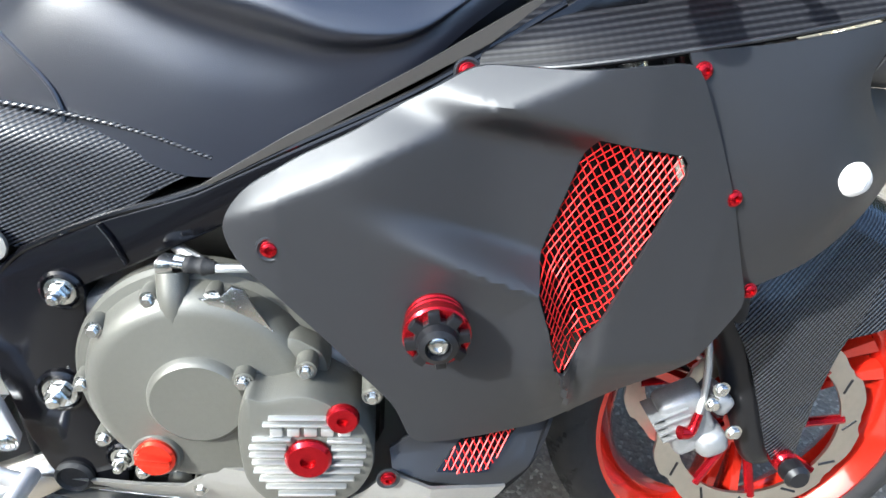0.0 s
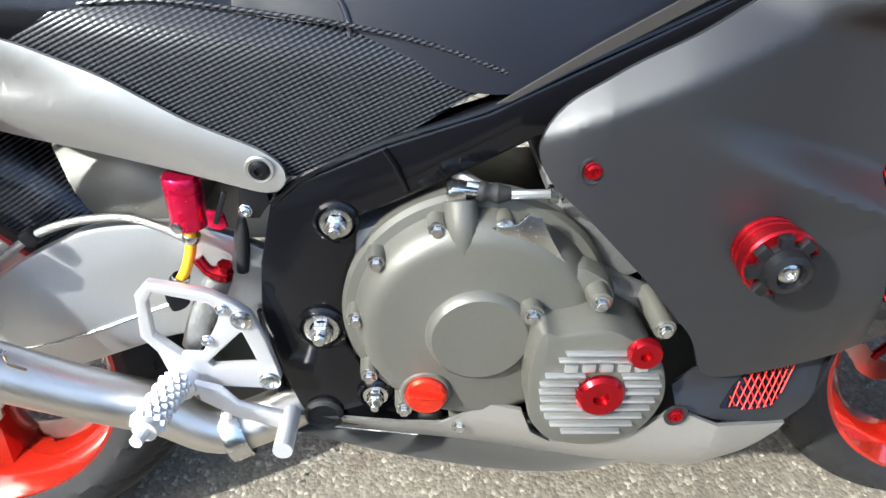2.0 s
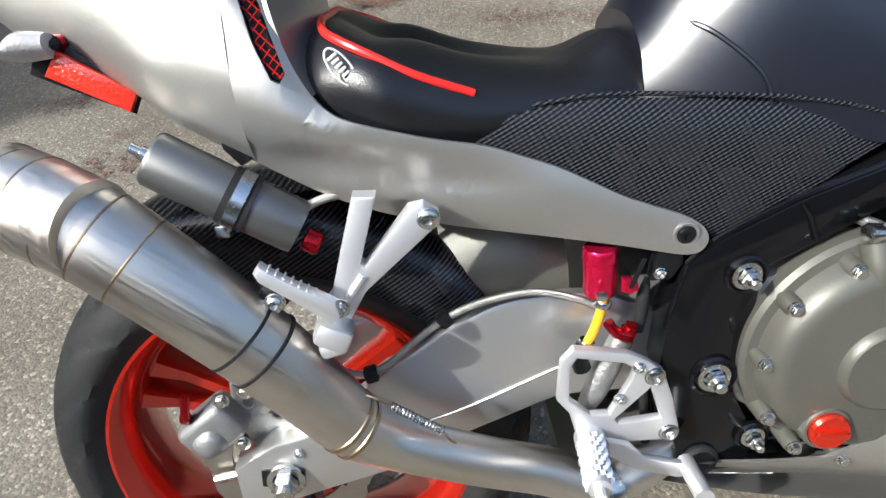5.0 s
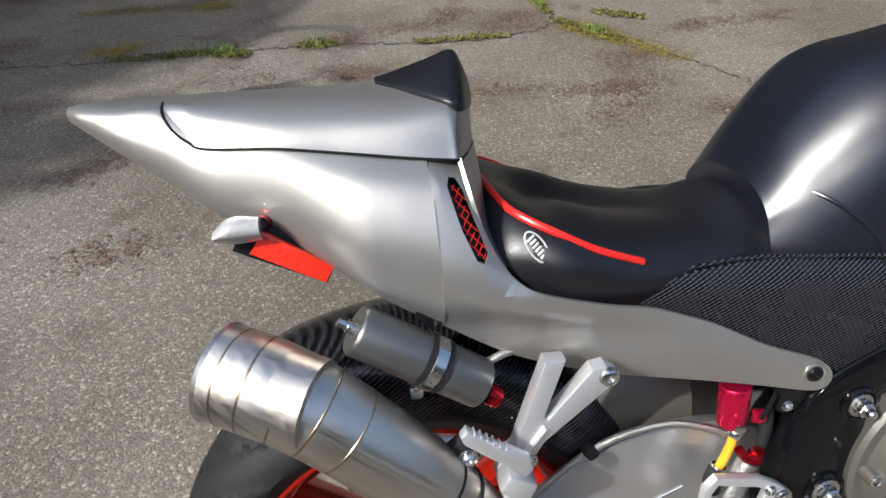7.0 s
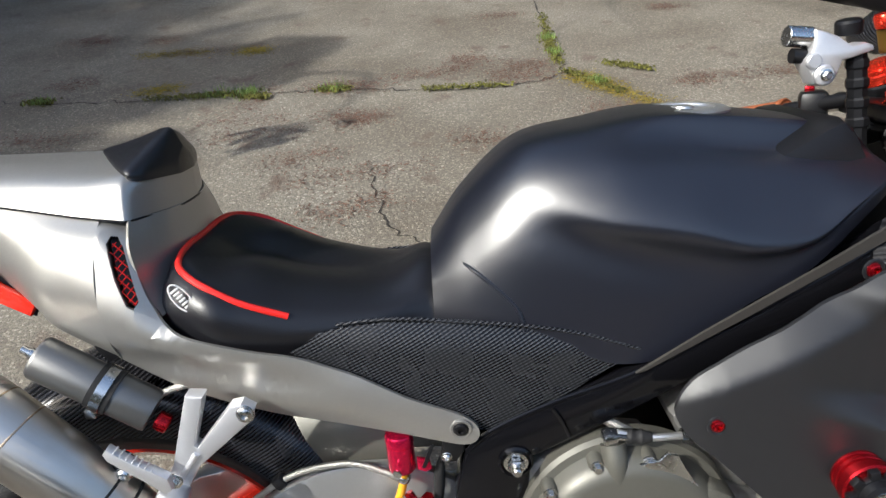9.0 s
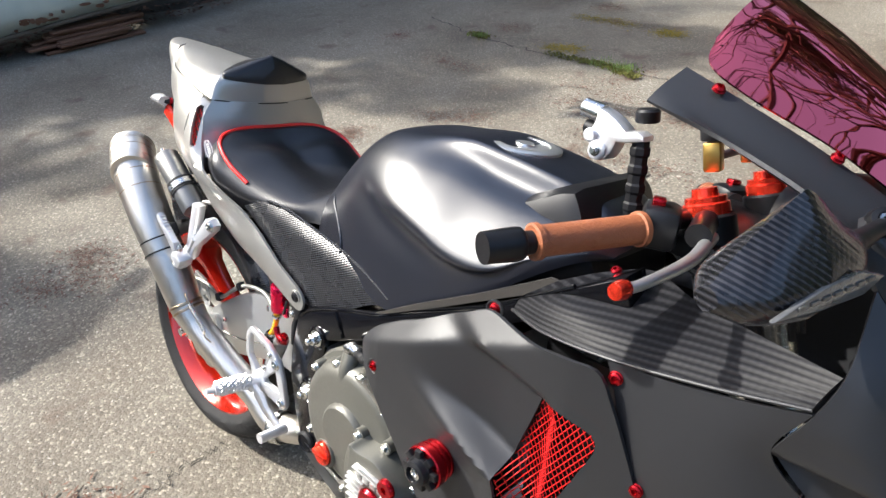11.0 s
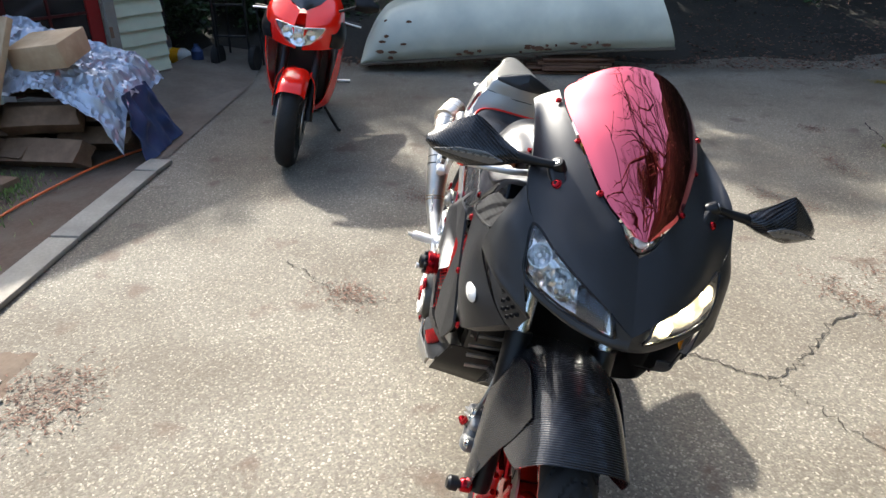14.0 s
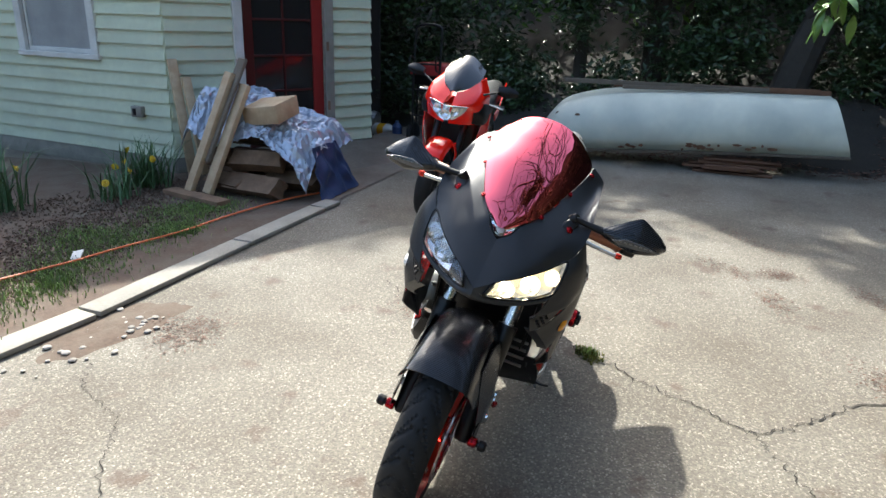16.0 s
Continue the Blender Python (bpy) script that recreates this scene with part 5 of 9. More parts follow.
# tail
def curve(x, *knots):
    """A smooth curve through the knots (x, value), eased at each."""
    xs = [k[0] for k in knots]
    ys = [k[1] for k in knots]
    i = min(max(int(np.searchsorted(xs, x)) - 1, 0), len(xs) - 2)
    def slope(k):
        a, b = max(k - 1, 0), min(k + 1, len(xs) - 1)
        return (ys[b] - ys[a]) / (xs[b] - xs[a])
    h = xs[i + 1] - xs[i]
    t = min(1.0, max(0.0, (x - xs[i]) / h))
    return ys[i] * (1 + 2 * t) * (1 - t) ** 2 + slope(i) * h * t * (1 - t) ** 2 + ys[i + 1] * t * t * (3 - 2 * t) + slope(i + 1) * h * t * t * (t - 1)


def soft(x, r=0.012):
    return 0.5 * (x + math.sqrt(x * x + r * r))


def tail_depth(x, z):
    w = curve(x, (-0.95, 0.022), (-0.90, 0.060), (-0.83, 0.105), (-0.74, 0.146), (-0.62, 0.178), (-0.50, 0.181), (-0.40, 0.177), (-0.22, 0.172))
    top = curve(x, (-0.95, 0.93), (-0.83, 0.875), (-0.72, 0.82), (-0.60, 0.775), (-0.45, 0.70), (-0.35, 0.66), (-0.22, 0.60))
    up, low = soft(z - top), soft(top - 0.03 - z)
    d = w - 0.28 * up - 0.5 * up * up - 0.50 * low - 1.2 * low * low
    # the shoulder below the cowl
    edge = curve(x, (-0.95, 0.935), (-0.87, 0.916), (-0.80, 0.892), (-0.612, 0.866))
    d -= 1.9 * soft(z - edge, 0.004) * ease(x, -0.76, -0.64)
    # a hollow sweeps back below the seat
    k = line_side(x, z, -0.63, 0.722, -0.40, 0.672)
    # the front turns in past the vent
    d -= 0.85 * soft(x + 0.628 - (0.862 - z) * 0.40, 0.004) * ease(z, 0.745, 0.785)
    return d - 0.013 * math.exp(-(k / 0.018) ** 2) * ease(x, -0.68, -0.56) * (1 - ease(x, -0.48, -0.36))


TAIL = [(-0.640, 0.8835), (-0.609, 0.878), (-0.604, 0.845), (-0.588, 0.797), (-0.574, 0.769), (-0.556, 0.753), (-0.516, 0.738), (-0.47, 0.723), (-0.427, 0.712), (-0.36, 0.683), (-0.296, 0.645), (-0.235, 0.618), (-0.219, 0.605),
        (-0.216, 0.592), (-0.223, 0.581), (-0.238, 0.578), (-0.300, 0.595), (-0.374, 0.612), (-0.46, 0.631), (-0.53, 0.650), (-0.575, 0.670), (-0.62, 0.700), (-0.640, 0.714)]
VENT = [(-0.6255, 0.860), (-0.6225, 0.867), (-0.616, 0.865), (-0.610, 0.853), (-0.602, 0.823), (-0.594, 0.794), (-0.599, 0.787), (-0.606, 0.791), (-0.617, 0.821)]
flank = lambda x, *zs: [(tail_depth(x, z), z) for z in zs]
SHELL = [
    (-0.993, [(0, 0.953), (0.004, 0.952), (0.008, 0.950), (0.010, 0.947), (0.010, 0.944), (0.008, 0.940), (0.004, 0.938), (0, 0.938)]),
    (-0.975, [(0, 0.9555), (0.012, 0.954), (0.022, 0.950), (0.027, 0.944), (0.027, 0.937), (0.022, 0.930), (0.014, 0.926), (0, 0.924)]),
    (-0.940, [(0, 0.9545), (0.018, 0.953), (0.033, 0.949), (0.042, 0.942), (0.047, 0.925), (0.044, 0.910), (0.034, 0.902), (0.010, 0.897)]),
    (-0.892, [(0, 0.952), (0.022, 0.951), (0.038, 0.9475), (0.050, 0.940), (0.064, 0.914), (0.066, 0.886), (0.055, 0.870), (0.025, 0.862)]),
    (-0.850, [(0, 0.946), (0.032, 0.944), (0.056, 0.932), (0.0765, 0.907), (0.086, 0.888), (0.088, 0.858), (0.076, 0.840), (0.04, 0.832)]),
    (-0.780, [(0, 0.942), (0.042, 0.938), (0.076, 0.924), (0.1025, 0.904), (0.114, 0.882), (0.118, 0.840), (0.104, 0.806), (0.06, 0.792)]),
    (-0.720, [(0, 0.940), (0.050, 0.934), (0.088, 0.918), (0.1145, 0.8955)] + flank(-0.720, 0.868, 0.822, 0.785, 0.771)),
    (-0.680, [(0, 0.940), (0.050, 0.932), (0.090, 0.914), (0.1200, 0.8885)] + flank(-0.680, 0.862, 0.815, 0.765, 0.741)),
    (-0.640, [(0, 0.938), (0.054, 0.930), (0.094, 0.912), (0.1235, 0.8835)] + flank(-0.640, 0.855, 0.800, 0.745, 0.714)),
]
part("tail_shell", hull(SHELL, 72, 60), M_SILVER, bike, "matte silver pointed tail")
COWL = [
    (-0.892, [(0, 0.9525), (0.022, 0.9515), (0.038, 0.948), (0.050, 0.941)]),
    (-0.870, [(0, 0.9515), (0.028, 0.950), (0.050, 0.944), (0.065, 0.9170)]),
    (-0.850, [(0, 0.9505), (0.034, 0.9485), (0.061, 0.938), (0.0770, 0.9085)]),
    (-0.780, [(0, 0.9475), (0.044, 0.944), (0.082, 0.930), (0.1030, 0.9055)]),
    (-0.720, [(0, 0.946), (0.052, 0.941), (0.094, 0.926), (0.1150, 0.897)]),
    (-0.660, [(0, 0.945), (0.058, 0.938), (0.105, 0.922), (0.1235, 0.887)]),
    (-0.620, [(0, 0.944), (0.060, 0.936), (0.108, 0.923), (0.1250, 0.8805)]),
    (-0.608, [(0, 0.938), (0.060, 0.932), (0.106, 0.921), (0.1235, 0.879)]),
    (-0.597, [(0, 0.930), (0.050, 0.927), (0.090, 0.920), (0.100, 0.878)]),
    (-0.585, [(0, 0.924), (0.035, 0.922), (0.060, 0.916), (0.062, 0.876)]),
    (-0.577, [(0, 0.918), (0.012, 0.917), (0.022, 0.914), (0.022, 0.875)]),
]
part("seat_cowl", hull(COWL, 80, 40), M_SILVER, bike, "matte silver single-seat cowl")
part("back_pad", hull([(-0.676, [(0, 0.950), (0.006, 0.949), (0.010, 0.947), (0.010, 0.944)]), (-0.645, [(0, 0.957), (0.030, 0.951), (0.056, 0.942), (0.058, 0.932)]), (-0.612, [(0, 0.966), (0.042, 0.955), (0.094, 0.936), (0.100, 0.924)]),
                       (-0.596, [(0, 0.971), (0.040, 0.958), (0.088, 0.933), (0.094, 0.920)]), (-0.585, [(0, 0.968), (0.030, 0.955), (0.060, 0.930), (0.064, 0.917)]), (-0.575, [(0, 0.945), (0.012, 0.938), (0.024, 0.926), (0.024, 0.914)])], 44, 28), M_SEAT, bike, "black vinyl back pad")
near = [(-0.8915, -0.030, 0.9505), (-0.8905, -0.044, 0.9455), (-0.887, -0.053, 0.9365), (-0.879, -0.0605, 0.9245), (-0.866, -0.0685, 0.9145), (-0.850, -0.0775, 0.9080), (-0.780, -0.1035, 0.9050), (-0.720, -0.1155, 0.8965), (-0.660, -0.1240, 0.8865), (-0.620, -0.1255, 0.8800), (-0.607, -0.1225, 0.8783), (-0.597, -0.1005, 0.8775), (-0.585, -0.063, 0.8755), (-0.5775, -0.023, 0.8745)]
part("cowl_gap", tube(near + [(x, -y, z) for x, y, z in near[::-1]], 0.0015, 6, 140), M_PLASTIC, bike, "dark gap below the cowl")
for s in (-1, 1):
    part("tail_panel", panel(TAIL[:2] + rounded(TAIL, 0.014)[8:-4] + TAIL[-1:], tail_depth, 0.005, 0.012, (VENT,), s), M_SILVER, bike, "matte silver tail panel")
    part("vent_back", panel(VENT, lambda x, z: tail_depth(x, z) - 0.012, 0.003, 0.03, (), s), M_PLASTIC, bike)
part("tail_front", sheet([[(-0.610, -0.123, 0.8785), (-0.586, -0.060, 0.8765), (-0.581, 0, 0.876), (-0.586, 0.060, 0.8765), (-0.610, 0.123, 0.8785)],
                          [(-0.605, -0.146, 0.845), (-0.583, -0.07, 0.842), (-0.575, 0, 0.842), (-0.583, 0.07, 0.842), (-0.605, 0.146, 0.845)],
                          [(-0.593, -0.152, 0.797), (-0.578, -0.07, 0.808), (-0.570, 0, 0.812), (-0.578, 0.07, 0.808), (-0.593, 0.152, 0.797)],
                          [(-0.578, -0.156, 0.769), (-0.556, -0.07, 0.785), (-0.546, 0, 0.79), (-0.556, 0.07, 0.785), (-0.578, 0.156, 0.769)]], 24, 40), M_SILVER, bike, "hollowed silver front of the tail")
part("undertail", hull([(-0.90, [(0, 0.90), (0.02, 0.895), (0.03, 0.885)]), (-0.72, [(0, 0.79), (0.06, 0.785), (0.085, 0.77)]), (-0.58, [(0, 0.70), (0.08, 0.69), (0.10, 0.66)]), (-0.30, [(0, 0.64), (0.08, 0.63), (0.10, 0.59)])], 16, 8), M_PLASTIC, bike)

# seat side covers in carbon cloth
for s in (-1, 1):
    part("side_cover", panel([(-0.450, 0.716), (-0.405, 0.731), (-0.373, 0.735), (-0.320, 0.737), (-0.233, 0.729), (-0.154, 0.719), (-0.086, 0.705), (-0.030, 0.690), (-0.008, 0.683), (-0.059, 0.660), (-0.095, 0.639), (-0.131, 0.618), (-0.203, 0.590), (-0.226, 0.592), (-0.252, 0.606), (-0.309, 0.640), (-0.371, 0.682)],
         lambda x, z: 0.160 - 0.75 * soft(z - (0.712 - 0.12 * (x + 0.25)), 0.010) - 0.05 * soft(z - 0.62) + 0.006 * math.sin((x + 0.43) / 0.4 * math.pi), 0.004, 0.010, (), s), M_CARBON, bike, "black carbon weave side cover")
    part("cover_edge", tube([(x, s * y, z) for x, y, z in ((-0.405, 0.141, 0.734), (-0.320, 0.143, 0.740), (-0.233, 0.147, 0.732), (-0.154, 0.151, 0.722), (-0.086, 0.156, 0.708), (-0.020, 0.161, 0.686))], 0.0024, 8, 40), M_CARBON, bike)

# frame
SPAR = [(0.36, 0.880), (0.178, 0.762), (0.038, 0.692), (-0.036, 0.655), (-0.128, 0.624), (-0.203, 0.590), (-0.236, 0.562), (-0.252, 0.50), (-0.259, 0.440), (-0.245, 0.36), (-0.232, 0.315), (-0.217, 0.282),
        (-0.150, 0.278), (-0.140, 0.33), (-0.175, 0.40), (-0.172, 0.45), (-0.160, 0.50), (-0.155, 0.552), (-0.105, 0.574), (-0.026, 0.614), (0.012, 0.634), (0.106, 0.690), (0.25, 0.775), (0.38, 0.83)]
for s in (-1, 1):
    part("frame_spar", slab(SPAR, 0.128 * s, 0.176 * s, 0.004), M_GLOSS, bike, "gloss black aluminium frame spar")
    part("tank_trim", panel([(-0.03, 0.664), (-0.018, 0.667), (0.095, 0.728), (0.235, 0.807), (0.280, 0.845), (0.27, 0.845), (0.17, 0.783), (0.05, 0.714)], lambda x, z: 0.1795, 0.004, 0.05, (), s), M_TRIMSTRIP, bike, "brown-grey metal strip below the tank")


# fairing, one panel a side with an opening for the mesh
def fairing_depth(x, z):
    d = lerp(x, (0.0, 0.236), (0.05, 0.245), (0.20, 0.256), (0.36, 0.262), (0.45, 0.253), (0.50, 0.240))
    d -= 0.55 * max(0, 0.52 - z) * ease(x, 0.18, 0.45) + 0.10 * max(0, 0.5 - z)
    up = line_side(x, z, 0.03, 0.668, 0.30, 0.796)
    d -= 0.95 * 0.5 * (up + math.sqrt(up * up + 0.00001)) * (1 - ease(x, 0.29, 0.36)) + 0.25 * max(0, up) * ease(x, 0.29, 0.36)
    tip = max(0, 0.035 - x)
    d -= 6 * tip * tip
    # the scoop before the mesh, with a sharp ridge along its lower side
    a = max(line_side(x, z, 0.105, 0.660, 0.285, 0.600), line_side(x, z, 0.285, 0.600, 0.320, 0.504))
    b = line_side(x, z, 0.24, 0.765, 0.335, 0.748)
    wide = ease(-b, -0.004, 0.03) * ease(x, 0.10, 0.27) * (1 - ease(x, 0.325, 0.355))
    low = 1 - ease(x, 0.29, 0.33) if a < 0 else 1.0
    d += 0.009 * wide * low * (1.0 if a > 0 else max(0.0, 1 + a / 0.035))
    d -= 0.038 * wide * ease(a, -0.002, 0.030)
    return d


FAIR = [(-0.001, 0.640), (0.004, 0.660), (0.022, 0.682), (0.07, 0.712), (0.115, 0.735), (0.220, 0.797), (0.294, 0.800), (0.392, 0.812), (0.423, 0.756), (0.456, 0.690), (0.484, 0.620), (0.502, 0.580),
        (0.468, 0.532), (0.434, 0.495), (0.324, 0.417), (0.177, 0.411), (0.158, 0.462), (0.10, 0.53), (0.041, 0.591), (0.012, 0.614)]
MESH = [(0.322, 0.744), (0.36, 0.740), (0.396, 0.734), (0.403, 0.726), (0.403, 0.712), (0.38, 0.650), (0.356, 0.585), (0.331, 0.513), (0.322, 0.508), (0.312, 0.514), (0.300, 0.56), (0.285, 0.600), (0.294, 0.640), (0.308, 0.69)]
for s in (-1, 1):
    part("side_fairing", panel(rounded(FAIR, 0.016), fairing_depth, 0.005, 0.006, (MESH,), s), M_BLACK, bike, "matte black side fairing")


def inside(x, z, ring):
    hit = False
    for i in range(len(ring)):
        (x0, z0), (x1, z1) = ring[i - 1], ring[i]
        if (z0 > z) != (z1 > z) and x < (x1 - x0) * (z - z0) / (z1 - z0) + x0:
            hit = not hit
    return hit


def grille(ring, depth, side, pitch, slant, r=0.0009):
    """Expanded wire mesh: strands in zigzag that meet their neighbours."""
    vs, fs = [], []
    xs, zs = [p[0] for p in ring], [p[1] for p in ring]
    strands = []
    for fam in (-1, 1):
        u0, u1 = min(xs) - 0.3, max(xs) + 0.3
        for u in np.arange(u0, u1, pitch):
            run = []
            for k in range(200):
                z = min(zs) + k * 0.004
                if z > max(zs):
                    break
                x = u + fam * slant * (z - min(zs))
                if inside(x, z, ring):
                    run.append((x, side * depth(x, z), z))
                elif len(run) > 1:
                    strands.append(run)
                    run = []
                else:
                    run = []
            if len(run) > 1:
                strands.append(run)
    for run in strands:
        a, c = Vector(run[0]), Vector(run[-1])
        n = max(2, len(run) // 4)
        pts = [Vector(run[round(i * (len(run) - 1) / (n - 1))]) for i in range(n)]
        d = (c - a).normalized()
        o = Vector((d.z, 0, -d.x)) * r
        w = Vector((0, side * r, 0))
        b = len(vs)
        for p in pts:
            vs += [p + o, p + w, p - o, p - w]
        for i in range(len(pts) - 1):
            for j in range(4):
                q = b + i * 4
                fs.append((q + j, q + (j + 1) % 4, q + 4 + (j + 1) % 4, q + 4 + j))
    return vs, fs


for s in (-1, 1):
    vs, fs = grille(MESH, lambda x, z: fairing_depth(x, z) - 0.005, s, 0.0078, 0.62, 0.00072)
    mesh_from("wire_mesh", vs, fs, M_MESHRED, bike, "red expanded wire mesh")
    vs, fs = grille(VENT, lambda x, z: tail_depth(x, z) - 0.004, s, 0.0085, 0.85, 0.0007)
    mesh_from("vent_mesh", vs, fs, M_MESHRED, bike, "red wire mesh in the tail vent")
    part("radiator_duct", sheet([[(0.27, s * 0.16, 0.76), (0.27, s * 0.16, 0.50)], [(0.34, s * 0.17, 0.76), (0.34, s * 0.17, 0.50)], [(0.42, s * 0.16, 0.76), (0.42, s * 0.16, 0.50)]], 8, 8), M_PLASTIC, bike)

# belly pan
def belly_depth(x, z):
    w = lerp(x, (-0.40, 0.14), (-0.25, 0.185), (-0.05, 0.215), (0.10, 0.248), (0.20, 0.262), (0.30, 0.235), (0.36, 0.20))
    low = max(0, 0.33 - z)
    return w - 0.25 * low - 4.0 * low * low


BELLY = [(-0.392, 0.293), (-0.278, 0.297), (-0.122, 0.303), (-0.074, 0.312), (-0.05, 0.335), (-0.028, 0.354), (0.008, 0.352), (0.020, 0.32), (0.043, 0.303), (0.09, 0.318), (0.13, 0.35), (0.155, 0.378), (0.20, 0.36), (0.285, 0.340),
         (0.25, 0.295), (0.194, 0.262), (0.067, 0.226), (-0.101, 0.222), (-0.213, 0.238), (-0.339, 0.276)]
for s in (-1, 1):
    part("belly_pan", panel(BELLY, belly_depth, 0.005, 0.02, (), s), M_SILVER, bike, "matte grey belly pan")
    part("lower_vent_panel", panel([(0.155, 0.395), (0.177, 0.411), (0.324, 0.417), (0.345, 0.425), (0.31, 0.355), (0.285, 0.338), (0.20, 0.36), (0.158, 0.378)],
         lambda x, z: lerp(x, (0.15, 0.258), (0.25, 0.245), (0.35, 0.215)) - 0.02 * ease(z, 0.36, 0.40), 0.005, 0.02, (), s), M_BLACK, bike)
part("belly_floor", hull([(-0.36, [(0, 0.262), (0.10, 0.27), (0.15, 0.29)]), (-0.1, [(0, 0.205), (0.12, 0.21), (0.18, 0.23)]), (0.1, [(0, 0.205), (0.14, 0.21), (0.21, 0.24)]), (0.27, [(0, 0.30), (0.12, 0.305), (0.2, 0.32)])], 16, 8), M_SILVER, bike)

# mesh in the lower vent, small slot in the belly
for s in (-1, 1):
    slot = [(0.205, 0.372), (0.235, 0.404), (0.300, 0.409), (0.262, 0.366)]
    back = part("lower_vent", panel(slot, lambda x, z: lerp(x, (0.15, 0.2605), (0.25, 0.2475), (0.35, 0.2175)) - 0.02 * ease(z, 0.36, 0.40), 0.004, 0.03, (), s), M_GLOSS, bike, "dark vent with red mesh")
    vs, fs = grille(slot, lambda x, z: lerp(x, (0.15, 0.2625), (0.25, 0.2495), (0.35, 0.2195)) - 0.02 * ease(z, 0.36, 0.40), s, 0.008, 0.6, 0.0009)
    mesh_from("vent_mesh", vs, fs, M_MESHRED, back, "red wire mesh")
    if s > 0:
        continue
    # no opening is cut: a pale plate stands for the bright ground behind it
    slot = [(-0.200, 0.246), (-0.196, 0.236), (-0.100, 0.243), (-0.135, 0.246)]
    part("belly_slot", panel(slot, lambda x, z: belly_depth(x, z) + 0.0015, 0.003, 0.03, (), s), M_BADGE, bike, "pale plate standing for bright ground seen through the belly slot")

part("belly_front", sheet([[(0.345, -0.20, 0.43), (0.360, 0, 0.43), (0.345, 0.20, 0.43)], [(0.318, -0.222, 0.36), (0.345, 0, 0.35), (0.318, 0.222, 0.36)], [(0.272, -0.225, 0.30), (0.30, 0, 0.285), (0.272, 0.225, 0.30)]], 12, 18), M_PLASTIC, bike, "black front of the belly pan")

# ---- nose, screen, lamps: drawn about the plane of the screen, which stands a little askew of the engine ----
NOSE = pose(-0.0104, -0.0300, 0.0091, -3.22, 1.10, -0.62) @ Matrix.Scale(0.9772, 4)
ALONG_SCREEN = [(0.700, 0.0, 0.930), (0.684, 0.030, 0.950), (0.665, 0.044, 0.972), (0.640, 0.064, 0.987), (0.600, 0.090, 1.010), (0.545, 0.112, 1.040), (0.480, 0.132, 1.070), (0.410, 0.150, 1.097), (0.352, 0.158, 1.117)]
OVER_LAMP = [(0.757, 0.0, 0.876), (0.746, 0.050, 0.889), (0.722, 0.090, 0.908), (0.690, 0.122, 0.931), (0.642, 0.149, 0.963), (0.588, 0.166, 0.994), (0.508, 0.176, 1.032), (0.425, 0.184, 1.062), (0.343, 0.186, 1.096)]
LAMP_RIM = [(0.806, 0.0, 0.824), (0.781, 0.048, 0.853), (0.745, 0.098, 0.877), (0.697, 0.148, 0.901), (0.643, 0.191, 0.925), (0.592, 0.216, 0.975), (0.540, 0.214, 1.026), (0.440, 0.206, 1.060), (0.338, 0.200, 1.081)]
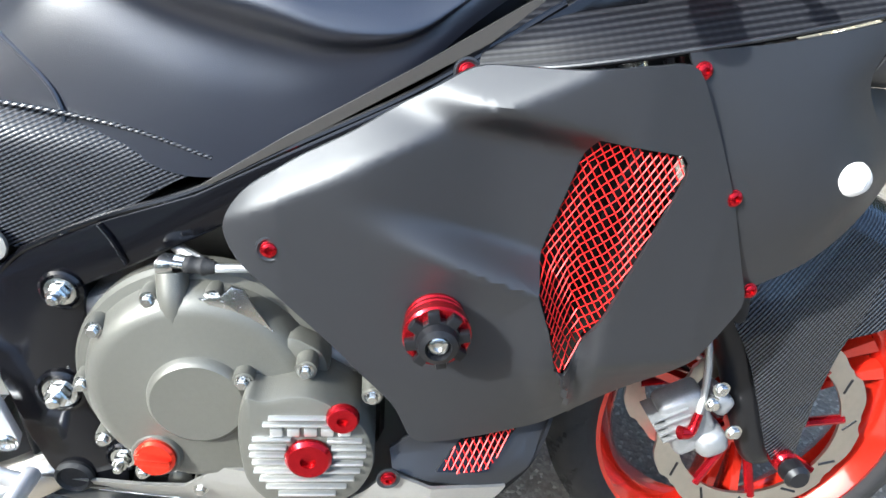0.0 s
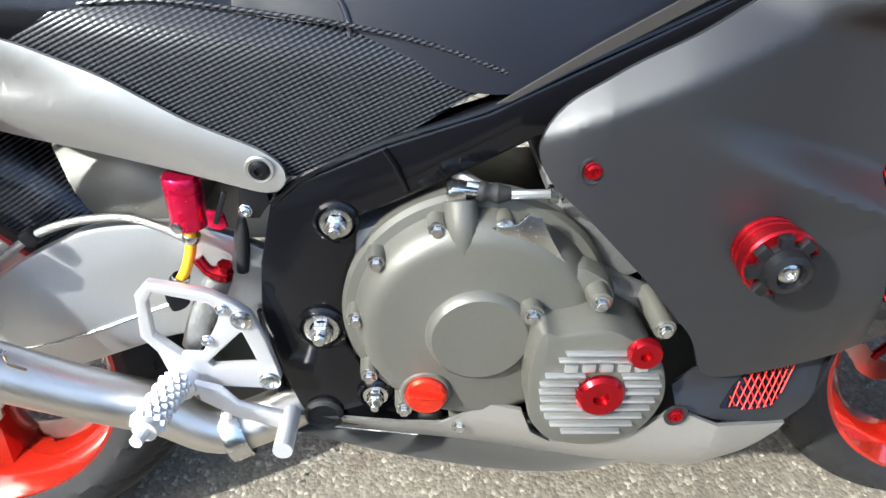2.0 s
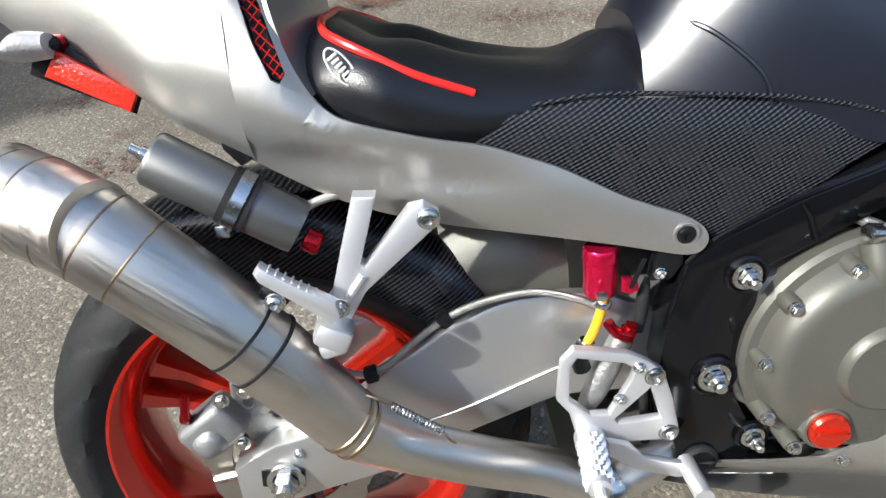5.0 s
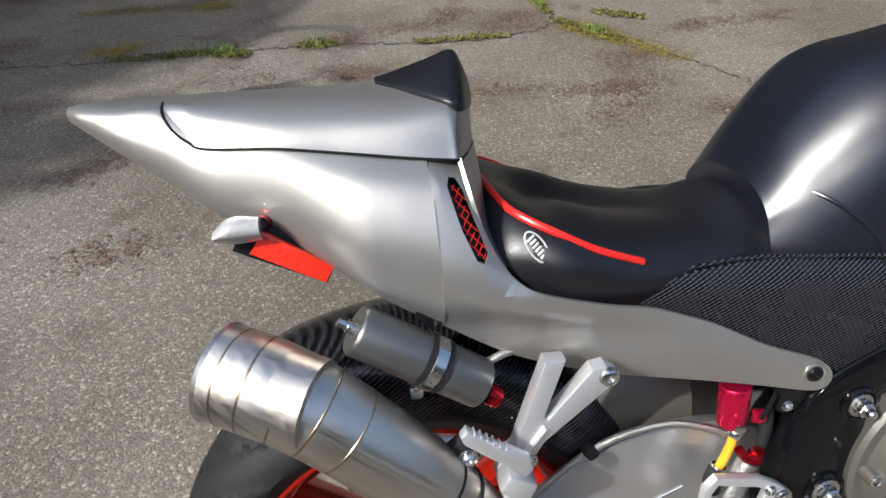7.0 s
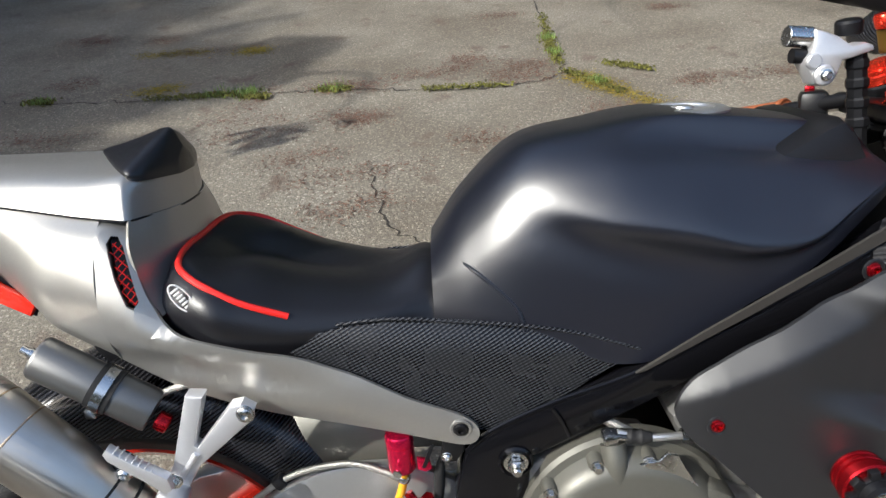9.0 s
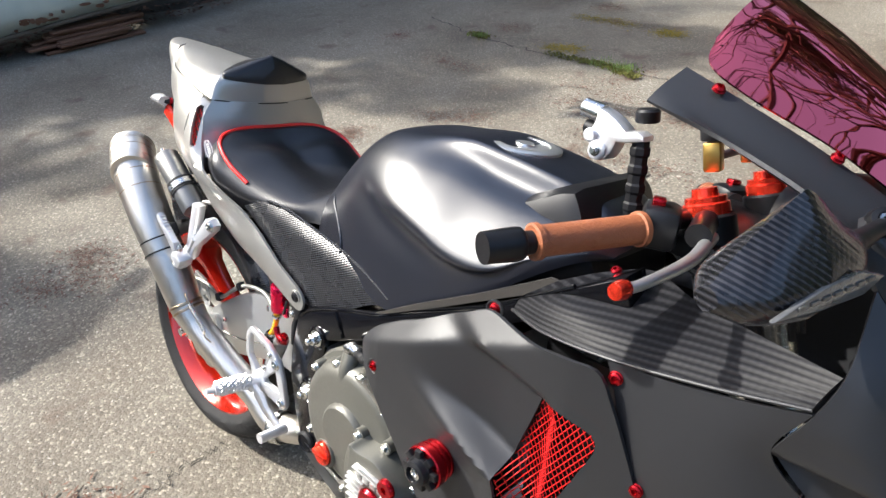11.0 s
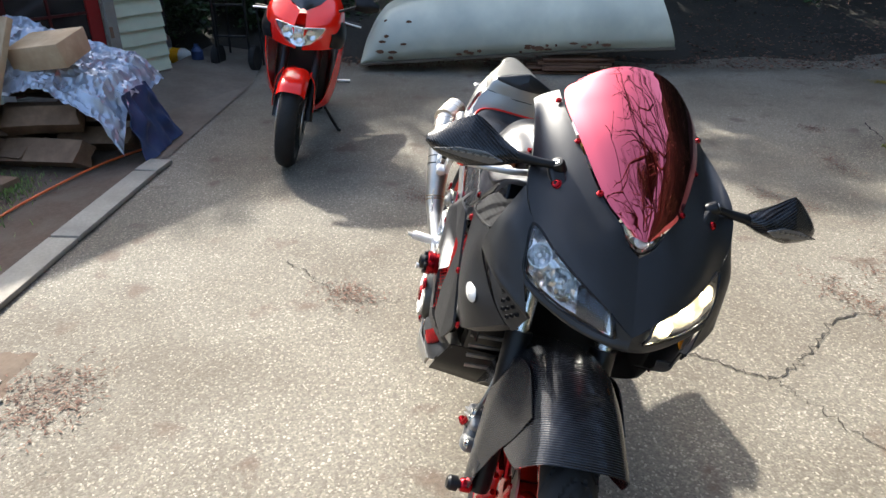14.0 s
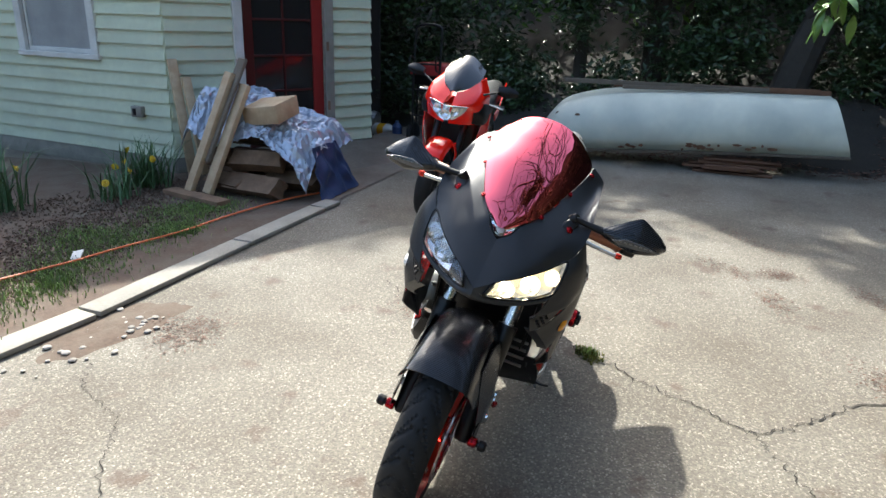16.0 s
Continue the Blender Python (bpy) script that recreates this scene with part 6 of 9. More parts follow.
for s in (-1, 1):
    side = lambda row: [(x, s * y, z) for x, y, z in row]
    part("nose_cowl", sheet([side(r) for r in (ALONG_SCREEN, OVER_LAMP, LAMP_RIM)], 26, 48, 0.004), M_BLACK, bike, "matte black nose cowl")
    # the flank from the lamp back to the opening, down to the ridge over the duct
    part("nose_side", sheet([side(r) for r in (
        [(0.643, 0.191, 0.925), (0.624, 0.206, 0.943), (0.606, 0.213, 0.960), (0.590, 0.217, 0.976)],
        [(0.668, 0.192, 0.884), (0.645, 0.216, 0.903), (0.622, 0.234, 0.910), (0.597, 0.245, 0.908)],
        [(0.691, 0.187, 0.836), (0.662, 0.220, 0.845), (0.626, 0.244, 0.856), (0.587, 0.255, 0.863)],
        [(0.708, 0.178, 0.803), (0.678, 0.212, 0.815), (0.640, 0.240, 0.828), (0.575, 0.256, 0.835)],
        [(0.724, 0.166, 0.772), (0.692, 0.204, 0.790), (0.648, 0.236, 0.806), (0.564, 0.250, 0.809)],
        [(0.717, 0.156, 0.764), (0.686, 0.186, 0.780), (0.645, 0.214, 0.796), (0.564, 0.232, 0.800)])], 30, 24, 0.003), M_BLACK, bike, "matte black flank of the nose")
    part("cheek_panel", sheet([side(r) for r in (
        [(0.586, 0.2545, 0.864), (0.530, 0.2585, 0.848), (0.462, 0.2595, 0.832), (0.395, 0.2580, 0.822)],
        [(0.566, 0.2520, 0.812), (0.528, 0.2600, 0.800), (0.472, 0.2615, 0.780), (0.424, 0.2590, 0.764)],
        [(0.597, 0.2330, 0.772), (0.552, 0.2560, 0.752), (0.502, 0.2620, 0.730), (0.447, 0.2580, 0.704)],
        [(0.638, 0.2100, 0.738), (0.592, 0.2440, 0.706), (0.542, 0.2540, 0.676), (0.474, 0.2490, 0.652)],
        [(0.673, 0.1830, 0.713), (0.628, 0.2120, 0.668), (0.574, 0.2290, 0.624), (0.507, 0.2270, 0.583)])], 34, 30, 0.004), M_BLACK, bike, "matte black front side cowl")
    part("cheek_fold", sheet([side(r) for r in (
        [(0.673, 0.183, 0.713), (0.628, 0.212, 0.668), (0.574, 0.229, 0.624), (0.507, 0.227, 0.583)],
        [(0.668, 0.150, 0.706), (0.622, 0.180, 0.662), (0.568, 0.200, 0.618), (0.502, 0.200, 0.577)])], 8, 20, 0.003), M_BLACK, bike)
    part("nose_lip", sheet([side(r) for r in (
        [(0.806, 0.0, 0.824), (0.797, 0.030, 0.811), (0.760, 0.086, 0.808), (0.722, 0.146, 0.820), (0.690, 0.187, 0.839)],
        [(0.809, 0.0, 0.797), (0.795, 0.040, 0.794), (0.760, 0.091, 0.792), (0.724, 0.147, 0.805), (0.701, 0.183, 0.822)],
        [(0.770, 0.0, 0.774), (0.760, 0.040, 0.776), (0.730, 0.085, 0.779), (0.698, 0.135, 0.793), (0.680, 0.170, 0.810)])], 16, 26, 0.003), M_BLACK, bike, "matte black lip below the headlamps")
    part("lamp_bridge", sheet([side(r) for r in ([(0.806, 0.0, 0.824), (0.795, 0.026, 0.838), (0.781, 0.048, 0.853)], [(0.8075, 0.0, 0.815), (0.801, 0.022, 0.815), (0.797, 0.031, 0.811)])], 6, 10, 0.003), M_BLACK, bike)
    lit = s > 0
    lamp = part("headlamp", sheet([side(r) for r in (
        [(0.779, 0.046, 0.850), (0.743, 0.097, 0.873), (0.695, 0.146, 0.897), (0.644, 0.190, 0.921)],
        [(0.797, 0.036, 0.830), (0.760, 0.096, 0.842), (0.716, 0.155, 0.860), (0.670, 0.196, 0.881)],
        [(0.797, 0.032, 0.812), (0.758, 0.087, 0.809), (0.720, 0.147, 0.821), (0.689, 0.187, 0.841)])], 14, 24, 0.002), M_GLASS, bike, "clear headlamp lens")
    lamp.visible_shadow = False
    bowl = M_LITGLASS if lit else M_REFLECT
    part("lamp_housing", sheet([side(r) for r in (
        [(0.733, 0.092, 0.868), (0.712, 0.118, 0.880), (0.672, 0.155, 0.900), (0.639, 0.183, 0.918)],
        [(0.700, 0.085, 0.845), (0.676, 0.110, 0.854), (0.652, 0.140, 0.868), (0.640, 0.180, 0.884)],
        [(0.742, 0.086, 0.811), (0.725, 0.116, 0.814), (0.700, 0.155, 0.826), (0.681, 0.180, 0.842)])], 14, 20, 0.002), bowl, lamp, "faceted silvered lamp housing")
    part("lamp_mask", sheet([side(r) for r in (
        [(0.773, 0.045, 0.846), (0.752, 0.070, 0.858), (0.734, 0.092, 0.867)],
        [(0.765, 0.044, 0.828), (0.735, 0.068, 0.836), (0.716, 0.088, 0.842)],
        [(0.785, 0.036, 0.812), (0.762, 0.062, 0.809), (0.743, 0.085, 0.810)])], 10, 10, 0.002), bowl if lit else M_GLOSS, lamp, "dark inner end of the headlamp")
    for (x, y, z), r, way in (((0.704, 0.122, 0.848), 0.027, (0.86, 0.38, 0.2)), ((0.672, 0.166, 0.876), 0.022, (0.80, 0.5, 0.25))) + ((((0.748, 0.072, 0.832), 0.022, (0.92, 0.3, 0.2)),) if lit else ()):
        part("reflector", turned([(0.005, -0.020), (r * 0.6, -0.014), (r * 0.9, -0.003), (r, 0.008), (r + 0.0015, 0.008), (r * 0.9, -0.008)], 26, (x, s * y, z), (way[0], s * way[1], way[2])), bowl, lamp, "silvered bowl reflector")
        part("bulb", turned([(0, -0.018), (0.006, -0.016), (0.006, 0.004), (0.004, 0.008), (0, 0.009)], 12, (x, s * y, z), (way[0], s * way[1], way[2])), M_LIT if lit else M_CHROME, lamp, "glowing warm bulb" if lit else "silver bulb cap")
    for k in range(4):
        f = k / 3
        part("lamp_fin", block((0.0012, 0.009, 0.022), (0.722 - 0.050 * f, s * (0.100 + 0.058 * f), 0.838 + 0.022 * f), 0.0004, (0, 12, s * (38 + 10 * f))), bowl, lamp)
    part("lamp_bezel", tube(side([(0.7795, 0.0455, 0.851), (0.744, 0.098, 0.8745), (0.696, 0.147, 0.8985), (0.6435, 0.1912, 0.923), (0.668, 0.1955, 0.883), (0.689, 0.188, 0.840), (0.721, 0.148, 0.8195), (0.759, 0.088, 0.8075), (0.797, 0.0315, 0.811), (0.799, 0.034, 0.830)]), 0.0026, 8, 120, closed=True), M_GLOSS, lamp, "gloss black lamp bezel")
    duct = part("duct_plate", sheet([side(r) for r in (
        [(0.566, 0.232, 0.800), (0.640, 0.207, 0.794), (0.690, 0.182, 0.780), (0.718, 0.157, 0.766)],
        [(0.598, 0.226, 0.773), (0.648, 0.200, 0.762), (0.688, 0.177, 0.752), (0.706, 0.162, 0.744)],
        [(0.640, 0.206, 0.738), (0.658, 0.195, 0.727), (0.676, 0.180, 0.717), (0.690, 0.168, 0.713)])], 14, 14, 0.004), M_BLACK, bike, "matte black duct plate with drilled holes")
    for x, y, z in ((0.645, 0.191, 0.771), (0.653, 0.188, 0.754), (0.660, 0.185, 0.740), (0.664, 0.183, 0.766), (0.671, 0.180, 0.750), (0.678, 0.177, 0.735), (0.681, 0.175, 0.761), (0.688, 0.172, 0.745), (0.700, 0.167, 0.757)):
        part("hole", turned([(0.0044, 0.004), (0.0050, 0.0075), (0.0042, 0.0090), (0.0036, 0.0086), (0.0034, 0.004), (0, 0.004)], 12, (x, s * (y + 0.0035), z), (0.40, s, 0.05)), M_PLASTIC, duct, "drilled hole")
    sig = part("turn_signal", turned([(0.0, -0.006), (0.0215, -0.005), (0.0225, 0.004), (0.019, 0.009), (0.010, 0.0125), (0, 0.0135)], 28, (0, 0, 0), (0, s, 0)), M_WHITE if s < 0 else M_AMBER, bike, "white oval turn signal" if s < 0 else "amber oval turn signal")
    sig.matrix_local = pose(0.579, s * 0.241, 0.717, 0, 12, -12 * s) @ Matrix.Diagonal((1.22, 1, 0.80, 1))
    part("signal_rim", turned([(0.0225, -0.008), (0.0255, -0.006), (0.0250, 0.001), (0.0225, 0.003)], 28, (0, 0, 0), (0, s, 0)), M_PLASTIC, sig)
    for k in (-0.009, -0.003, 0.003, 0.009):
        part("lens_bar", block((0.0022, 0.0012, 0.010), (k, s * 0.0128, 0), 0.0004), M_CLEARPL, sig)

# windscreen
def screen_row(s, f):
    edge = [(0.684, 0.018, 0.962), (0.664, 0.041, 0.977), (0.622, 0.079, 1.004), (0.514, 0.124, 1.064), (0.420, 0.148, 1.100), (0.372, 0.150, 1.124), (0.362, 0.128, 1.149)]
    mid = [(0.694, 0.0, 0.962), (0.676, 0.0, 0.984), (0.634, 0.0, 1.032), (0.550, 0.0, 1.107), (0.462, 0.0, 1.163), (0.400, 0.0, 1.195), (0.370, 0.0, 1.209)]
    return [(b[0] + (a[0] - b[0]) * f ** 2.2, s * a[1] * f, b[2] + (a[2] - b[2]) * f ** 2.2) for a, b in zip(edge, mid)]


part("windscreen", sheet([screen_row(-1, 1), screen_row(-1, 0.8), screen_row(-1, 0.55), screen_row(-1, 0.28), screen_row(1, 0.0), screen_row(1, 0.28), screen_row(1, 0.55), screen_row(1, 0.8), screen_row(1, 1)], 48, 44, 0.003), M_SCREEN, bike, "red mirrored windscreen")
pl = part("position_lamp", sheet([[(0.682, -0.020, 0.946), (0.693, 0, 0.938), (0.682, 0.020, 0.946)], [(0.674, -0.036, 0.962), (0.687, 0, 0.956), (0.674, 0.036, 0.962)], [(0.664, -0.041, 0.976), (0.679, 0, 0.975), (0.664, 0.041, 0.976)]], 12, 18, 0.002), M_GLASS, bike, "clear position lamp")
pl.visible_shadow = False
part("reflector", sheet([[(0.676, -0.018, 0.942), (0.685, 0, 0.935), (0.676, 0.018, 0.942)], [(0.664, -0.030, 0.955), (0.668, 0, 0.945), (0.664, 0.030, 0.955)], [(0.658, -0.037, 0.971), (0.668, 0, 0.967), (0.658, 0.037, 0.971)]], 12, 16, 0.002), M_REFLECT, pl)
part("bulb", turned([(0, -0.004), (0.011, -0.003), (0.013, 0.002), (0.010, 0.007), (0, 0.008)], 16, (0.679, 0.0, 0.953), (0.7, 0, 0.7)), M_BADGE, pl)
part("lamp_gasket", tube([(0.664, -0.0435, 0.9745), (0.682, -0.026, 0.9485), (0.693, 0, 0.9365), (0.682, 0.026, 0.9485), (0.664, 0.0435, 0.9745)], 0.0022, 8, 40), M_GLOSS, pl)

# carbon inner covers between tank and nose
for s in (-1, 1):
    side = lambda row: [(x, s * y, z) for x, y, z in row]
    part("intake_cover", sheet([side(r) for r in (
        [(0.228, 0.197, 0.787), (0.300, 0.232, 0.798), (0.395, 0.2535, 0.820), (0.490, 0.2560, 0.842), (0.583, 0.2510, 0.866)],
        [(0.232, 0.188, 0.806), (0.300, 0.208, 0.832), (0.385, 0.212, 0.850), (0.480, 0.222, 0.866), (0.588, 0.2450, 0.884)],
        [(0.252, 0.165, 0.828), (0.308, 0.140, 0.860), (0.362, 0.112, 0.877), (0.440, 0.168, 0.884), (0.594, 0.2380, 0.900)])], 18, 34, 0.003), M_CARBON4, bike, "black carbon weave intake cover")
    part("cover_lip", tube(side([(0.228, 0.199, 0.788), (0.300, 0.2345, 0.800), (0.395, 0.2565, 0.822), (0.490, 0.2590, 0.844), (0.584, 0.2545, 0.868)]), 0.0022, 8, 40), M_BLACK, bike)
    bolt("cover_screw", (0.321, s * 0.131, 0.865), (-0.2, s * 0.5, 0.8), 0.0065, M_RED, bike)

# mirrors
for s in (-1, 1):
    mir = part("mirror", hull([
        (0.0, [(0, 0.010), (0.008, 0.007), (0.011, 0), (0.008, -0.010), (0, -0.012)]),
        (0.035, [(0, 0.026), (0.020, 0.014), (0.030, -0.004), (0.020, -0.022), (0, -0.027)]),
        (0.085, [(0, 0.054), (0.022, 0.026), (0.038, -0.006), (0.026, -0.034), (0, -0.040)]),
        (0.105, [(0, 0.052), (0.021, 0.025), (0.038, -0.008), (0.026, -0.035), (0, -0.040)]),
        (0.150, [(0, 0.022), (0.018, 0.009), (0.030, -0.010), (0.020, -0.030), (0, -0.034)]),
        (0.178, [(0, -0.004), (0.006, -0.007), (0.010, -0.014), (0.006, -0.020), (0, -0.023)])], 40, 24), M_CARBON3, bike, "carbon weave mirror housing")
    way = Vector((-0.25, s * 0.96, -0.06 if s < 0 else 0.08)).normalized()
    mir.matrix_local = Matrix.Translation((0.564, s * 0.244, 1.014)) @ way.to_track_quat("X", "Z").to_matrix().to_4x4()
    lens = part("mirror_signal", slab([(0.022, -0.006), (0.060, 0.004), (0.105, -0.001), (0.158, -0.017), (0.100, -0.020), (0.045, -0.018)], -s * 0.0345, -s * 0.0395, 0.0015), M_SMOKED, mir, "smoked turn signal strip")
    for k in range(7):
        part("signal_led", block((0.009, 0.002, 0.0035), (0.045 + 0.014 * k, -s * 0.0402, -0.004 - 0.0012 * k), 0.0006, (0, 5, 0)), M_GREYTUBE, lens)
    part("mirror_stem", tube([(0.570, s * 0.168, 1.020), (0.567, s * 0.20, 1.016), (0.563, s * 0.246, 1.013)], [0.008, 0.0085, 0.011], 12, 14), M_PLASTIC, bike)
    pv = part("mirror_pivot", turned([(0.014, -0.014), (0.0145, 0.004), (0.012, 0.009), (0.007, 0.010), (0.0065, 0.007), (0, 0.007)], 22, (0.568, s * 0.166, 1.020), (0.3, s * 0.6, 0.7)), M_SATIN, bike)
    part("pivot_screw", turned([(0.0062, 0.007), (0.0055, 0.0105), (0.0028, 0.0105), (0.0026, 0.008), (0, 0.008)], 16, (0.568, s * 0.166, 1.020), (0.3, s * 0.6, 0.7)), M_CHROME, pv)
    part("mirror_base", hull([(-0.022, [(0, 0.002), (0.008, 0.001), (0.010, -0.006)]), (0.0, [(0, 0.006), (0.013, 0.004), (0.016, -0.006)]), (0.030, [(0, 0.003), (0.012, 0.002), (0.015, -0.006)]), (0.046, [(0, 0), (0.004, -0.001), (0.006, -0.006)])], 16, 10), M_BLACK, bike).matrix_local = Matrix.Translation((0.572, s * 0.166, 1.008)) @ Matrix(((0.60, 0.35 * s, 0.35, 0), (-0.25 * s, 0.90, 0.62 * s, 0), (-0.75, -0.25, 0.70, 0), (0, 0, 0, 1)))
    bolt("mirror_bolt", (0.594, s * 0.164, 0.991), (0.45, s * 0.65, 0.62), 0.0095, M_RED, bike, 0.006)
    for p in ((0.617, 0.084, 1.003), (0.509, 0.127, 1.060), (0.392, 0.161, 1.102)):
        bolt("screen_screw", (p[0], s * p[1], p[2]), (0.40, s * 0.42, 0.80), 0.0062, M_RED, bike)
    for p in ((0.410, 0.2600, 0.807), (0.464, 0.2605, 0.697), (0.520, 0.2330, 0.592)):
        bolt("cowl_screw", (p[0], s * p[1], p[2]), (0.1, s, 0.05), 0.0072, M_RED, bike)
    for p in ((0.043, 0.243, 0.631), (0.213, 0.203, 0.786), (0.154, 0.262, 0.377)):
        bolt("fairing_screw", (p[0], s * p[1], p[2]), (0.1, s, 0.05), 0.0072, M_RED, bike)
        part("cup_washer", turned([(0.0125, -0.001), (0.0125, 0.0014), (0.0105, 0.0018), (0.0088, 0.0006), (0, 0.0004)], 24, (p[0], s * p[1], p[2]), (0.1, s, 0.05)), M_BLACK, bike)


# ---- wheels ----
def tyre_bm(radius, width, rim, groove, nth=300, nph=36):
    g = []
    half = width / 2
    for i in range(nth):
        th = 2 * math.pi * i / nth
        row = []
        for j in range(nph):
            u = -1 + 2 * j / (nph - 1)
            a = u * radians(118)
            y = half * math.sin(a) if abs(u) < 0.77 else math.copysign(half * (1 - 0.9 * (abs(u) - 0.77)), u)
            sec = math.cos(a * 0.62)
            r = rim + (radius - rim) * max(0.0, min(1.0, (math.cos(a) + 0.47) / 1.47))
            if groove(th, u):
                r -= 0.006
            row.append((r * math.cos(th), y, r * math.sin(th)))
        g.append(row)
    return grid_bm(g, close_u=True)


def groove_pattern(k, lean):
    def f(th, u):
        a = abs(u)
        if a > 0.72 or a < 0.04:
            return False
        p = (th * k / (2 * math.pi) + lean * a) % 1.0
        return p < 0.13 or 0.50 < (p + 0.9 * a) % 1.0 < 0.58
    return f


def wheel(name, centre, radius, width, rim, spokes, groove, parent, rim_mat, disc_r, disc_y, label):
    hub = part(name, tyre_bm(radius, width, rim, groove), M_RUBBER, parent, label)
    hub.location = centre
    w = width * 0.40
    part("rim", turned([(rim + 0.012, -w), (rim + 0.014, -w - 0.004), (rim + 0.004, -w - 0.006), (rim - 0.012, -w + 0.010), (rim - 0.024, -w * 0.4), (rim - 0.026, w * 0.4), (rim - 0.012, w - 0.010), (rim + 0.004, w + 0.006), (rim + 0.014, w + 0.004), (rim + 0.012, w), (rim + 0.012, -w)], 72), rim_mat, hub, "candy red rim")
    part("hub", turned([(0, -0.055), (0.03, -0.055), (0.045, -0.05), (0.04, -0.02), (0.04, 0.02), (0.045, 0.05), (0.03, 0.055), (0, 0.055)], 28), rim_mat, hub)
    for k in range(spokes):
        for tw in (-0.13, 0.13):
            a = 2 * math.pi * (k + 0.25) / spokes
            p0 = Vector((0.035 * math.cos(a + 2 * tw), 0, 0.035 * math.sin(a + 2 * tw)))
            p1 = Vector(((rim - 0.020) * math.cos(a + tw), 0, (rim - 0.020) * math.sin(a + tw)))
            d = (p1 - p0).normalized()
            n = Vector((-d.z, 0, d.x))
            g = []
            for t, hw, hy in ((0, 0.016, 0.026), (0.3, 0.011, 0.022), (0.75, 0.011, 0.026), (1, 0.018, 0.038)):
                c = p0 + (p1 - p0) * t
                g.append([c + n * hw * x + Vector((0, hy * y, 0)) for x, y in ((-1, -0.6), (-0.6, -1), (0.6, -1), (1, -0.6), (1, 0.6), (0.6, 1), (-0.6, 1), (-1, 0.6))])
            part("spoke", grid_bm(g, close_v=True, caps=True), rim_mat, hub, angle=50)
    for y in disc_y:
        n = 120
        ring = []
        for i in range(n):
            a = 2 * math.pi * i / n
            ring.append((disc_r - 0.006 * (0.5 + 0.5 * math.sin(10 * a)) ** 3 - 0.004 * (i % 12 < 2), a))
        outer = [(r * math.cos(a), r * math.sin(a)) for r, a in ring]
        inner = [((disc_r - 0.036) * math.cos(a), (disc_r - 0.036) * math.sin(a)) for _, a in ring[::2]]
        disc = part("brake_disc", slab(outer, y - 0.0025, y + 0.0025, 0, "xz", [inner]), M_DISC, hub, "wave-cut steel brake disc", smooth=False)
        for i in range(12 if disc_r > 0.13 else 0):
            a = 2 * math.pi * i / 12
            r0, r1 = disc_r - 0.030, disc_r - 0.012
            part("disc_slot", tube([(r0 * math.cos(a), y + math.copysign(0.0022, y), r0 * math.sin(a)), (r1 * math.cos(a + 0.12), y + math.copysign(0.0022, y), r1 * math.sin(a + 0.12))], 0.0022, 6, 4), M_PLASTIC, disc, "slot cut in the disc")
        for i in range(8):
            a = 2 * math.pi * i / 8
            part("disc_carrier", tube([(0.05 * math.cos(a), y * 0.85, 0.05 * math.sin(a)), ((disc_r - 0.030) * math.cos(a + 0.15), y, (disc_r - 0.030) * math.sin(a + 0.15))], 0.007, 8, 4), M_RED if disc_r > 0.13 else M_SATIN, disc)
    return hub


FRONT = (0.695, 0.0, 0.298)
REAR = (-0.695, 0.0, 0.315)
wheel("front_wheel", FRONT, 0.298, 0.118, 0.222, 3, groove_pattern(22, 1.6), bike, M_RIM, 0.155, (-0.068, 0.068), "black tyre on a candy red front wheel")
wheel("rear_wheel", REAR, 0.315, 0.180, 0.222, 3, groove_pattern(18, 2.2), bike, M_RIM, 0.110, (-0.085,), "black tyre on a candy red rear wheel")

# forks, fender
for s in (-1, 1):
    part("fork_leg", tube([(0.42, s * 0.1, 0.90), (0.562, s * 0.1, 0.56)], 0.0225, 20, 4), M_CHROME, bike, "chromed fork tube")
    part("fork_slider", tube([(0.535, s * 0.1, 0.625), (0.56, s * 0.1, 0.565), (0.663, s * 0.1, 0.32), (0.68, s * 0.1, 0.28)], [0.031, 0.030, 0.027, 0.022], 20, 12), M_SATIN, bike, "satin black fork slider")
    part("axle_slider", turned([(0.010, 0), (0.010, 0.03), (0.017, 0.031), (0.017, 0.048), (0.012, 0.054), (0, 0.054)], 20, (0.692, s * 0.125, 0.30), (0, s, 0)), M_PLASTIC, bike)
    part("axle_slider_ring", turned([(0.013, 0), (0.016, 0.004), (0.016, 0.022), (0.013, 0.026), (0, 0.026)], 20, (0.692, s * 0.123, 0.30), (0, s, 0)), M_RED, bike)


def fender_row(a, r, drop):
    """Across the tyre at an angle of the wheel: the crown, then the sides dropping inwards by drop."""
    out = []
    for y, f in ((-0.112, 1.0), (-0.104, 0.62), (-0.088, 0.22), (-0.055, 0.05), (0, 0), (0.055, 0.05), (0.088, 0.22), (0.104, 0.62), (0.112, 1.0)):
        q = r - drop * f
        out.append((FRONT[0] + q * math.cos(radians(a)), y, FRONT[2] + q * math.sin(radians(a))))
    return out


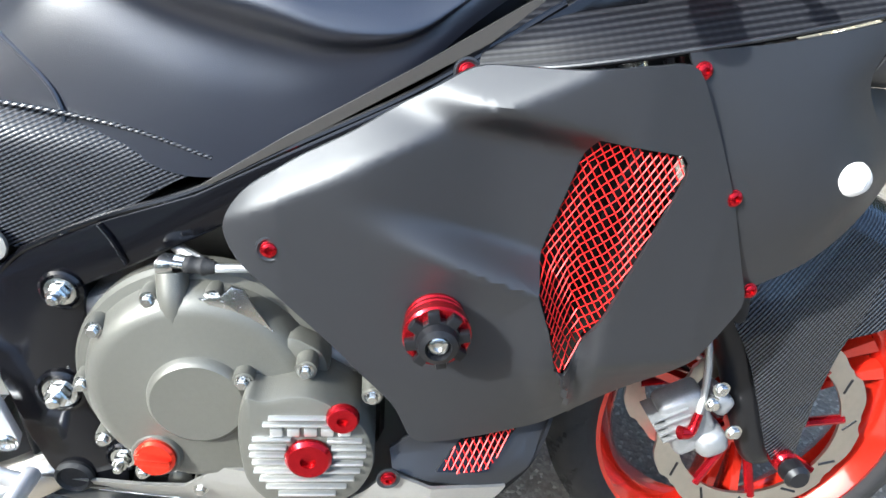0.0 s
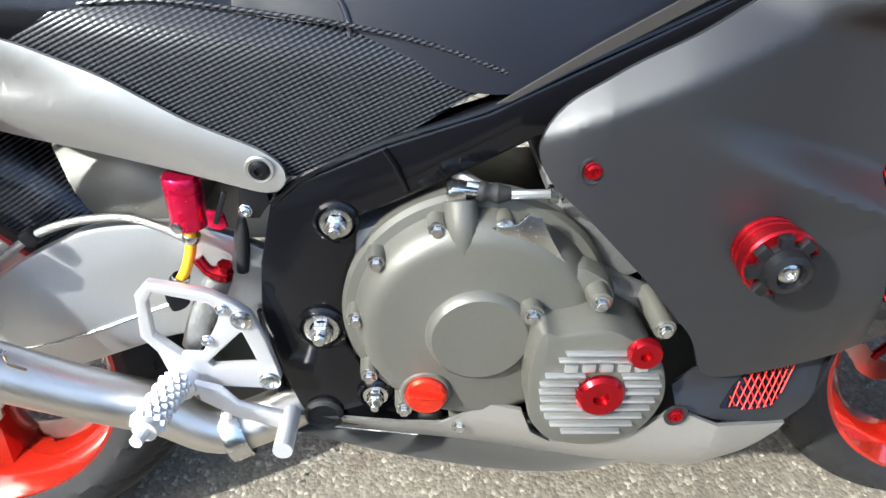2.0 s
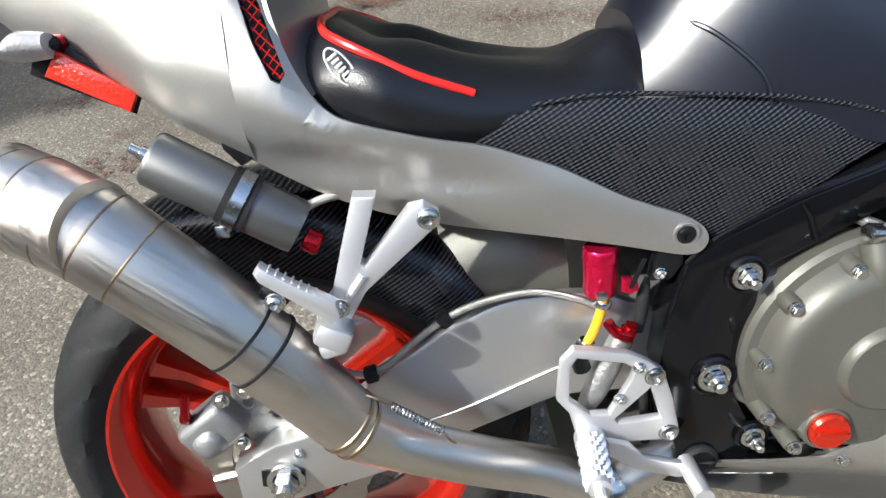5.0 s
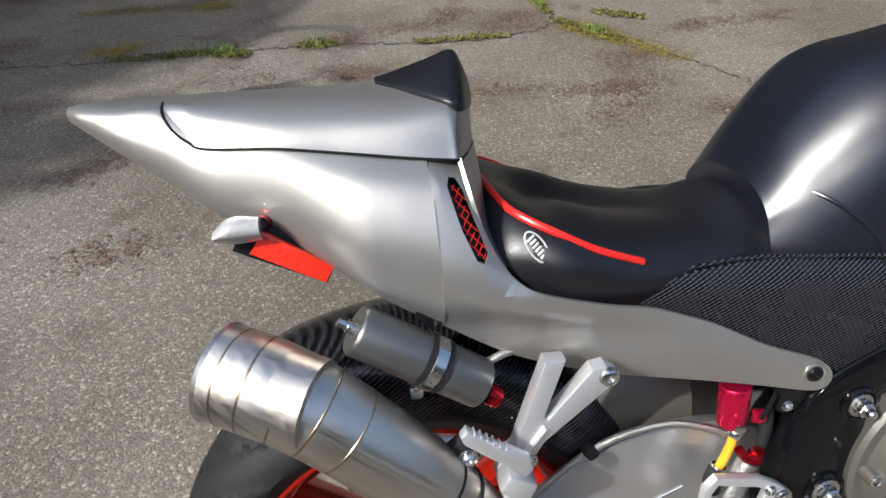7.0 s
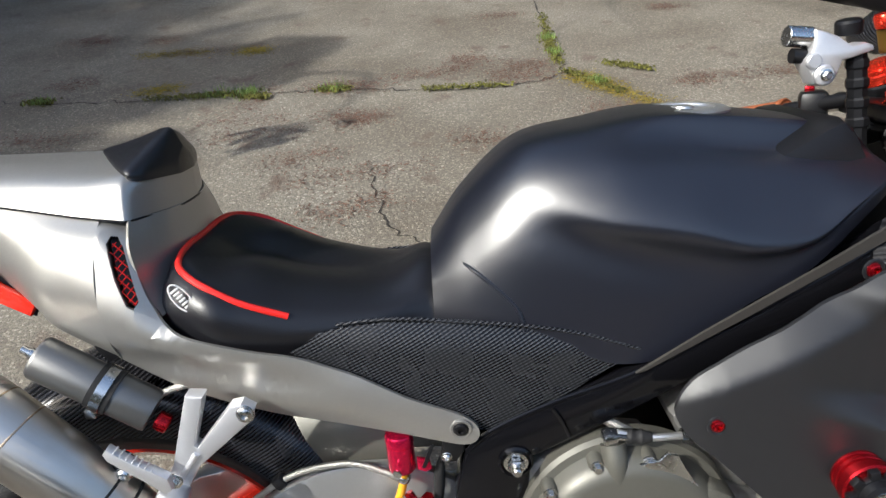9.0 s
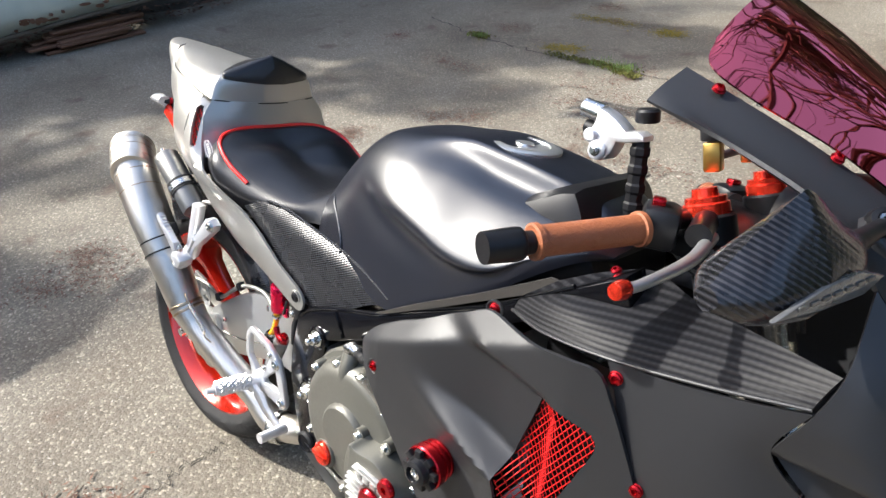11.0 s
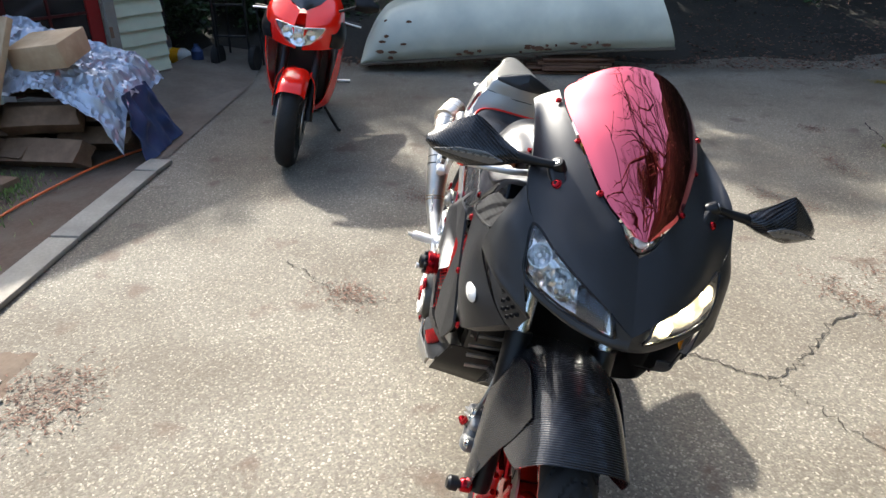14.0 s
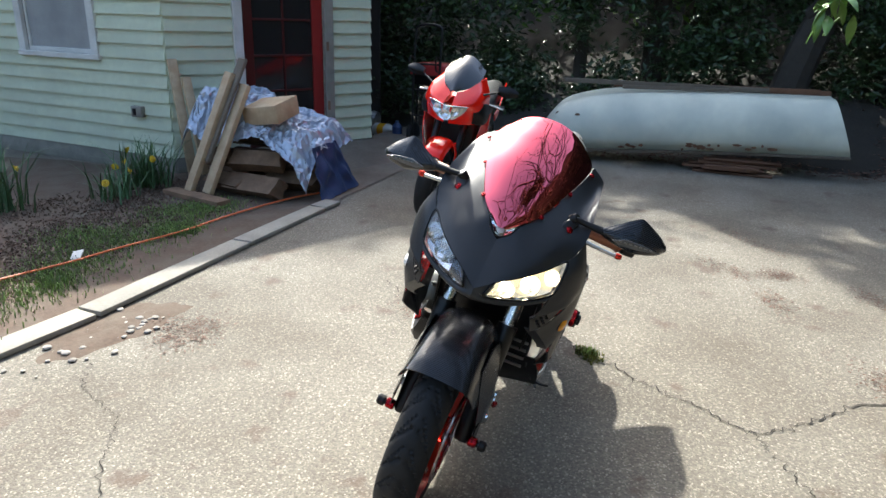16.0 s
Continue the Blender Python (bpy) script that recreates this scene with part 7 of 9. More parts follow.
part("front_fender", sheet([fender_row(*k) for k in ((165, 0.330, 0.04), (145, 0.345, 0.10), (122, 0.362, 0.16), (100, 0.366, 0.19), (82, 0.360, 0.19), (66, 0.350, 0.15), (56, 0.342, 0.09))], 44, 40, 0.003), M_CARBON2, bike, "carbon weave front fender")
for s in (-1, 1):
    part("fender_wing", sheet([[(0.560, s * 0.108, 0.545), (0.578, s * 0.128, 0.500), (0.612, s * 0.135, 0.440), (0.662, s * 0.138, 0.318)], [(0.600, s * 0.105, 0.600), (0.630, s * 0.128, 0.520), (0.655, s * 0.135, 0.440), (0.684, s * 0.140, 0.292)], [(0.68, s * 0.100, 0.625), (0.695, s * 0.118, 0.530), (0.694, s * 0.128, 0.430), (0.706, s * 0.136, 0.304)], [(0.78, s * 0.098, 0.590), (0.765, s * 0.108, 0.520), (0.735, s * 0.118, 0.450), (0.712, s * 0.130, 0.360)]], 20, 24, 0.003), M_CARBON2, bike, "carbon weave fender wing")

# ---- engine ----
part("crankcase", block((0.34, 0.28, 0.20), (-0.02, 0, 0.40), 0.02), M_SATIN, bike)
part("airbox", block((0.30, 0.22, 0.16), (0.14, 0, 0.80), 0.03, (0, -28, 0)), M_PLASTIC, bike)
part("radiator", block((0.05, 0.34, 0.34), (0.37, 0, 0.58), 0.008, (0, 18, 0)), M_SATIN, bike)
for k in range(14):
    part("radiator_fin", block((0.004, 0.33, 0.010), (0.345 - 0.0078 * (k - 7), 0, 0.585 + 0.024 * (k - 7)), 0, (0, 18, 0)), M_CAST, bike, smooth=False)
part("cylinder_block", block((0.14, 0.34, 0.15), (0.11, 0, 0.555), 0.012, (0, -25, 0)), M_CAST, bike, "cast aluminium cylinder block")
part("cylinder_head", block((0.15, 0.36, 0.09), (0.165, 0, 0.655), 0.014, (0, -25, 0)), M_CAST, bike)
part("gearbox_case", block((0.12, 0.26, 0.16), (-0.19, 0, 0.40), 0.02), M_CAST, bike, "pale cast gearbox case")
part("crankcase_rear", slab([(-0.165, 0.535), (-0.08, 0.560), (-0.005, 0.548), (0.03, 0.50), (-0.1, 0.33), (-0.17, 0.38), (-0.182, 0.46)], -0.172, -0.10, 0.010), M_CAST, bike, "pale cast crankcase half")

# clutch cover with its rim, shoulder and bosses
CL = (-0.040, 0.449)
cc = part("clutch_cover", turned([(0.134, 0), (0.135, 0.020), (0.131, 0.026), (0.122, 0.028), (0.118, 0.040), (0.113, 0.050), (0.104, 0.056), (0.096, 0.058), (0.055, 0.059), (0.052, 0.060), (0.0495, 0.067), (0.046, 0.0695), (0, 0.0695)], 80, (CL[0], -0.163, CL[1]), (0, -1, 0)), M_ENGINE, bike, "olive grey painted clutch cover")
CLB = [(-0.081, 0.557), (-0.137, 0.522), (-0.159, 0.457), (-0.149, 0.385), (-0.114, 0.338), (-0.055, 0.312), (-0.020, 0.560), (0.034, 0.523)]
for x, z in CLB:
    part("bolt_boss", turned([(0.0115, 0), (0.0100, 0.040), (0.0085, 0.045), (0, 0.045)], 18, (x, -0.163, z), (0, -1, 0)), M_ENGINE, cc)
    hexbolt("cover_bolt", (x, -0.208, z), (0, -1, 0), 0.0058, M_CHROME, cc)
part("filler_boss", tube([(-0.060, -0.195, 0.580), (-0.058, -0.206, 0.553), (-0.056, -0.208, 0.520)], [0.0155, 0.015, 0.012], 16, 10), M_ENGINE, cc)
part("release_arm", join(block((0.050, 0.020, 0.007), (-0.045, -0.196, 0.592), 0.003, (0, 8, 0)), block((0.018, 0.022, 0.014), (-0.064, -0.196, 0.590), 0.004)), M_CHROME, cc, "zinc clutch release arm")
part("oil_filler_neck", turned([(0.028, 0), (0.027, 0.044), (0.0245, 0.048), (0.022, 0.048), (0.022, 0.040)], 28, (-0.089, -0.178, 0.371), (-0.05, -1, 0.08)), M_ENGINE, cc)
oil = part("oil_cap", turned([(0.0215, 0), (0.0215, 0.006), (0.019, 0.009), (0, 0.009)], 28, (-0.091, -0.2235, 0.375), (-0.05, -1, 0.08)), M_ORED, cc, "bright orange-red oil filler cap")
part("cap_ridge", block((0.036, 0.008, 0.009), (-0.0915, -0.2345, 0.3755), 0.0025, (0, 8, 0)), M_ORED, oil)
part("starter_boss", slab(rounded([(0.022, 0.500), (0.052, 0.524), (0.088, 0.502), (0.094, 0.472), (0.058, 0.460)], 0.014, 5), -0.216, -0.17, 0.010), M_ENGINE, bike, "olive grey starter gear cover")
part("cover_shoulder", slab([(-0.03, 0.355), (0.05, 0.345), (0.10, 0.36), (0.13, 0.42), (0.12, 0.46), (0.03, 0.50), (-0.02, 0.47)], -0.19, -0.15, 0.010), M_ENGINE, bike)

# generator cover with ribs; the maker's lettering is left as plain bars
GEN = [(0.009, 0.469), (0.016, 0.481), (0.032, 0.477), (0.071, 0.483), (0.100, 0.469), (0.128, 0.444), (0.139, 0.410), (0.137, 0.385), (0.124, 0.358), (0.103, 0.342), (0.075, 0.335), (0.048, 0.338), (0.026, 0.348), (0.010, 0.372), (0.005, 0.400), (0.004, 0.436)]
gen = part("generator_cover", slab([tuple(q) for q in spline(GEN, 64, True)], -0.262, -0.16, 0.012), M_ENGINE, bike, "olive grey generator cover with silver ribs")
for x0, x1, z in ((0.036, 0.100, 0.4585), (0.030, 0.096, 0.4505), (0.019, 0.057, 0.4325), (0.092, 0.127, 0.430), (0.015, 0.052, 0.422), (0.096, 0.131, 0.420), (0.015, 0.050, 0.4125), (0.097, 0.131, 0.4105), (0.017, 0.052, 0.4025), (0.094, 0.128, 0.400), (0.018, 0.125, 0.3905), (0.023, 0.119, 0.380), (0.029, 0.111, 0.3695), (0.041, 0.100, 0.3595)):
    part("rib", block((x1 - x0, 0.008, 0.0030), ((x0 + x1) / 2, -0.2635, z), 0.0012, (0, 0.8, 0)), M_ALU, gen, "bare silver rib")
for k in range(5):
    part("badge_bar", block((0.0125, 0.004, 0.0095), (0.043 + 0.0165 * k, -0.2635, 0.4405), 0.0015), M_ALU, gen, "raised silver badge bar")
for x, z, r in ((0.108, 0.460, 0.0165), (0.0735, 0.409, 0.0235)):
    plug = part("timing_plug", turned([(r, 0), (r, 0.004), (r * 0.86, 0.008), (r * 0.35, 0.008), (r * 0.33, 0.003), (0, 0.003)], 28, (x, -0.264, z), (0, -1, 0)), M_RED, gen, "red anodised timing plug")
for x, z in ((0.070, 0.494), (0.136, 0.462), (0.008, 0.480)):
    part("bolt_boss", turned([(0.012, 0), (0.011, 0.06), (0, 0.06)], 14, (x, -0.175, z), (0, -1, 0)), M_ENGINE, gen)
    hexbolt("cover_bolt", (x, -0.235, z), (0, -1, 0), 0.0058, M_CHROME, gen)
part("cable_bracket", slab([(-0.032, 0.562), (-0.010, 0.566), (0.0, 0.576), (0.012, 0.572), (0.022, 0.552), (0.036, 0.528), (0.030, 0.516), (0.020, 0.524), (0.008, 0.540), (-0.010, 0.549)], -0.216, -0.211, 0.0015), M_CHROME, bike, "zinc-plated cable bracket")
part("clutch_cable", tube([(-0.055, -0.196, 0.596), (-0.030, -0.200, 0.590), (0.0, -0.203, 0.590), (0.06, -0.20, 0.592), (0.10, -0.19, 0.60)], 0.0045, 10, 24), M_ALU, bike, "silver clutch cable end")
part("cable_boot", tube([(-0.045, -0.198, 0.592), (-0.040, -0.199, 0.591), (-0.034, -0.200, 0.5905), (-0.028, -0.200, 0.590), (-0.022, -0.201, 0.590), (-0.016, -0.201, 0.590)], [0.008, 0.0095, 0.0075, 0.0095, 0.0075, 0.006], 14, 30), M_RUBBER, bike, "ribbed rubber cable boot")
for x in (0.018, 0.030):
    part("cable_nut", turned([(0.0085, 0), (0.0085, 0.008), (0, 0.008)], 6, (x, -0.203, 0.5905), (1, 0, 0)), M_CHROME, bike, smooth=False)
part("coolant_hose", tube([(-0.10, -0.12, 0.61), (-0.06, -0.165, 0.592), (0.0, -0.178, 0.560), (0.045, -0.185, 0.528), (0.060, -0.188, 0.505)], 0.0065, 10, 30), M_BRAID, bike, "braided hose")
part("hose_end", tube([(0.056, -0.187, 0.512), (0.062, -0.188, 0.490), (0.066, -0.186, 0.478)], 0.008, 10, 8), M_RUBBER, bike)
part("water_pipe", tube([(0.05, -0.165, 0.50), (0.10, -0.17, 0.47), (0.16, -0.165, 0.44), (0.20, -0.15, 0.42)], 0.016, 14, 14), M_CAST, bike)
part("lower_brace", tube([(-0.24, -0.12, 0.31), (-0.10, -0.15, 0.300), (0.05, -0.15, 0.30)], 0.022, 12, 10), M_GLOSS, bike)
part("lever_tab", slab([(-0.095, 0.318), (-0.080, 0.322), (-0.070, 0.300), (-0.085, 0.292), (-0.100, 0.300)], -0.185, -0.178, 0.002), M_CHROME, bike)

# ---- exhaust ----
EX = [(-0.200, -0.130, 0.300), (-0.314, -0.165, 0.269), (-0.386, -0.172, 0.307), (-0.453, -0.184, 0.343), (-0.514, -0.195, 0.380), (-0.556, -0.203, 0.408), (-0.577, -0.207, 0.427), (-0.597, -0.210, 0.452), (-0.627, -0.214, 0.503), (-0.662, -0.217, 0.556), (-0.700, -0.219, 0.606), (-0.740, -0.217, 0.651), (-0.780, -0.211, 0.688), (-0.818, -0.199, 0.709), (-0.857, -0.180, 0.720)]
RAD = [0.0280, 0.0285, 0.0285, 0.0285, 0.0290, 0.0300, 0.0330, 0.0355, 0.0385, 0.0410, 0.0430, 0.0440, 0.0455, 0.0470, 0.0470]
ex = part("exhaust_pipe", tube(EX, RAD, 36, 100, False), M_STEEL, bike, "brushed stainless exhaust pipe with weld seams")
ex.data.flip_normals()
path = spline(EX, 201)
girth = spline([[r] for r in RAD], 201)[:, 0]
def on_pipe(f):
    i = int(f * 200)
    return Vector(path[i]), Vector(path[min(200, i + 1)] - path[max(0, i - 1)]).normalized()
for f in (0.80, 0.845, 0.89, 0.935, 0.972):
    p, d = on_pipe(f)
    r = float(girth[int(f * 200)])
    part("weld_seam", turned([(r - 0.0004, -0.0016), (r + 0.0004, -0.0006), (r + 0.0004, 0.0006), (r - 0.0004, 0.0016)], 48, p, d), M_WELD, ex, "straw-coloured weld seam")
for f in (0.462, 0.492):
    p, d = on_pipe(f)
    r = float(girth[int(f * 200)]) + 0.0016
    part("slip_joint", turned([(r - 0.002, -0.0035), (r, -0.002), (r, 0.002), (r - 0.002, 0.0035)], 40, p, d), M_WELD, ex, "heat-tinted slip joint")
p, d = on_pipe(1.0)
part("tip_rim", turned([(0.047, -0.004), (0.0485, 0), (0.046, 0.002), (0.044, -0.002), (0.043, -0.10), (0, -0.10)], 40, p, d), M_STEEL, ex)
p, d = on_pipe(0.650)
for o in (-0.014, 0.014):
    part("clamp_band", turned([(0.0405, -0.0020), (0.0424, -0.0016), (0.0424, 0.0016), (0.0405, 0.0020)], 40, p + d * o, d), M_RUBBER, ex, "black clamp band")
part("clamp_lug", block((0.030, 0.020, 0.030), (-0.640, -0.205, 0.602), 0.006, (0, -40, 0)), M_RUBBER, ex)
bolt("clamp_bolt", (-0.636, -0.216, 0.600), (0, -1, 0), 0.009, M_CHROME, ex, 0.007)
p, d = on_pipe(0.05)
part("pipe_clamp", turned([(0.034, -0.012), (0.035, -0.010), (0.035, 0.010), (0.034, 0.012)], 32, p + d * 0.03, d), M_CHROME, ex)
A, B = Vector((-0.545, -0.2255, 0.472)), Vector((-0.497, -0.2205, 0.428))
ax = (B - A).normalized()
u_, v_ = ax.orthogonal().normalized(), ax.cross(ax.orthogonal().normalized())
coil = [A + (B - A) * t + 0.0042 * (math.cos(16 * 2 * math.pi * t) * u_ + math.sin(16 * 2 * math.pi * t) * v_) for t in np.linspace(0, 1, 200)]
part("spring", tube(coil, 0.0010, 6, 400), M_CHROME, ex, "coiled exhaust spring")
for a, b in (((-0.568, -0.222, 0.487), (-0.545, -0.2255, 0.472)), ((-0.497, -0.2205, 0.428), (-0.486, -0.214, 0.404))):
    part("spring_hook", tube([a, ((a[0] + b[0]) / 2, a[1] - 0.004, (a[2] + b[2]) / 2 + 0.004), b], 0.0016, 8, 8), M_WELD, ex)

# ---- reservoir canister of the rear shock ----
CAN0, CAN1 = Vector((-0.7295, -0.165, 0.736)), Vector((-0.610, -0.165, 0.650))
cd = (CAN1 - CAN0).normalized()
can = part("shock_canister", turned([(0, 0), (0.024, 0), (0.0255, 0.002), (0.0265, 0.004), (0.0265, (CAN1 - CAN0).length - 0.004), (0.0255, (CAN1 - CAN0).length), (0, (CAN1 - CAN0).length)], 40, CAN0, cd), M_GREYTUBE, bike, "grey anodised shock canister with clamp")
part("canister_strap", turned([(0.0268, -0.013), (0.0285, -0.013), (0.0285, 0.013), (0.0268, 0.013)], 40, CAN0 + cd * 0.086, cd), M_RUBBER, can)
part("canister_clamp", turned([(0.0287, -0.0065), (0.0298, -0.006), (0.0298, 0.006), (0.0287, 0.0065)], 40, CAN0 + cd * 0.086, cd), M_CHROME, can, "shiny hose clamp")
part("clamp_screw", block((0.014, 0.012, 0.014), CAN0 + cd * 0.086 + Vector((-0.018, -0.012, -0.024)), 0.003), M_CHROME, can)
part("valve", turned([(0.007, 0), (0.007, -0.008), (0.005, -0.009), (0.005, -0.018), (0, -0.018)], 16, CAN0, cd), M_CHROME, can)
part("adjuster_knob", turned([(0.011, 0), (0.012, 0.003), (0.012, 0.014), (0.010, 0.016), (0, 0.016)], 20, CAN1 + Vector((0.004, -0.006, -0.008)), cd), M_RED, can, "red adjuster knob")
part("canister_hose", tube([(-0.604, -0.155, 0.666), (-0.58, -0.150, 0.672), (-0.54, -0.14, 0.672), (-0.48, -0.12, 0.672), (-0.42, -0.09, 0.66)], 0.0045, 10, 24), M_BRAID, bike, "braided steel hose")
part("canister_bracket", slab([(-0.672, 0.775), (-0.640, 0.765), (-0.638, 0.720), (-0.655, 0.712), (-0.668, 0.730)], -0.150, -0.140, 0.002), M_PLASTIC, bike)

# ---- swingarm ----
ARM = [(-0.20, 0.44), (-0.25, 0.49), (-0.29, 0.512), (-0.33, 0.524), (-0.40, 0.524), (-0.435, 0.518), (-0.50, 0.485), (-0.582, 0.430), (-0.62, 0.405), (-0.64, 0.350), (-0.60, 0.300), (-0.493, 0.335), (-0.36, 0.385), (-0.20, 0.38)]
for s in (-1, 1):
    arm = part("swingarm", slab(rounded(ARM, 0.02), 0.119 * s, 0.136 * s, 0.006), M_ALU, bike, "brushed aluminium swingarm")
    part("arm_end", slab([(-0.59, 0.400), (-0.665, 0.372), (-0.70, 0.366), (-0.755, 0.335), (-0.757, 0.275), (-0.72, 0.268), (-0.66, 0.285), (-0.56, 0.310)], 0.104 * s, 0.146 * s, 0.004), M_ALU, arm, "flat machined axle end")
    part("arm_seam", tube([(-0.63, s * 0.136, 0.355), (-0.50, s * 0.1365, 0.375), (-0.36, s * 0.1365, 0.428)], 0.0016, 6, 12), M_CHROME, arm)
    part("axle_block", block((0.052, 0.006, 0.026), (-0.698, s * 0.148, 0.318), 0.002, (0, 8, 0)), M_SATIN, arm)
    hexbolt("axle_nut", (-0.695, s * 0.149, 0.316), (0, s, 0), 0.016, M_CHROME, arm, 0.018)
    part("axle_stub", turned([(0.010, 0), (0.010, 0.030), (0, 0.030)], 18, (-0.695, s * 0.150, 0.316), (0, s, 0)), M_CHROME, arm)
    bolt("arm_screw", (-0.560, s * 0.138, 0.398), (0, s, 0), 0.006, M_CHROME, arm)
    bolt("arm_screw", (-0.672, s * 0.147, 0.352), (0, s, 0), 0.006, M_CHROME, arm)
    part("chain_adjuster", tube([(-0.755, s * 0.125, 0.31), (-0.790, s * 0.125, 0.305)], 0.006, 10, 4), M_CHROME, arm)
part("arm_brace", hull([(-0.48, [(0, 0.60), (0.05, 0.59), (0.09, 0.54), (0.09, 0.50)]), (-0.40, [(0, 0.625), (0.06, 0.61), (0.10, 0.56), (0.11, 0.50)]), (-0.34, [(0, 0.60), (0.05, 0.59), (0.10, 0.55), (0.11, 0.50)])], 14, 12), M_ENGINE, bike, "grey painted swingarm brace")
part("hugger", sheet([[(REAR[0] + 0.345 * math.cos(radians(a)) * f, y, REAR[2] + 0.345 * math.sin(radians(a)) * f) for y, f in ((-0.098, 0.76), (-0.097, 0.90), (-0.074, 0.985), (0, 1.015), (0.074, 0.985), (0.097, 0.90), (0.098, 0.76))] for a in (18, 42, 68, 90, 108, 118)], 30, 24, 0.003), M_CARBON3, bike, "glossy carbon weave rear hugger")
part("brake_hose", tube([(-0.70, -0.15, 0.44), (-0.66, -0.145, 0.462), (-0.614, -0.142, 0.462), (-0.580, -0.142, 0.452), (-0.553, -0.142, 0.461), (-0.513, -0.142, 0.493), (-0.476, -0.142, 0.517), (-0.435, -0.142, 0.531), (-0.385, -0.145, 0.537), (-0.345, -0.155, 0.530), (-0.322, -0.160, 0.520)], 0.0045, 10, 60), M_BRAID, bike, "braided steel brake hose")
for x, z, a in ((-0.483, 0.514, 35), (-0.572, 0.452, 10)):
    part("hose_clip", block((0.016, 0.016, 0.018), (x, -0.142, z), 0.004, (0, -a, 0)), M_RUBBER, bike)
# rear caliper
rc = part("rear_caliper", join(block((0.075, 0.045, 0.055), (-0.772, -0.118, 0.385), 0.012, (0, -35, 0), 3), block((0.045, 0.05, 0.040), (-0.775, -0.125, 0.375), 0.018, (0, -35, 0), 4)), M_CALIPER, bike, "light grey cast rear brake caliper")
part("caliper_bracket", slab([(-0.745, 0.440), (-0.700, 0.432), (-0.675, 0.395), (-0.690, 0.340), (-0.735, 0.335), (-0.752, 0.385)], -0.110, -0.100, 0.003, holes=[oval(-0.705, 0.412, 0.010, 0.010, 14), oval(-0.695, 0.385, 0.010, 0.010, 14), oval(-0.73, 0.405, 0.007, 0.007, 12)]), M_CAST, rc)
for x, z in ((-0.752, 0.428), (-0.722, 0.437), (-0.742, 0.362)):
    hexbolt("caliper_bolt", (x, -0.128, z), (0, -1, 0), 0.007, M_CHROME, rc)
part("bleed_fitting", tube([(-0.800, -0.125, 0.405), (-0.795, -0.135, 0.415), (-0.788, -0.135, 0.445)], [0.008, 0.006, 0.005], 10, 10), M_RED, rc, "red banjo fitting")

# ---- passenger hanger with folded peg ----
hg = part("footpeg_hanger", slab([(-0.551, 0.690), (-0.530, 0.688), (-0.5535, 0.622), (-0.550, 0.619), (-0.503, 0.672), (-0.489, 0.674), (-0.476, 0.664), (-0.482, 0.650), (-0.553, 0.592), (-0.574, 0.560), (-0.590, 0.548), (-0.606, 0.556), (-0.604, 0.572), (-0.586, 0.592), (-0.572, 0.632)], -0.203, -0.183, 0.005), M_SATINALU, bike, "silver passenger footpeg hanger")
part("hanger_web", tube([(-0.552, -0.2035, 0.612), (-0.563, -0.2035, 0.598), (-0.580, -0.2035, 0.575)], 0.004, 8, 10), M_SATINALU, hg)
bolt("hanger_bolt", (-0.486, -0.202, 0.661), (0, -1, 0), 0.010, M_CHROME, hg, 0.006)
part("peg_mount", join(block((0.036, 0.034, 0.026), (-0.588, -0.214, 0.560), 0.007, (0, 30, 0)), block((0.028, 0.022, 0.016), (-0.590, -0.216, 0.546), 0.005, (0, -12, 0))), M_SATINALU, hg)
peg = part("folded_peg", slab([(-0.644, 0.641), (-0.637, 0.649), (-0.628, 0.640), (-0.612, 0.627), (-0.592, 0.614), (-0.577, 0.603), (-0.574, 0.588), (-0.584, 0.580), (-0.602, 0.598), (-0.623, 0.616), (-0.641, 0.632)], -0.236, -0.221, 0.004), M_SATINALU, hg, "folded silver passenger footpeg")
for k in range(8):
    part("peg_rib", block((0.0022, 0.013, 0.003), (-0.630 + 0.0060 * k, -0.2285, 0.6425 - 0.0048 * k), 0.001, (0, 40, 0)), M_SATINALU, peg, smooth=False)
hexbolt("peg_pivot", (-0.577, -0.222, 0.590), (0, -1, 0), 0.007, M_CHROME, hg)

# ---- rider's hanger, peg, lever ----
rs = part("rearset", slab([(-0.369, 0.482), (-0.355, 0.497), (-0.300, 0.485), (-0.277, 0.471), (-0.262, 0.458), (-0.250, 0.420), (-0.241, 0.376), (-0.247, 0.361), (-0.317, 0.367), (-0.333, 0.351), (-0.352, 0.372), (-0.361, 0.413), (-0.374, 0.432)], -0.201, -0.189, 0.003,
    holes=[[(-0.359, 0.474), (-0.352, 0.485), (-0.302, 0.472), (-0.292, 0.462), (-0.296, 0.448), (-0.318, 0.407), (-0.338, 0.408), (-0.361, 0.433)], [(-0.274, 0.437), (-0.262, 0.394), (-0.308, 0.392), (-0.312, 0.399)]]), M_SATINALU, bike, "silver machined rearset footpeg plate")
for x, z, r in ((-0.271, 0.452, 0.010), (-0.253, 0.373, 0.010), (-0.288, 0.466, 0.006), (-0.308, 0.428, 0.006), (-0.331, 0.381, 0.006)):
    bolt("rearset_bolt", (x, -0.201, z), (0, -1, 0), r, M_CHROME, rs, 0.005)
part("peg_collar", turned([(0.017, 0), (0.017, 0.016), (0.012, 0.020), (0, 0.020)], 20, (-0.340, -0.199, 0.378), (-0.1, -1, 0.05)), M_SATINALU, rs)
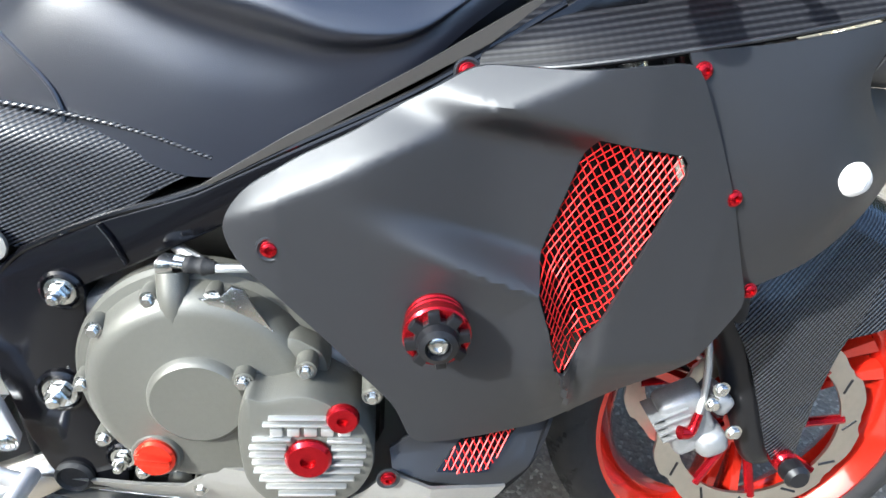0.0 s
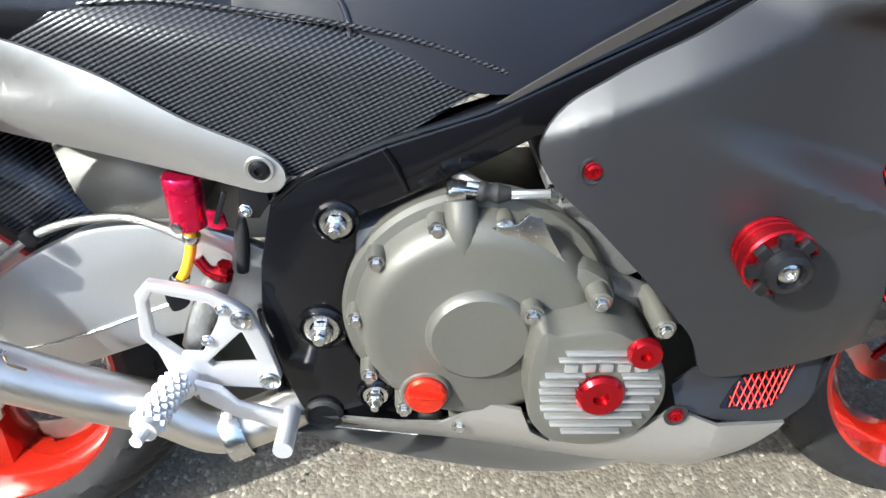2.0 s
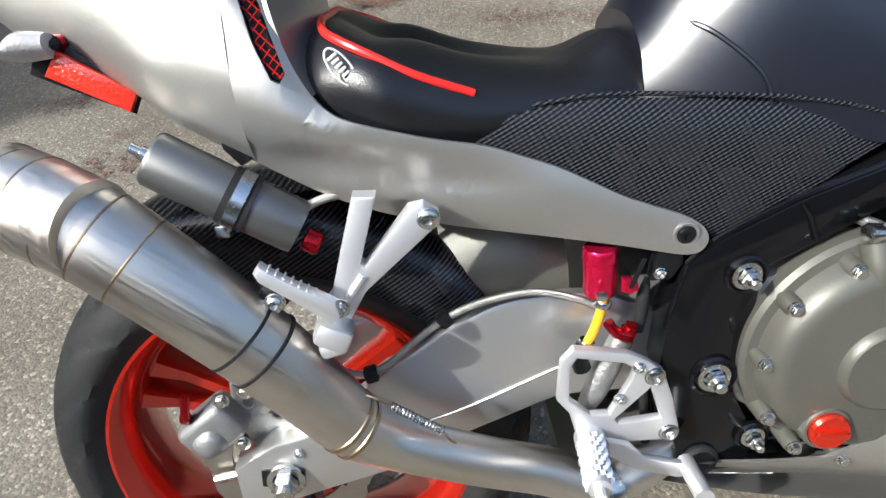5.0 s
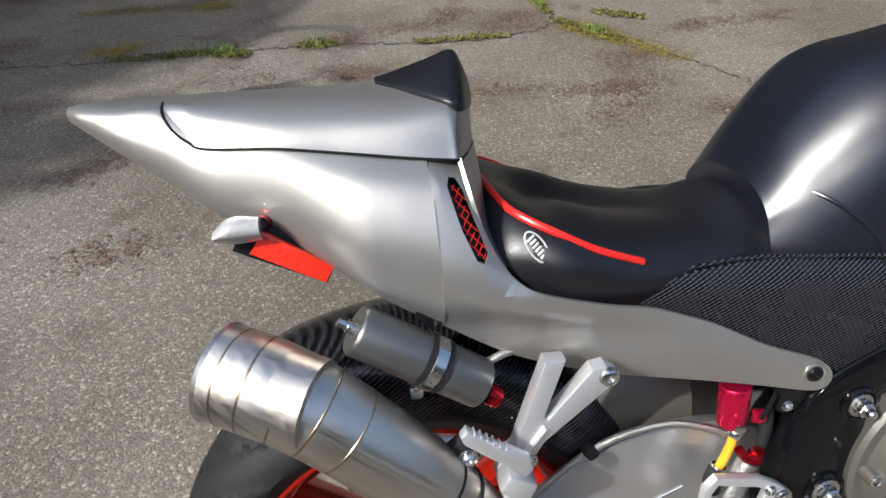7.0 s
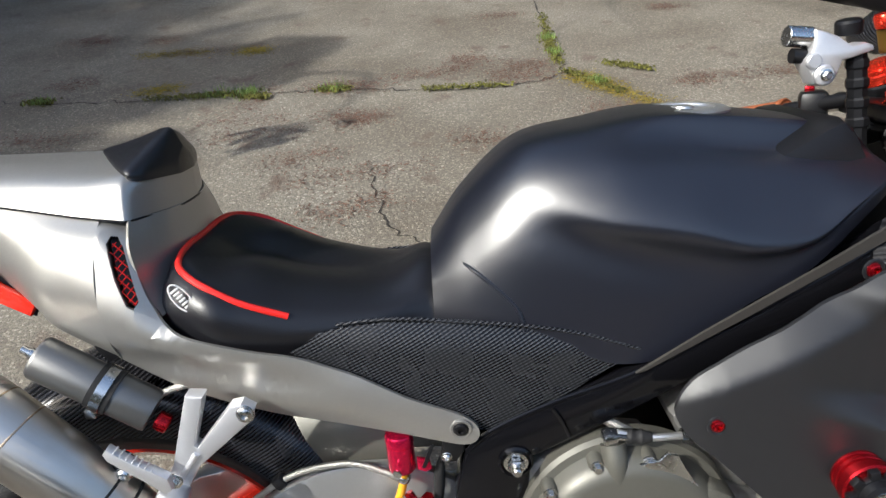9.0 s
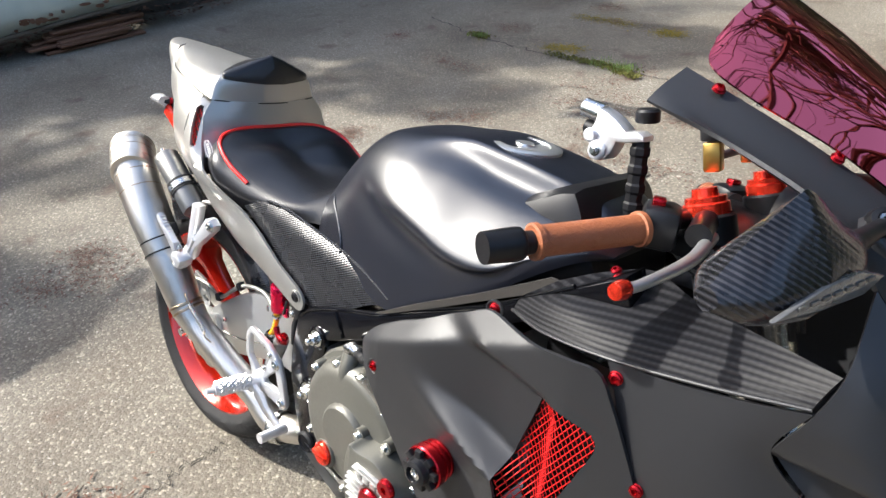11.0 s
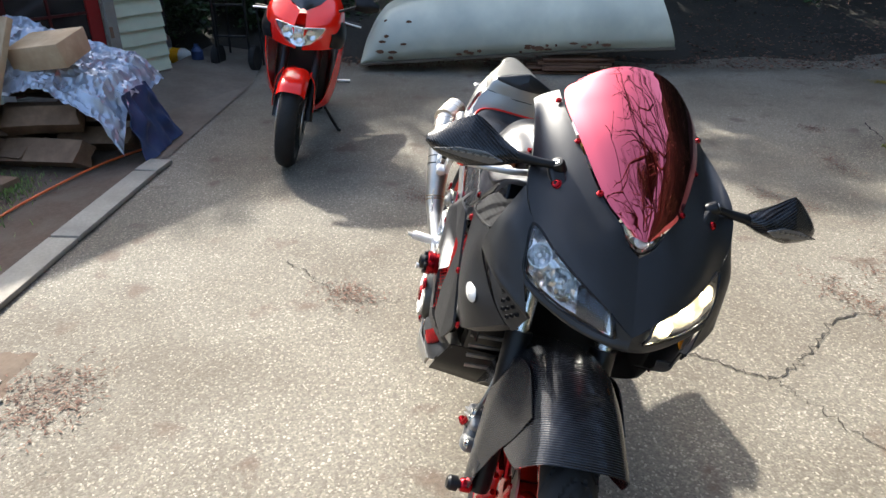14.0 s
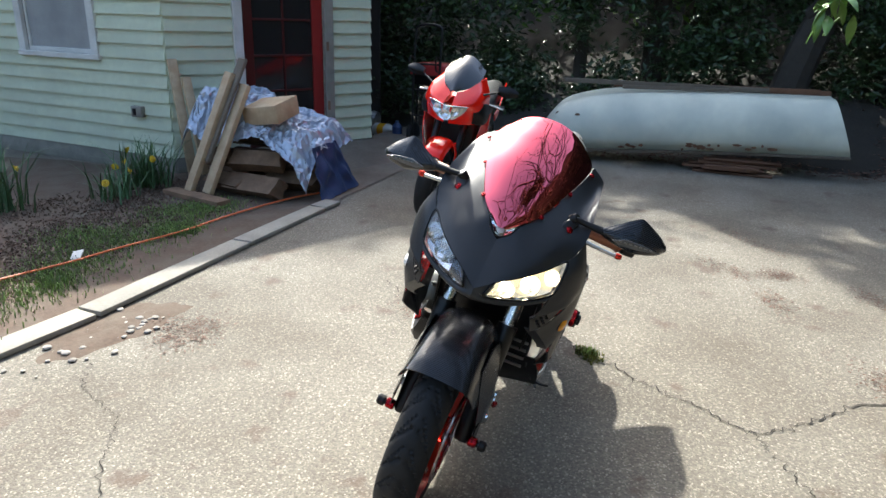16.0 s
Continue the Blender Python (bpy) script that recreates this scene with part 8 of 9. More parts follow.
fp = part("footpeg", tube([(-0.342, -0.212, 0.385), (-0.346, -0.245, 0.388), (-0.350, -0.285, 0.390)], [0.0125, 0.0135, 0.012], 16, 12), M_SATINALU, rs, "knurled silver footpeg")
for k in range(9):
    for j in range(10):
        a = 2 * math.pi * (j + 0.5 * (k % 2)) / 10
        part("knurl", block((0.005, 0.005, 0.005), (-0.343 - 0.0008 * k + 0.0132 * math.cos(a), -0.218 - 0.0072 * k, 0.386 + 0.0006 * k + 0.0132 * math.sin(a)), 0, (45, 0, 0)), M_SATINALU, fp, smooth=False)
part("peg_tip", tube([(-0.350, -0.283, 0.390), (-0.352, -0.300, 0.392)], 0.006, 10, 4), M_TRIM, rs, "white peg feeler")
part("brake_lever", slab([(-0.325, 0.385), (-0.300, 0.376), (-0.285, 0.356), (-0.235, 0.338), (-0.230, 0.324), (-0.245, 0.320), (-0.290, 0.338), (-0.322, 0.362)], -0.218, -0.208, 0.003), M_SATINALU, rs)
part("toe_piece", tube([(-0.234, -0.205, 0.332), (-0.234, -0.262, 0.336)], 0.010, 18, 8), M_SATINALU, rs, "knurled silver toe piece")
# master cylinder and its reservoir
res = part("fluid_reservoir", turned([(0, -0.002), (0.0165, -0.002), (0.0175, 0.0), (0.0175, 0.036), (0.0165, 0.0365), (0.0165, 0.0375), (0.0178, 0.038), (0.0178, 0.050), (0.0165, 0.052), (0, 0.052)], 36, (-0.318, -0.157, 0.537), (0, 0, 1)), M_PINK, bike, "pink-red anodised fluid reservoir")
part("reservoir_tab", slab([(-0.298, 0.556), (-0.282, 0.552), (-0.280, 0.538), (-0.288, 0.534), (-0.298, 0.538)], -0.168, -0.162, 0.002), M_PINK, res)
part("reservoir_window", turned([(0.006, 0), (0.006, 0.002), (0.004, 0.0025), (0, 0.0025)], 16, (-0.322, -0.181, 0.545), (-0.35, -1, 0)), M_CHROME, res)
part("fluid_hose", tube([(-0.317, -0.165, 0.533), (-0.320, -0.165, 0.512), (-0.328, -0.166, 0.490), (-0.338, -0.168, 0.474)], 0.0055, 12, 14), M_YELLOW, res, "amber fluid in a clear hose")
for p in ((-0.317, -0.165, 0.526), (-0.335, -0.167, 0.479)):
    part("hose_clamp", turned([(0.0085, -0.004), (0.009, -0.003), (0.009, 0.003), (0.0085, 0.004)], 18, p, (-0.3, 0, -1)), M_CHROME, res)
part("hose_elbow", tube([(-0.336, -0.167, 0.478), (-0.343, -0.169, 0.462), (-0.340, -0.169, 0.448)], 0.010, 12, 10), M_RUBBER, res)
mc = part("master_cylinder", tube([(-0.296, -0.167, 0.482), (-0.312, -0.169, 0.450), (-0.326, -0.171, 0.420), (-0.337, -0.172, 0.398)], [0.013, 0.0145, 0.0135, 0.010], 18, 16), M_CAST, bike, "cast grey rear master cylinder")
part("banjo_bolt", turned([(0.010, 0), (0.010, 0.012), (0.0075, 0.013), (0.0075, 0.020), (0, 0.020)], 6, (-0.294, -0.167, 0.480), (0.35, -0.2, 1)), M_RED, mc, "red banjo bolt", smooth=False)
part("banjo", tube([(-0.293, -0.170, 0.487), (-0.304, -0.172, 0.492), (-0.313, -0.170, 0.505)], [0.009, 0.006, 0.006], 12, 12), M_RED, mc)
part("brake_switch", tube([(-0.268, -0.155, 0.545), (-0.271, -0.155, 0.525), (-0.273, -0.155, 0.505), (-0.276, -0.155, 0.480)], [0.003, 0.007, 0.0075, 0.006], 12, 14), M_RUBBER, bike)
part("subframe_bracket", slab([(-0.262, 0.588), (-0.238, 0.586), (-0.236, 0.565), (-0.248, 0.548), (-0.268, 0.548)], -0.170, -0.150, 0.003), M_PLASTIC, bike)
bolt("bracket_bolt", (-0.260, -0.170, 0.557), (0, -1, 0), 0.006, M_CHROME, bike)
part("zip_tie", block((0.005, 0.003, 0.036), (-0.283, -0.170, 0.560), 0.001, (0, 22, 0)), M_PLASTIC, bike)
for x, dy in ((-0.262, 0.0), (-0.254, 0.008), (-0.245, 0.0)):
    part("frame_hose", tube([(x - 0.005, -0.140 + dy, 0.42), (x, -0.145 + dy, 0.37), (x + 0.004, -0.145 + dy, 0.30)], 0.006, 10, 8), M_RUBBER, bike)

# frame bolts
for x, z, r in ((-0.175, 0.549, 0.0105), (-0.198, 0.424, 0.0125), (-0.146, 0.331, 0.0095)):
    part("bolt_recess", turned([(r * 2.1, 0), (r * 2.1, 0.005), (r * 1.8, 0.007), (r * 1.6, 0.004), (0, 0.004)], 28, (x, -0.174, z), (0, -1, 0)), M_GLOSS, bike)
    hexbolt("frame_bolt", (x, -0.178, z), (0, -1, 0), r, M_CHROME, bike, 0.013)
    part("bolt_end", turned([(r * 0.55, 0), (r * 0.55, 0.022), (r * 0.4, 0.024), (0, 0.024)], 16, (x, -0.178, z), (0, -1, 0)), M_CHROME, bike)
part("frame_plug", turned([(0.022, 0), (0.022, 0.006), (0.018, 0.010), (0.015, 0.006), (0, 0.006)], 28, (-0.205, -0.174, 0.302), (0, -1, 0)), M_RUBBER, bike)
part("subframe_washer", turned([(0.0135, -0.002), (0.0135, 0.0006), (0.012, 0.0012), (0.0095, 0.0002), (0, 0.0002)], 28, (-0.2395, -tail_depth(-0.2395, 0.6015), 0.6015), (0, -1, -0.1)), M_SILVER, bike)
bolt("subframe_bolt", (-0.2395, -tail_depth(-0.2395, 0.6015), 0.6015), (0, -1, -0.1), 0.0085, M_SATIN, bike, 0.004)
part("frame_weld", tube([(-0.128, -0.1775, 0.622), (-0.118, -0.1778, 0.605), (-0.108, -0.1775, 0.580)], 0.0028, 8, 10), M_GLOSS, bike)
part("spar_edge", tube([(0.30, -0.172, 0.843), (0.178, -0.172, 0.764), (0.038, -0.172, 0.694), (-0.036, -0.172, 0.657), (-0.128, -0.172, 0.626), (-0.203, -0.172, 0.592), (-0.234, -0.172, 0.565)], 0.0035, 8, 40), M_GLOSS, bike)

# ---- frame sliders ----
for s in (-1, 1):
    sl = part("frame_slider", turned([(0.024, -0.03), (0.024, 0.004), (0.0285, 0.006), (0.0285, 0.009), (0.026, 0.0105), (0.026, 0.013), (0.0295, 0.0145), (0.0295, 0.018), (0.027, 0.0195), (0.027, 0.022), (0.031, 0.024), (0.031, 0.034), (0.029, 0.036), (0, 0.036)], 44, (0.193, s * 0.252, 0.569), (0, s, 0)), M_RED, bike, "ribbed red frame slider")
    ring = []
    for i in range(72):
        a = 2 * math.pi * i / 72
        ring.append((0.193 + (0.0295 if (i % 9) < 5 else 0.021) * math.cos(a), 0.569 + (0.0295 if (i % 9) < 5 else 0.021) * math.sin(a)))
    part("slider_star", slab(ring, s * 0.287, s * 0.296, 0.0015), M_PLASTIC, sl, "black star-shaped slider cap")
    part("slider_hub", turned([(0.020, 0), (0.0175, 0.012), (0.012, 0.0145), (0.011, 0.008), (0, 0.008)], 30, (0.193, s * 0.292, 0.569), (0, s, 0)), M_PLASTIC, sl)
    bolt("slider_bolt", (0.193, s * 0.299, 0.569), (0, s, 0), 0.0095, M_CHROME, sl, 0.005)

# ---- bars, clamps, levers ----
for s in (-1, 1):
    g1, g0 = (Vector((0.312, -0.318, 0.9355)), Vector((0.366, -0.195, 0.948))) if s < 0 else (Vector((0.245, 0.318, 0.884)), Vector((0.305, 0.195, 0.912)))
    kx, kz = (0, 0) if s < 0 else (-0.040, -0.030)
    part("handlebar", tube([(0.385 + kx * 0.6, s * 0.10, 0.955 + kz * 0.6), tuple(g0), tuple(g1)], 0.011, 14, 12), M_PLASTIC, bike)
    grip = part("grip", tube([g0, g1], 0.0165, 20, 10), M_BROWNGRIP, bike, "brown rubber handlebar grip")
    for f in (0.02, 0.97):
        part("grip_collar", turned([(0.0168, -0.004), (0.0195, -0.003), (0.0195, 0.003), (0.0168, 0.004)], 22, g0 + (g1 - g0) * f, g1 - g0), M_BROWNGRIP, grip)
    part("bar_end", tube([g1, g1 + (g1 - g0).normalized() * 0.012, g1 + (g1 - g0).normalized() * 0.016, g1 + (g1 - g0).normalized() * 0.055], [0.012, 0.013, 0.0175, 0.0165], 20, 14), M_PLASTIC, bike, "black bar end weight")
    part("switch_housing", block((0.042, 0.055, 0.048), (0.372 + kx, s * 0.165, 0.950 + kz), 0.010, (0, 0, -24 * s)), M_PLASTIC, bike)
    part("kill_switch", block((0.014, 0.018, 0.010), (0.368 + kx, s * 0.172, 0.976 + kz), 0.002, (0, 0, -24 * s)), M_RED, bike)
    lev = part("hand_lever", tube([(0.425 + kx, s * 0.150, 0.952 + kz), (0.432 + kx, s * 0.21, 0.940 + kz), (0.424 + kx, s * 0.29, 0.930 + kz), (0.417 + kx, s * 0.318, 0.928 + kz)], [0.008, 0.007, 0.0055, 0.006], 12, 20), M_ALU, bike, "silver hand lever with red tip")
    part("lever_tip", turned([(0, -0.010), (0.008, -0.008), (0.010, 0), (0.008, 0.010), (0, 0.012)], 16, (0.417 + kx, s * 0.320, 0.928 + kz), (-0.1, s, 0)), M_ORED, lev, "orange-red lever tip")
    part("master_pump", tube([(0.405 + kx, s * 0.12, 0.958 + kz), (0.420 + kx, s * 0.175, 0.955 + kz)], 0.014, 14, 6), M_SATIN, bike)
    part("fork_cap", turned([(0.026, -0.02), (0.026, 0.0), (0.023, 0.002), (0.023, 0.008), (0.015, 0.009), (0.014, 0.018), (0, 0.018)], 24, (0.392, s * 0.100, 0.972), (-0.40, 0, 0.92)), M_ORED, bike, "red anodised fork cap")
    part("fork_collar", turned([(0.031, -0.05), (0.031, -0.015), (0.028, -0.012)], 24, (0.392, s * 0.100, 0.972), (-0.40, 0, 0.92)), M_PLASTIC, bike)
tc = part("triple_clamp", slab([(0.355, -0.135), (0.430, -0.140), (0.462, -0.06), (0.462, 0.06), (0.430, 0.140), (0.355, 0.135), (0.335, 0.0)], 0.912, 0.938, 0.006, "xy"), M_SATIN, bike, "black top triple clamp")
part("stem_nut", turned([(0.026, 0), (0.024, 0.008), (0.019, 0.010), (0.017, 0.022), (0, 0.022)], 6, (0.365, 0, 0.938), (-0.35, 0, 0.94)), M_ORED, tc, "red stem nut", smooth=False)
dm = part("steering_damper", slab([(0.213, 1.029), (0.226, 1.025), (0.240, 1.019), (0.257, 1.007), (0.272, 1.010), (0.282, 1.006), (0.283, 1.000), (0.259, 0.993), (0.247, 0.991), (0.242, 0.975), (0.236, 0.966), (0.226, 0.962), (0.215, 0.966), (0.210, 0.977), (0.203, 0.988), (0.203, 0.996), (0.208, 1.002), (0.211, 1.012)], -0.052, -0.020, 0.005), M_SATINALU, bike, "cast silver steering damper body")
part("damper_port", turned([(0, 0), (0.0115, 0), (0.0125, 0.001), (0.0125, 0.030), (0, 0.030)], 24, (0.184, -0.036, 1.0235), (1, 0, -0.13)), M_CHROME, dm, "zinc damper port")
part("port_plug", turned([(0, 0), (0.009, 0), (0.009, 0.016), (0, 0.016)], 18, (0.192, -0.036, 1.000), (1, 0, -0.1)), M_PLASTIC, dm)
for x, z, r in ((0.210, 0.993, 0.009), (0.224, 0.976, 0.0125)):
    part("damper_boss", turned([(r, 0), (r, 0.006), (r * 0.8, 0.008), (0, 0.008)], 24, (x, -0.050, z), (0, -1, 0)), M_SATINALU, dm)
hexbolt("damper_bolt", (0.224, -0.058, 0.976), (0, -1, 0), 0.005, M_CHROME, dm, 0.008)
part("damper_knob", turned([(0.0145, 0), (0.0155, 0.002), (0.0155, 0.014), (0.013, 0.017), (0, 0.017)], 26, (0.268, -0.02, 1.020), (-0.15, -0.1, 1)), M_PLASTIC, dm, "black adjuster knob")
post = part("damper_post", tube([(0.272, -0.034, 0.998), (0.276, -0.034, 0.96), (0.284, -0.034, 0.88)], 0.0115, 8, 8), M_PLASTIC, bike, "ribbed black damper post")
for z in (0.985, 0.962, 0.938, 0.914):
    part("post_ring", turned([(0.0115, -0.007), (0.0135, -0.004), (0.0135, 0.004), (0.0115, 0.007)], 8, (0.2735 + (0.985 - z) * 0.11, -0.034, z), (0.08, 0, -1)), M_PLASTIC, post, smooth=False)
for y, kn in ((-0.035, M_PLASTIC), (0.085, M_ORED)):
    part("brass_valve", block((0.020, 0.020, 0.034), (0.372, y - 0.02, 1.005), 0.003, (0, -15, 8)), M_BRASS, bike, "brass valve block")
    part("valve_knob", turned([(0.012, 0), (0.013, 0.003), (0.013, 0.015), (0.011, 0.018), (0, 0.018)], 20, (0.366, y - 0.02, 1.022), (-0.3, 0, 1)), kn, bike)
part("valve_hose", tube([(0.372, -0.05, 1.004), (0.385, 0.0, 1.012), (0.378, 0.06, 1.006)], 0.0048, 10, 14), M_BRAID, bike)
part("instrument_panel", hull([(0.46, [(0, 1.02), (0.07, 1.01), (0.10, 0.99), (0.10, 0.955)]), (0.52, [(0, 1.03), (0.08, 1.02), (0.11, 0.99), (0.10, 0.95)]), (0.56, [(0, 1.0), (0.06, 0.99), (0.09, 0.97), (0.08, 0.95)])], 14, 12), M_PLASTIC, bike)
for k, (y, z) in enumerate(((-0.09, 0.90), (-0.06, 0.885), (0.04, 0.89), (0.08, 0.90))):
    part("cable", tube([(0.33, y * 0.4, 0.90 + 0.004 * k), (0.40, y * 1.3, z), (0.47, y * 1.2, z - 0.03), (0.50, y, 0.80)], 0.0052, 8, 20), M_RUBBER, bike)

# front brake calipers with hoses
for s in (-1, 1):
    cal = part("front_caliper", join(block((0.092, 0.042, 0.062), (0.552, s * 0.118, 0.352), 0.010, (0, 62, 0), 3), block((0.040, 0.056, 0.044), (0.586, s * 0.122, 0.325), 0.016, (0, 62, 0), 4), block((0.034, 0.05, 0.03), (0.585, s * 0.118, 0.385), 0.010, (0, 30, 0), 3)), M_CALIPER, bike, "light grey cast front brake caliper")
    for k in range(4):
        part("caliper_fin", block((0.004, 0.046, 0.05), (0.520 + 0.007 * k, s * 0.119, 0.368 - 0.010 * k), 0.001, (0, 62, 0)), M_CALIPER, cal)
    for x, z in ((0.578, 0.410), (0.610, 0.345), (0.572, 0.388)):
        hexbolt("caliper_bolt", (x, s * 0.140, z), (0, s, 0), 0.0075, M_CHROME, cal)
    part("banjo", tube([(0.533, s * 0.150, 0.350), (0.548, s * 0.148, 0.350), (0.556, s * 0.143, 0.375)], [0.009, 0.007, 0.0055], 12, 12), M_RED, cal, "red banjo fitting")
    part("brake_hose", tube([(0.556, s * 0.143, 0.375), (0.562, s * 0.130, 0.42), (0.556, s * 0.12, 0.47), (0.535, s * 0.11, 0.52), (0.52, s * 0.10, 0.60)], 0.005, 10, 26), M_BRAID, cal, "braided steel brake hose")

# ---- rear lamp pieces, side stand ----
rr = part("rear_reflector", slab([(-0.8205, 0.810), (-0.804, 0.831), (-0.742, 0.785), (-0.7525, 0.769)], -0.123, -0.114, 0.002), M_REDLENS, bike, "red reflector bar below the tail")
part("reflector_plate", slab([(-0.838, 0.812), (-0.826, 0.836), (-0.803, 0.838), (-0.739, 0.787), (-0.752, 0.765), (-0.822, 0.803)], -0.1135, -0.109, 0.002), M_PLASTIC, rr)
part("reflector_mount", tube([(-0.768, -0.110, 0.803), (-0.745, -0.085, 0.815), (-0.73, -0.06, 0.815)], 0.006, 8, 8), M_PLASTIC, rr)
for s in (-1, 1):
    ts = part("rear_turn_signal", hull([(-0.848, [(0, 0.834), (0.008, 0.832), (0.012, 0.828), (0, 0.822)]), (-0.83, [(0, 0.845), (0.012, 0.842), (0.016, 0.832), (0, 0.818)]), (-0.804, [(0, 0.842), (0.010, 0.839), (0.013, 0.830), (0, 0.819)])], 14, 12), M_CLEARPL, bike, "clear rear turn signal")
    ts.location = (0.0, 0.128 * s, 0.006)
    part("signal_stalk", tube([(-0.81, 0, 0.830), (-0.79, -s * 0.04, 0.832), (-0.77, -s * 0.075, 0.835)], 0.006, 8, 8), M_RUBBER, ts)
    part("signal_ring", turned([(0.009, 0), (0.009, 0.006), (0.006, 0.007)], 14, (-0.806, -s * 0.012, 0.830), (0.3, -s, 0)), M_RED, ts)
st = part("side_stand", tube([(-0.06, 0.13, 0.27), (-0.11, 0.19, 0.175), (-0.165, 0.255, 0.075)], [0.012, 0.011, 0.009], 12, 16), M_SATIN, bike, "black steel side stand")
part("stand_foot", block((0.055, 0.035, 0.008), (-0.178, 0.272, 0.0545), 0.003, (-14, 0, 20)), M_SATIN, st)
part("stand_tab", tube([(-0.165, 0.255, 0.078), (-0.15, 0.285, 0.085), (-0.135, 0.31, 0.10)], 0.005, 8, 8), M_SATIN, st)

# edge of the moulded knee pad on the tank
def tank_side(x, z):
    """Half the width of the tank at a height."""
    w = [float(np.interp(z, [p[1] for p in st[1][::-1]], [p[0] for p in st[1][::-1]])) for st in TANK]
    return float(np.interp(x, [st[0] for st in TANK], w))


part("knee_pad_edge", tube([(x, -tank_side(x, z) - 0.0025, z) for x, z in ((-0.250, 0.790), (-0.232, 0.795), (-0.210, 0.786), (-0.185, 0.766), (-0.165, 0.745), (-0.157, 0.728), (-0.155, 0.712))], 0.0026, 8, 40), M_TANK, bike, "moulded edge of the knee pad")

# the nose group stands about its own plane; the upper shells and the far side follow the same lean
TILT = Matrix.Translation((0, -0.15, 0.75)) @ pose(0, 0, 0, -3.22) @ Matrix.Translation((0, 0.15, -0.75))
FORE = set("nose_cowl nose_side cheek_panel cheek_fold nose_lip lamp_bridge headlamp duct_plate turn_signal windscreen position_lamp intake_cover cover_lip cover_screw mirror mirror_stem mirror_pivot mirror_base mirror_bolt screen_screw cowl_screw front_wheel fork_leg fork_slider axle_slider axle_slider_ring front_fender fender_wing front_caliper handlebar grip bar_end switch_housing kill_switch hand_lever master_pump fork_cap fork_collar triple_clamp instrument_panel cable".split())
UPPER = set("subframe_washer subframe_bolt tail_shell vent_back tail_panel vent_mesh rear_reflector rear_turn_signal knee_pad_edge fuel_tank filler_cap seat seat_cowl back_pad tail_front cowl_gap undertail steering_damper damper_post brass_valve valve_knob valve_hose airbox rear_wheel hugger".split())
for ob in bike.children:
    kind = ob.name.split(".")[0]
    if kind in FORE:
        ob.matrix_basis = NOSE @ ob.matrix_basis
    elif kind in UPPER or (len(ob.data.vertices) and sum(v.co.y for v in ob.data.vertices) / len(ob.data.vertices) + ob.location.y > 0.05):
        ob.matrix_basis = TILT @ ob.matrix_basis

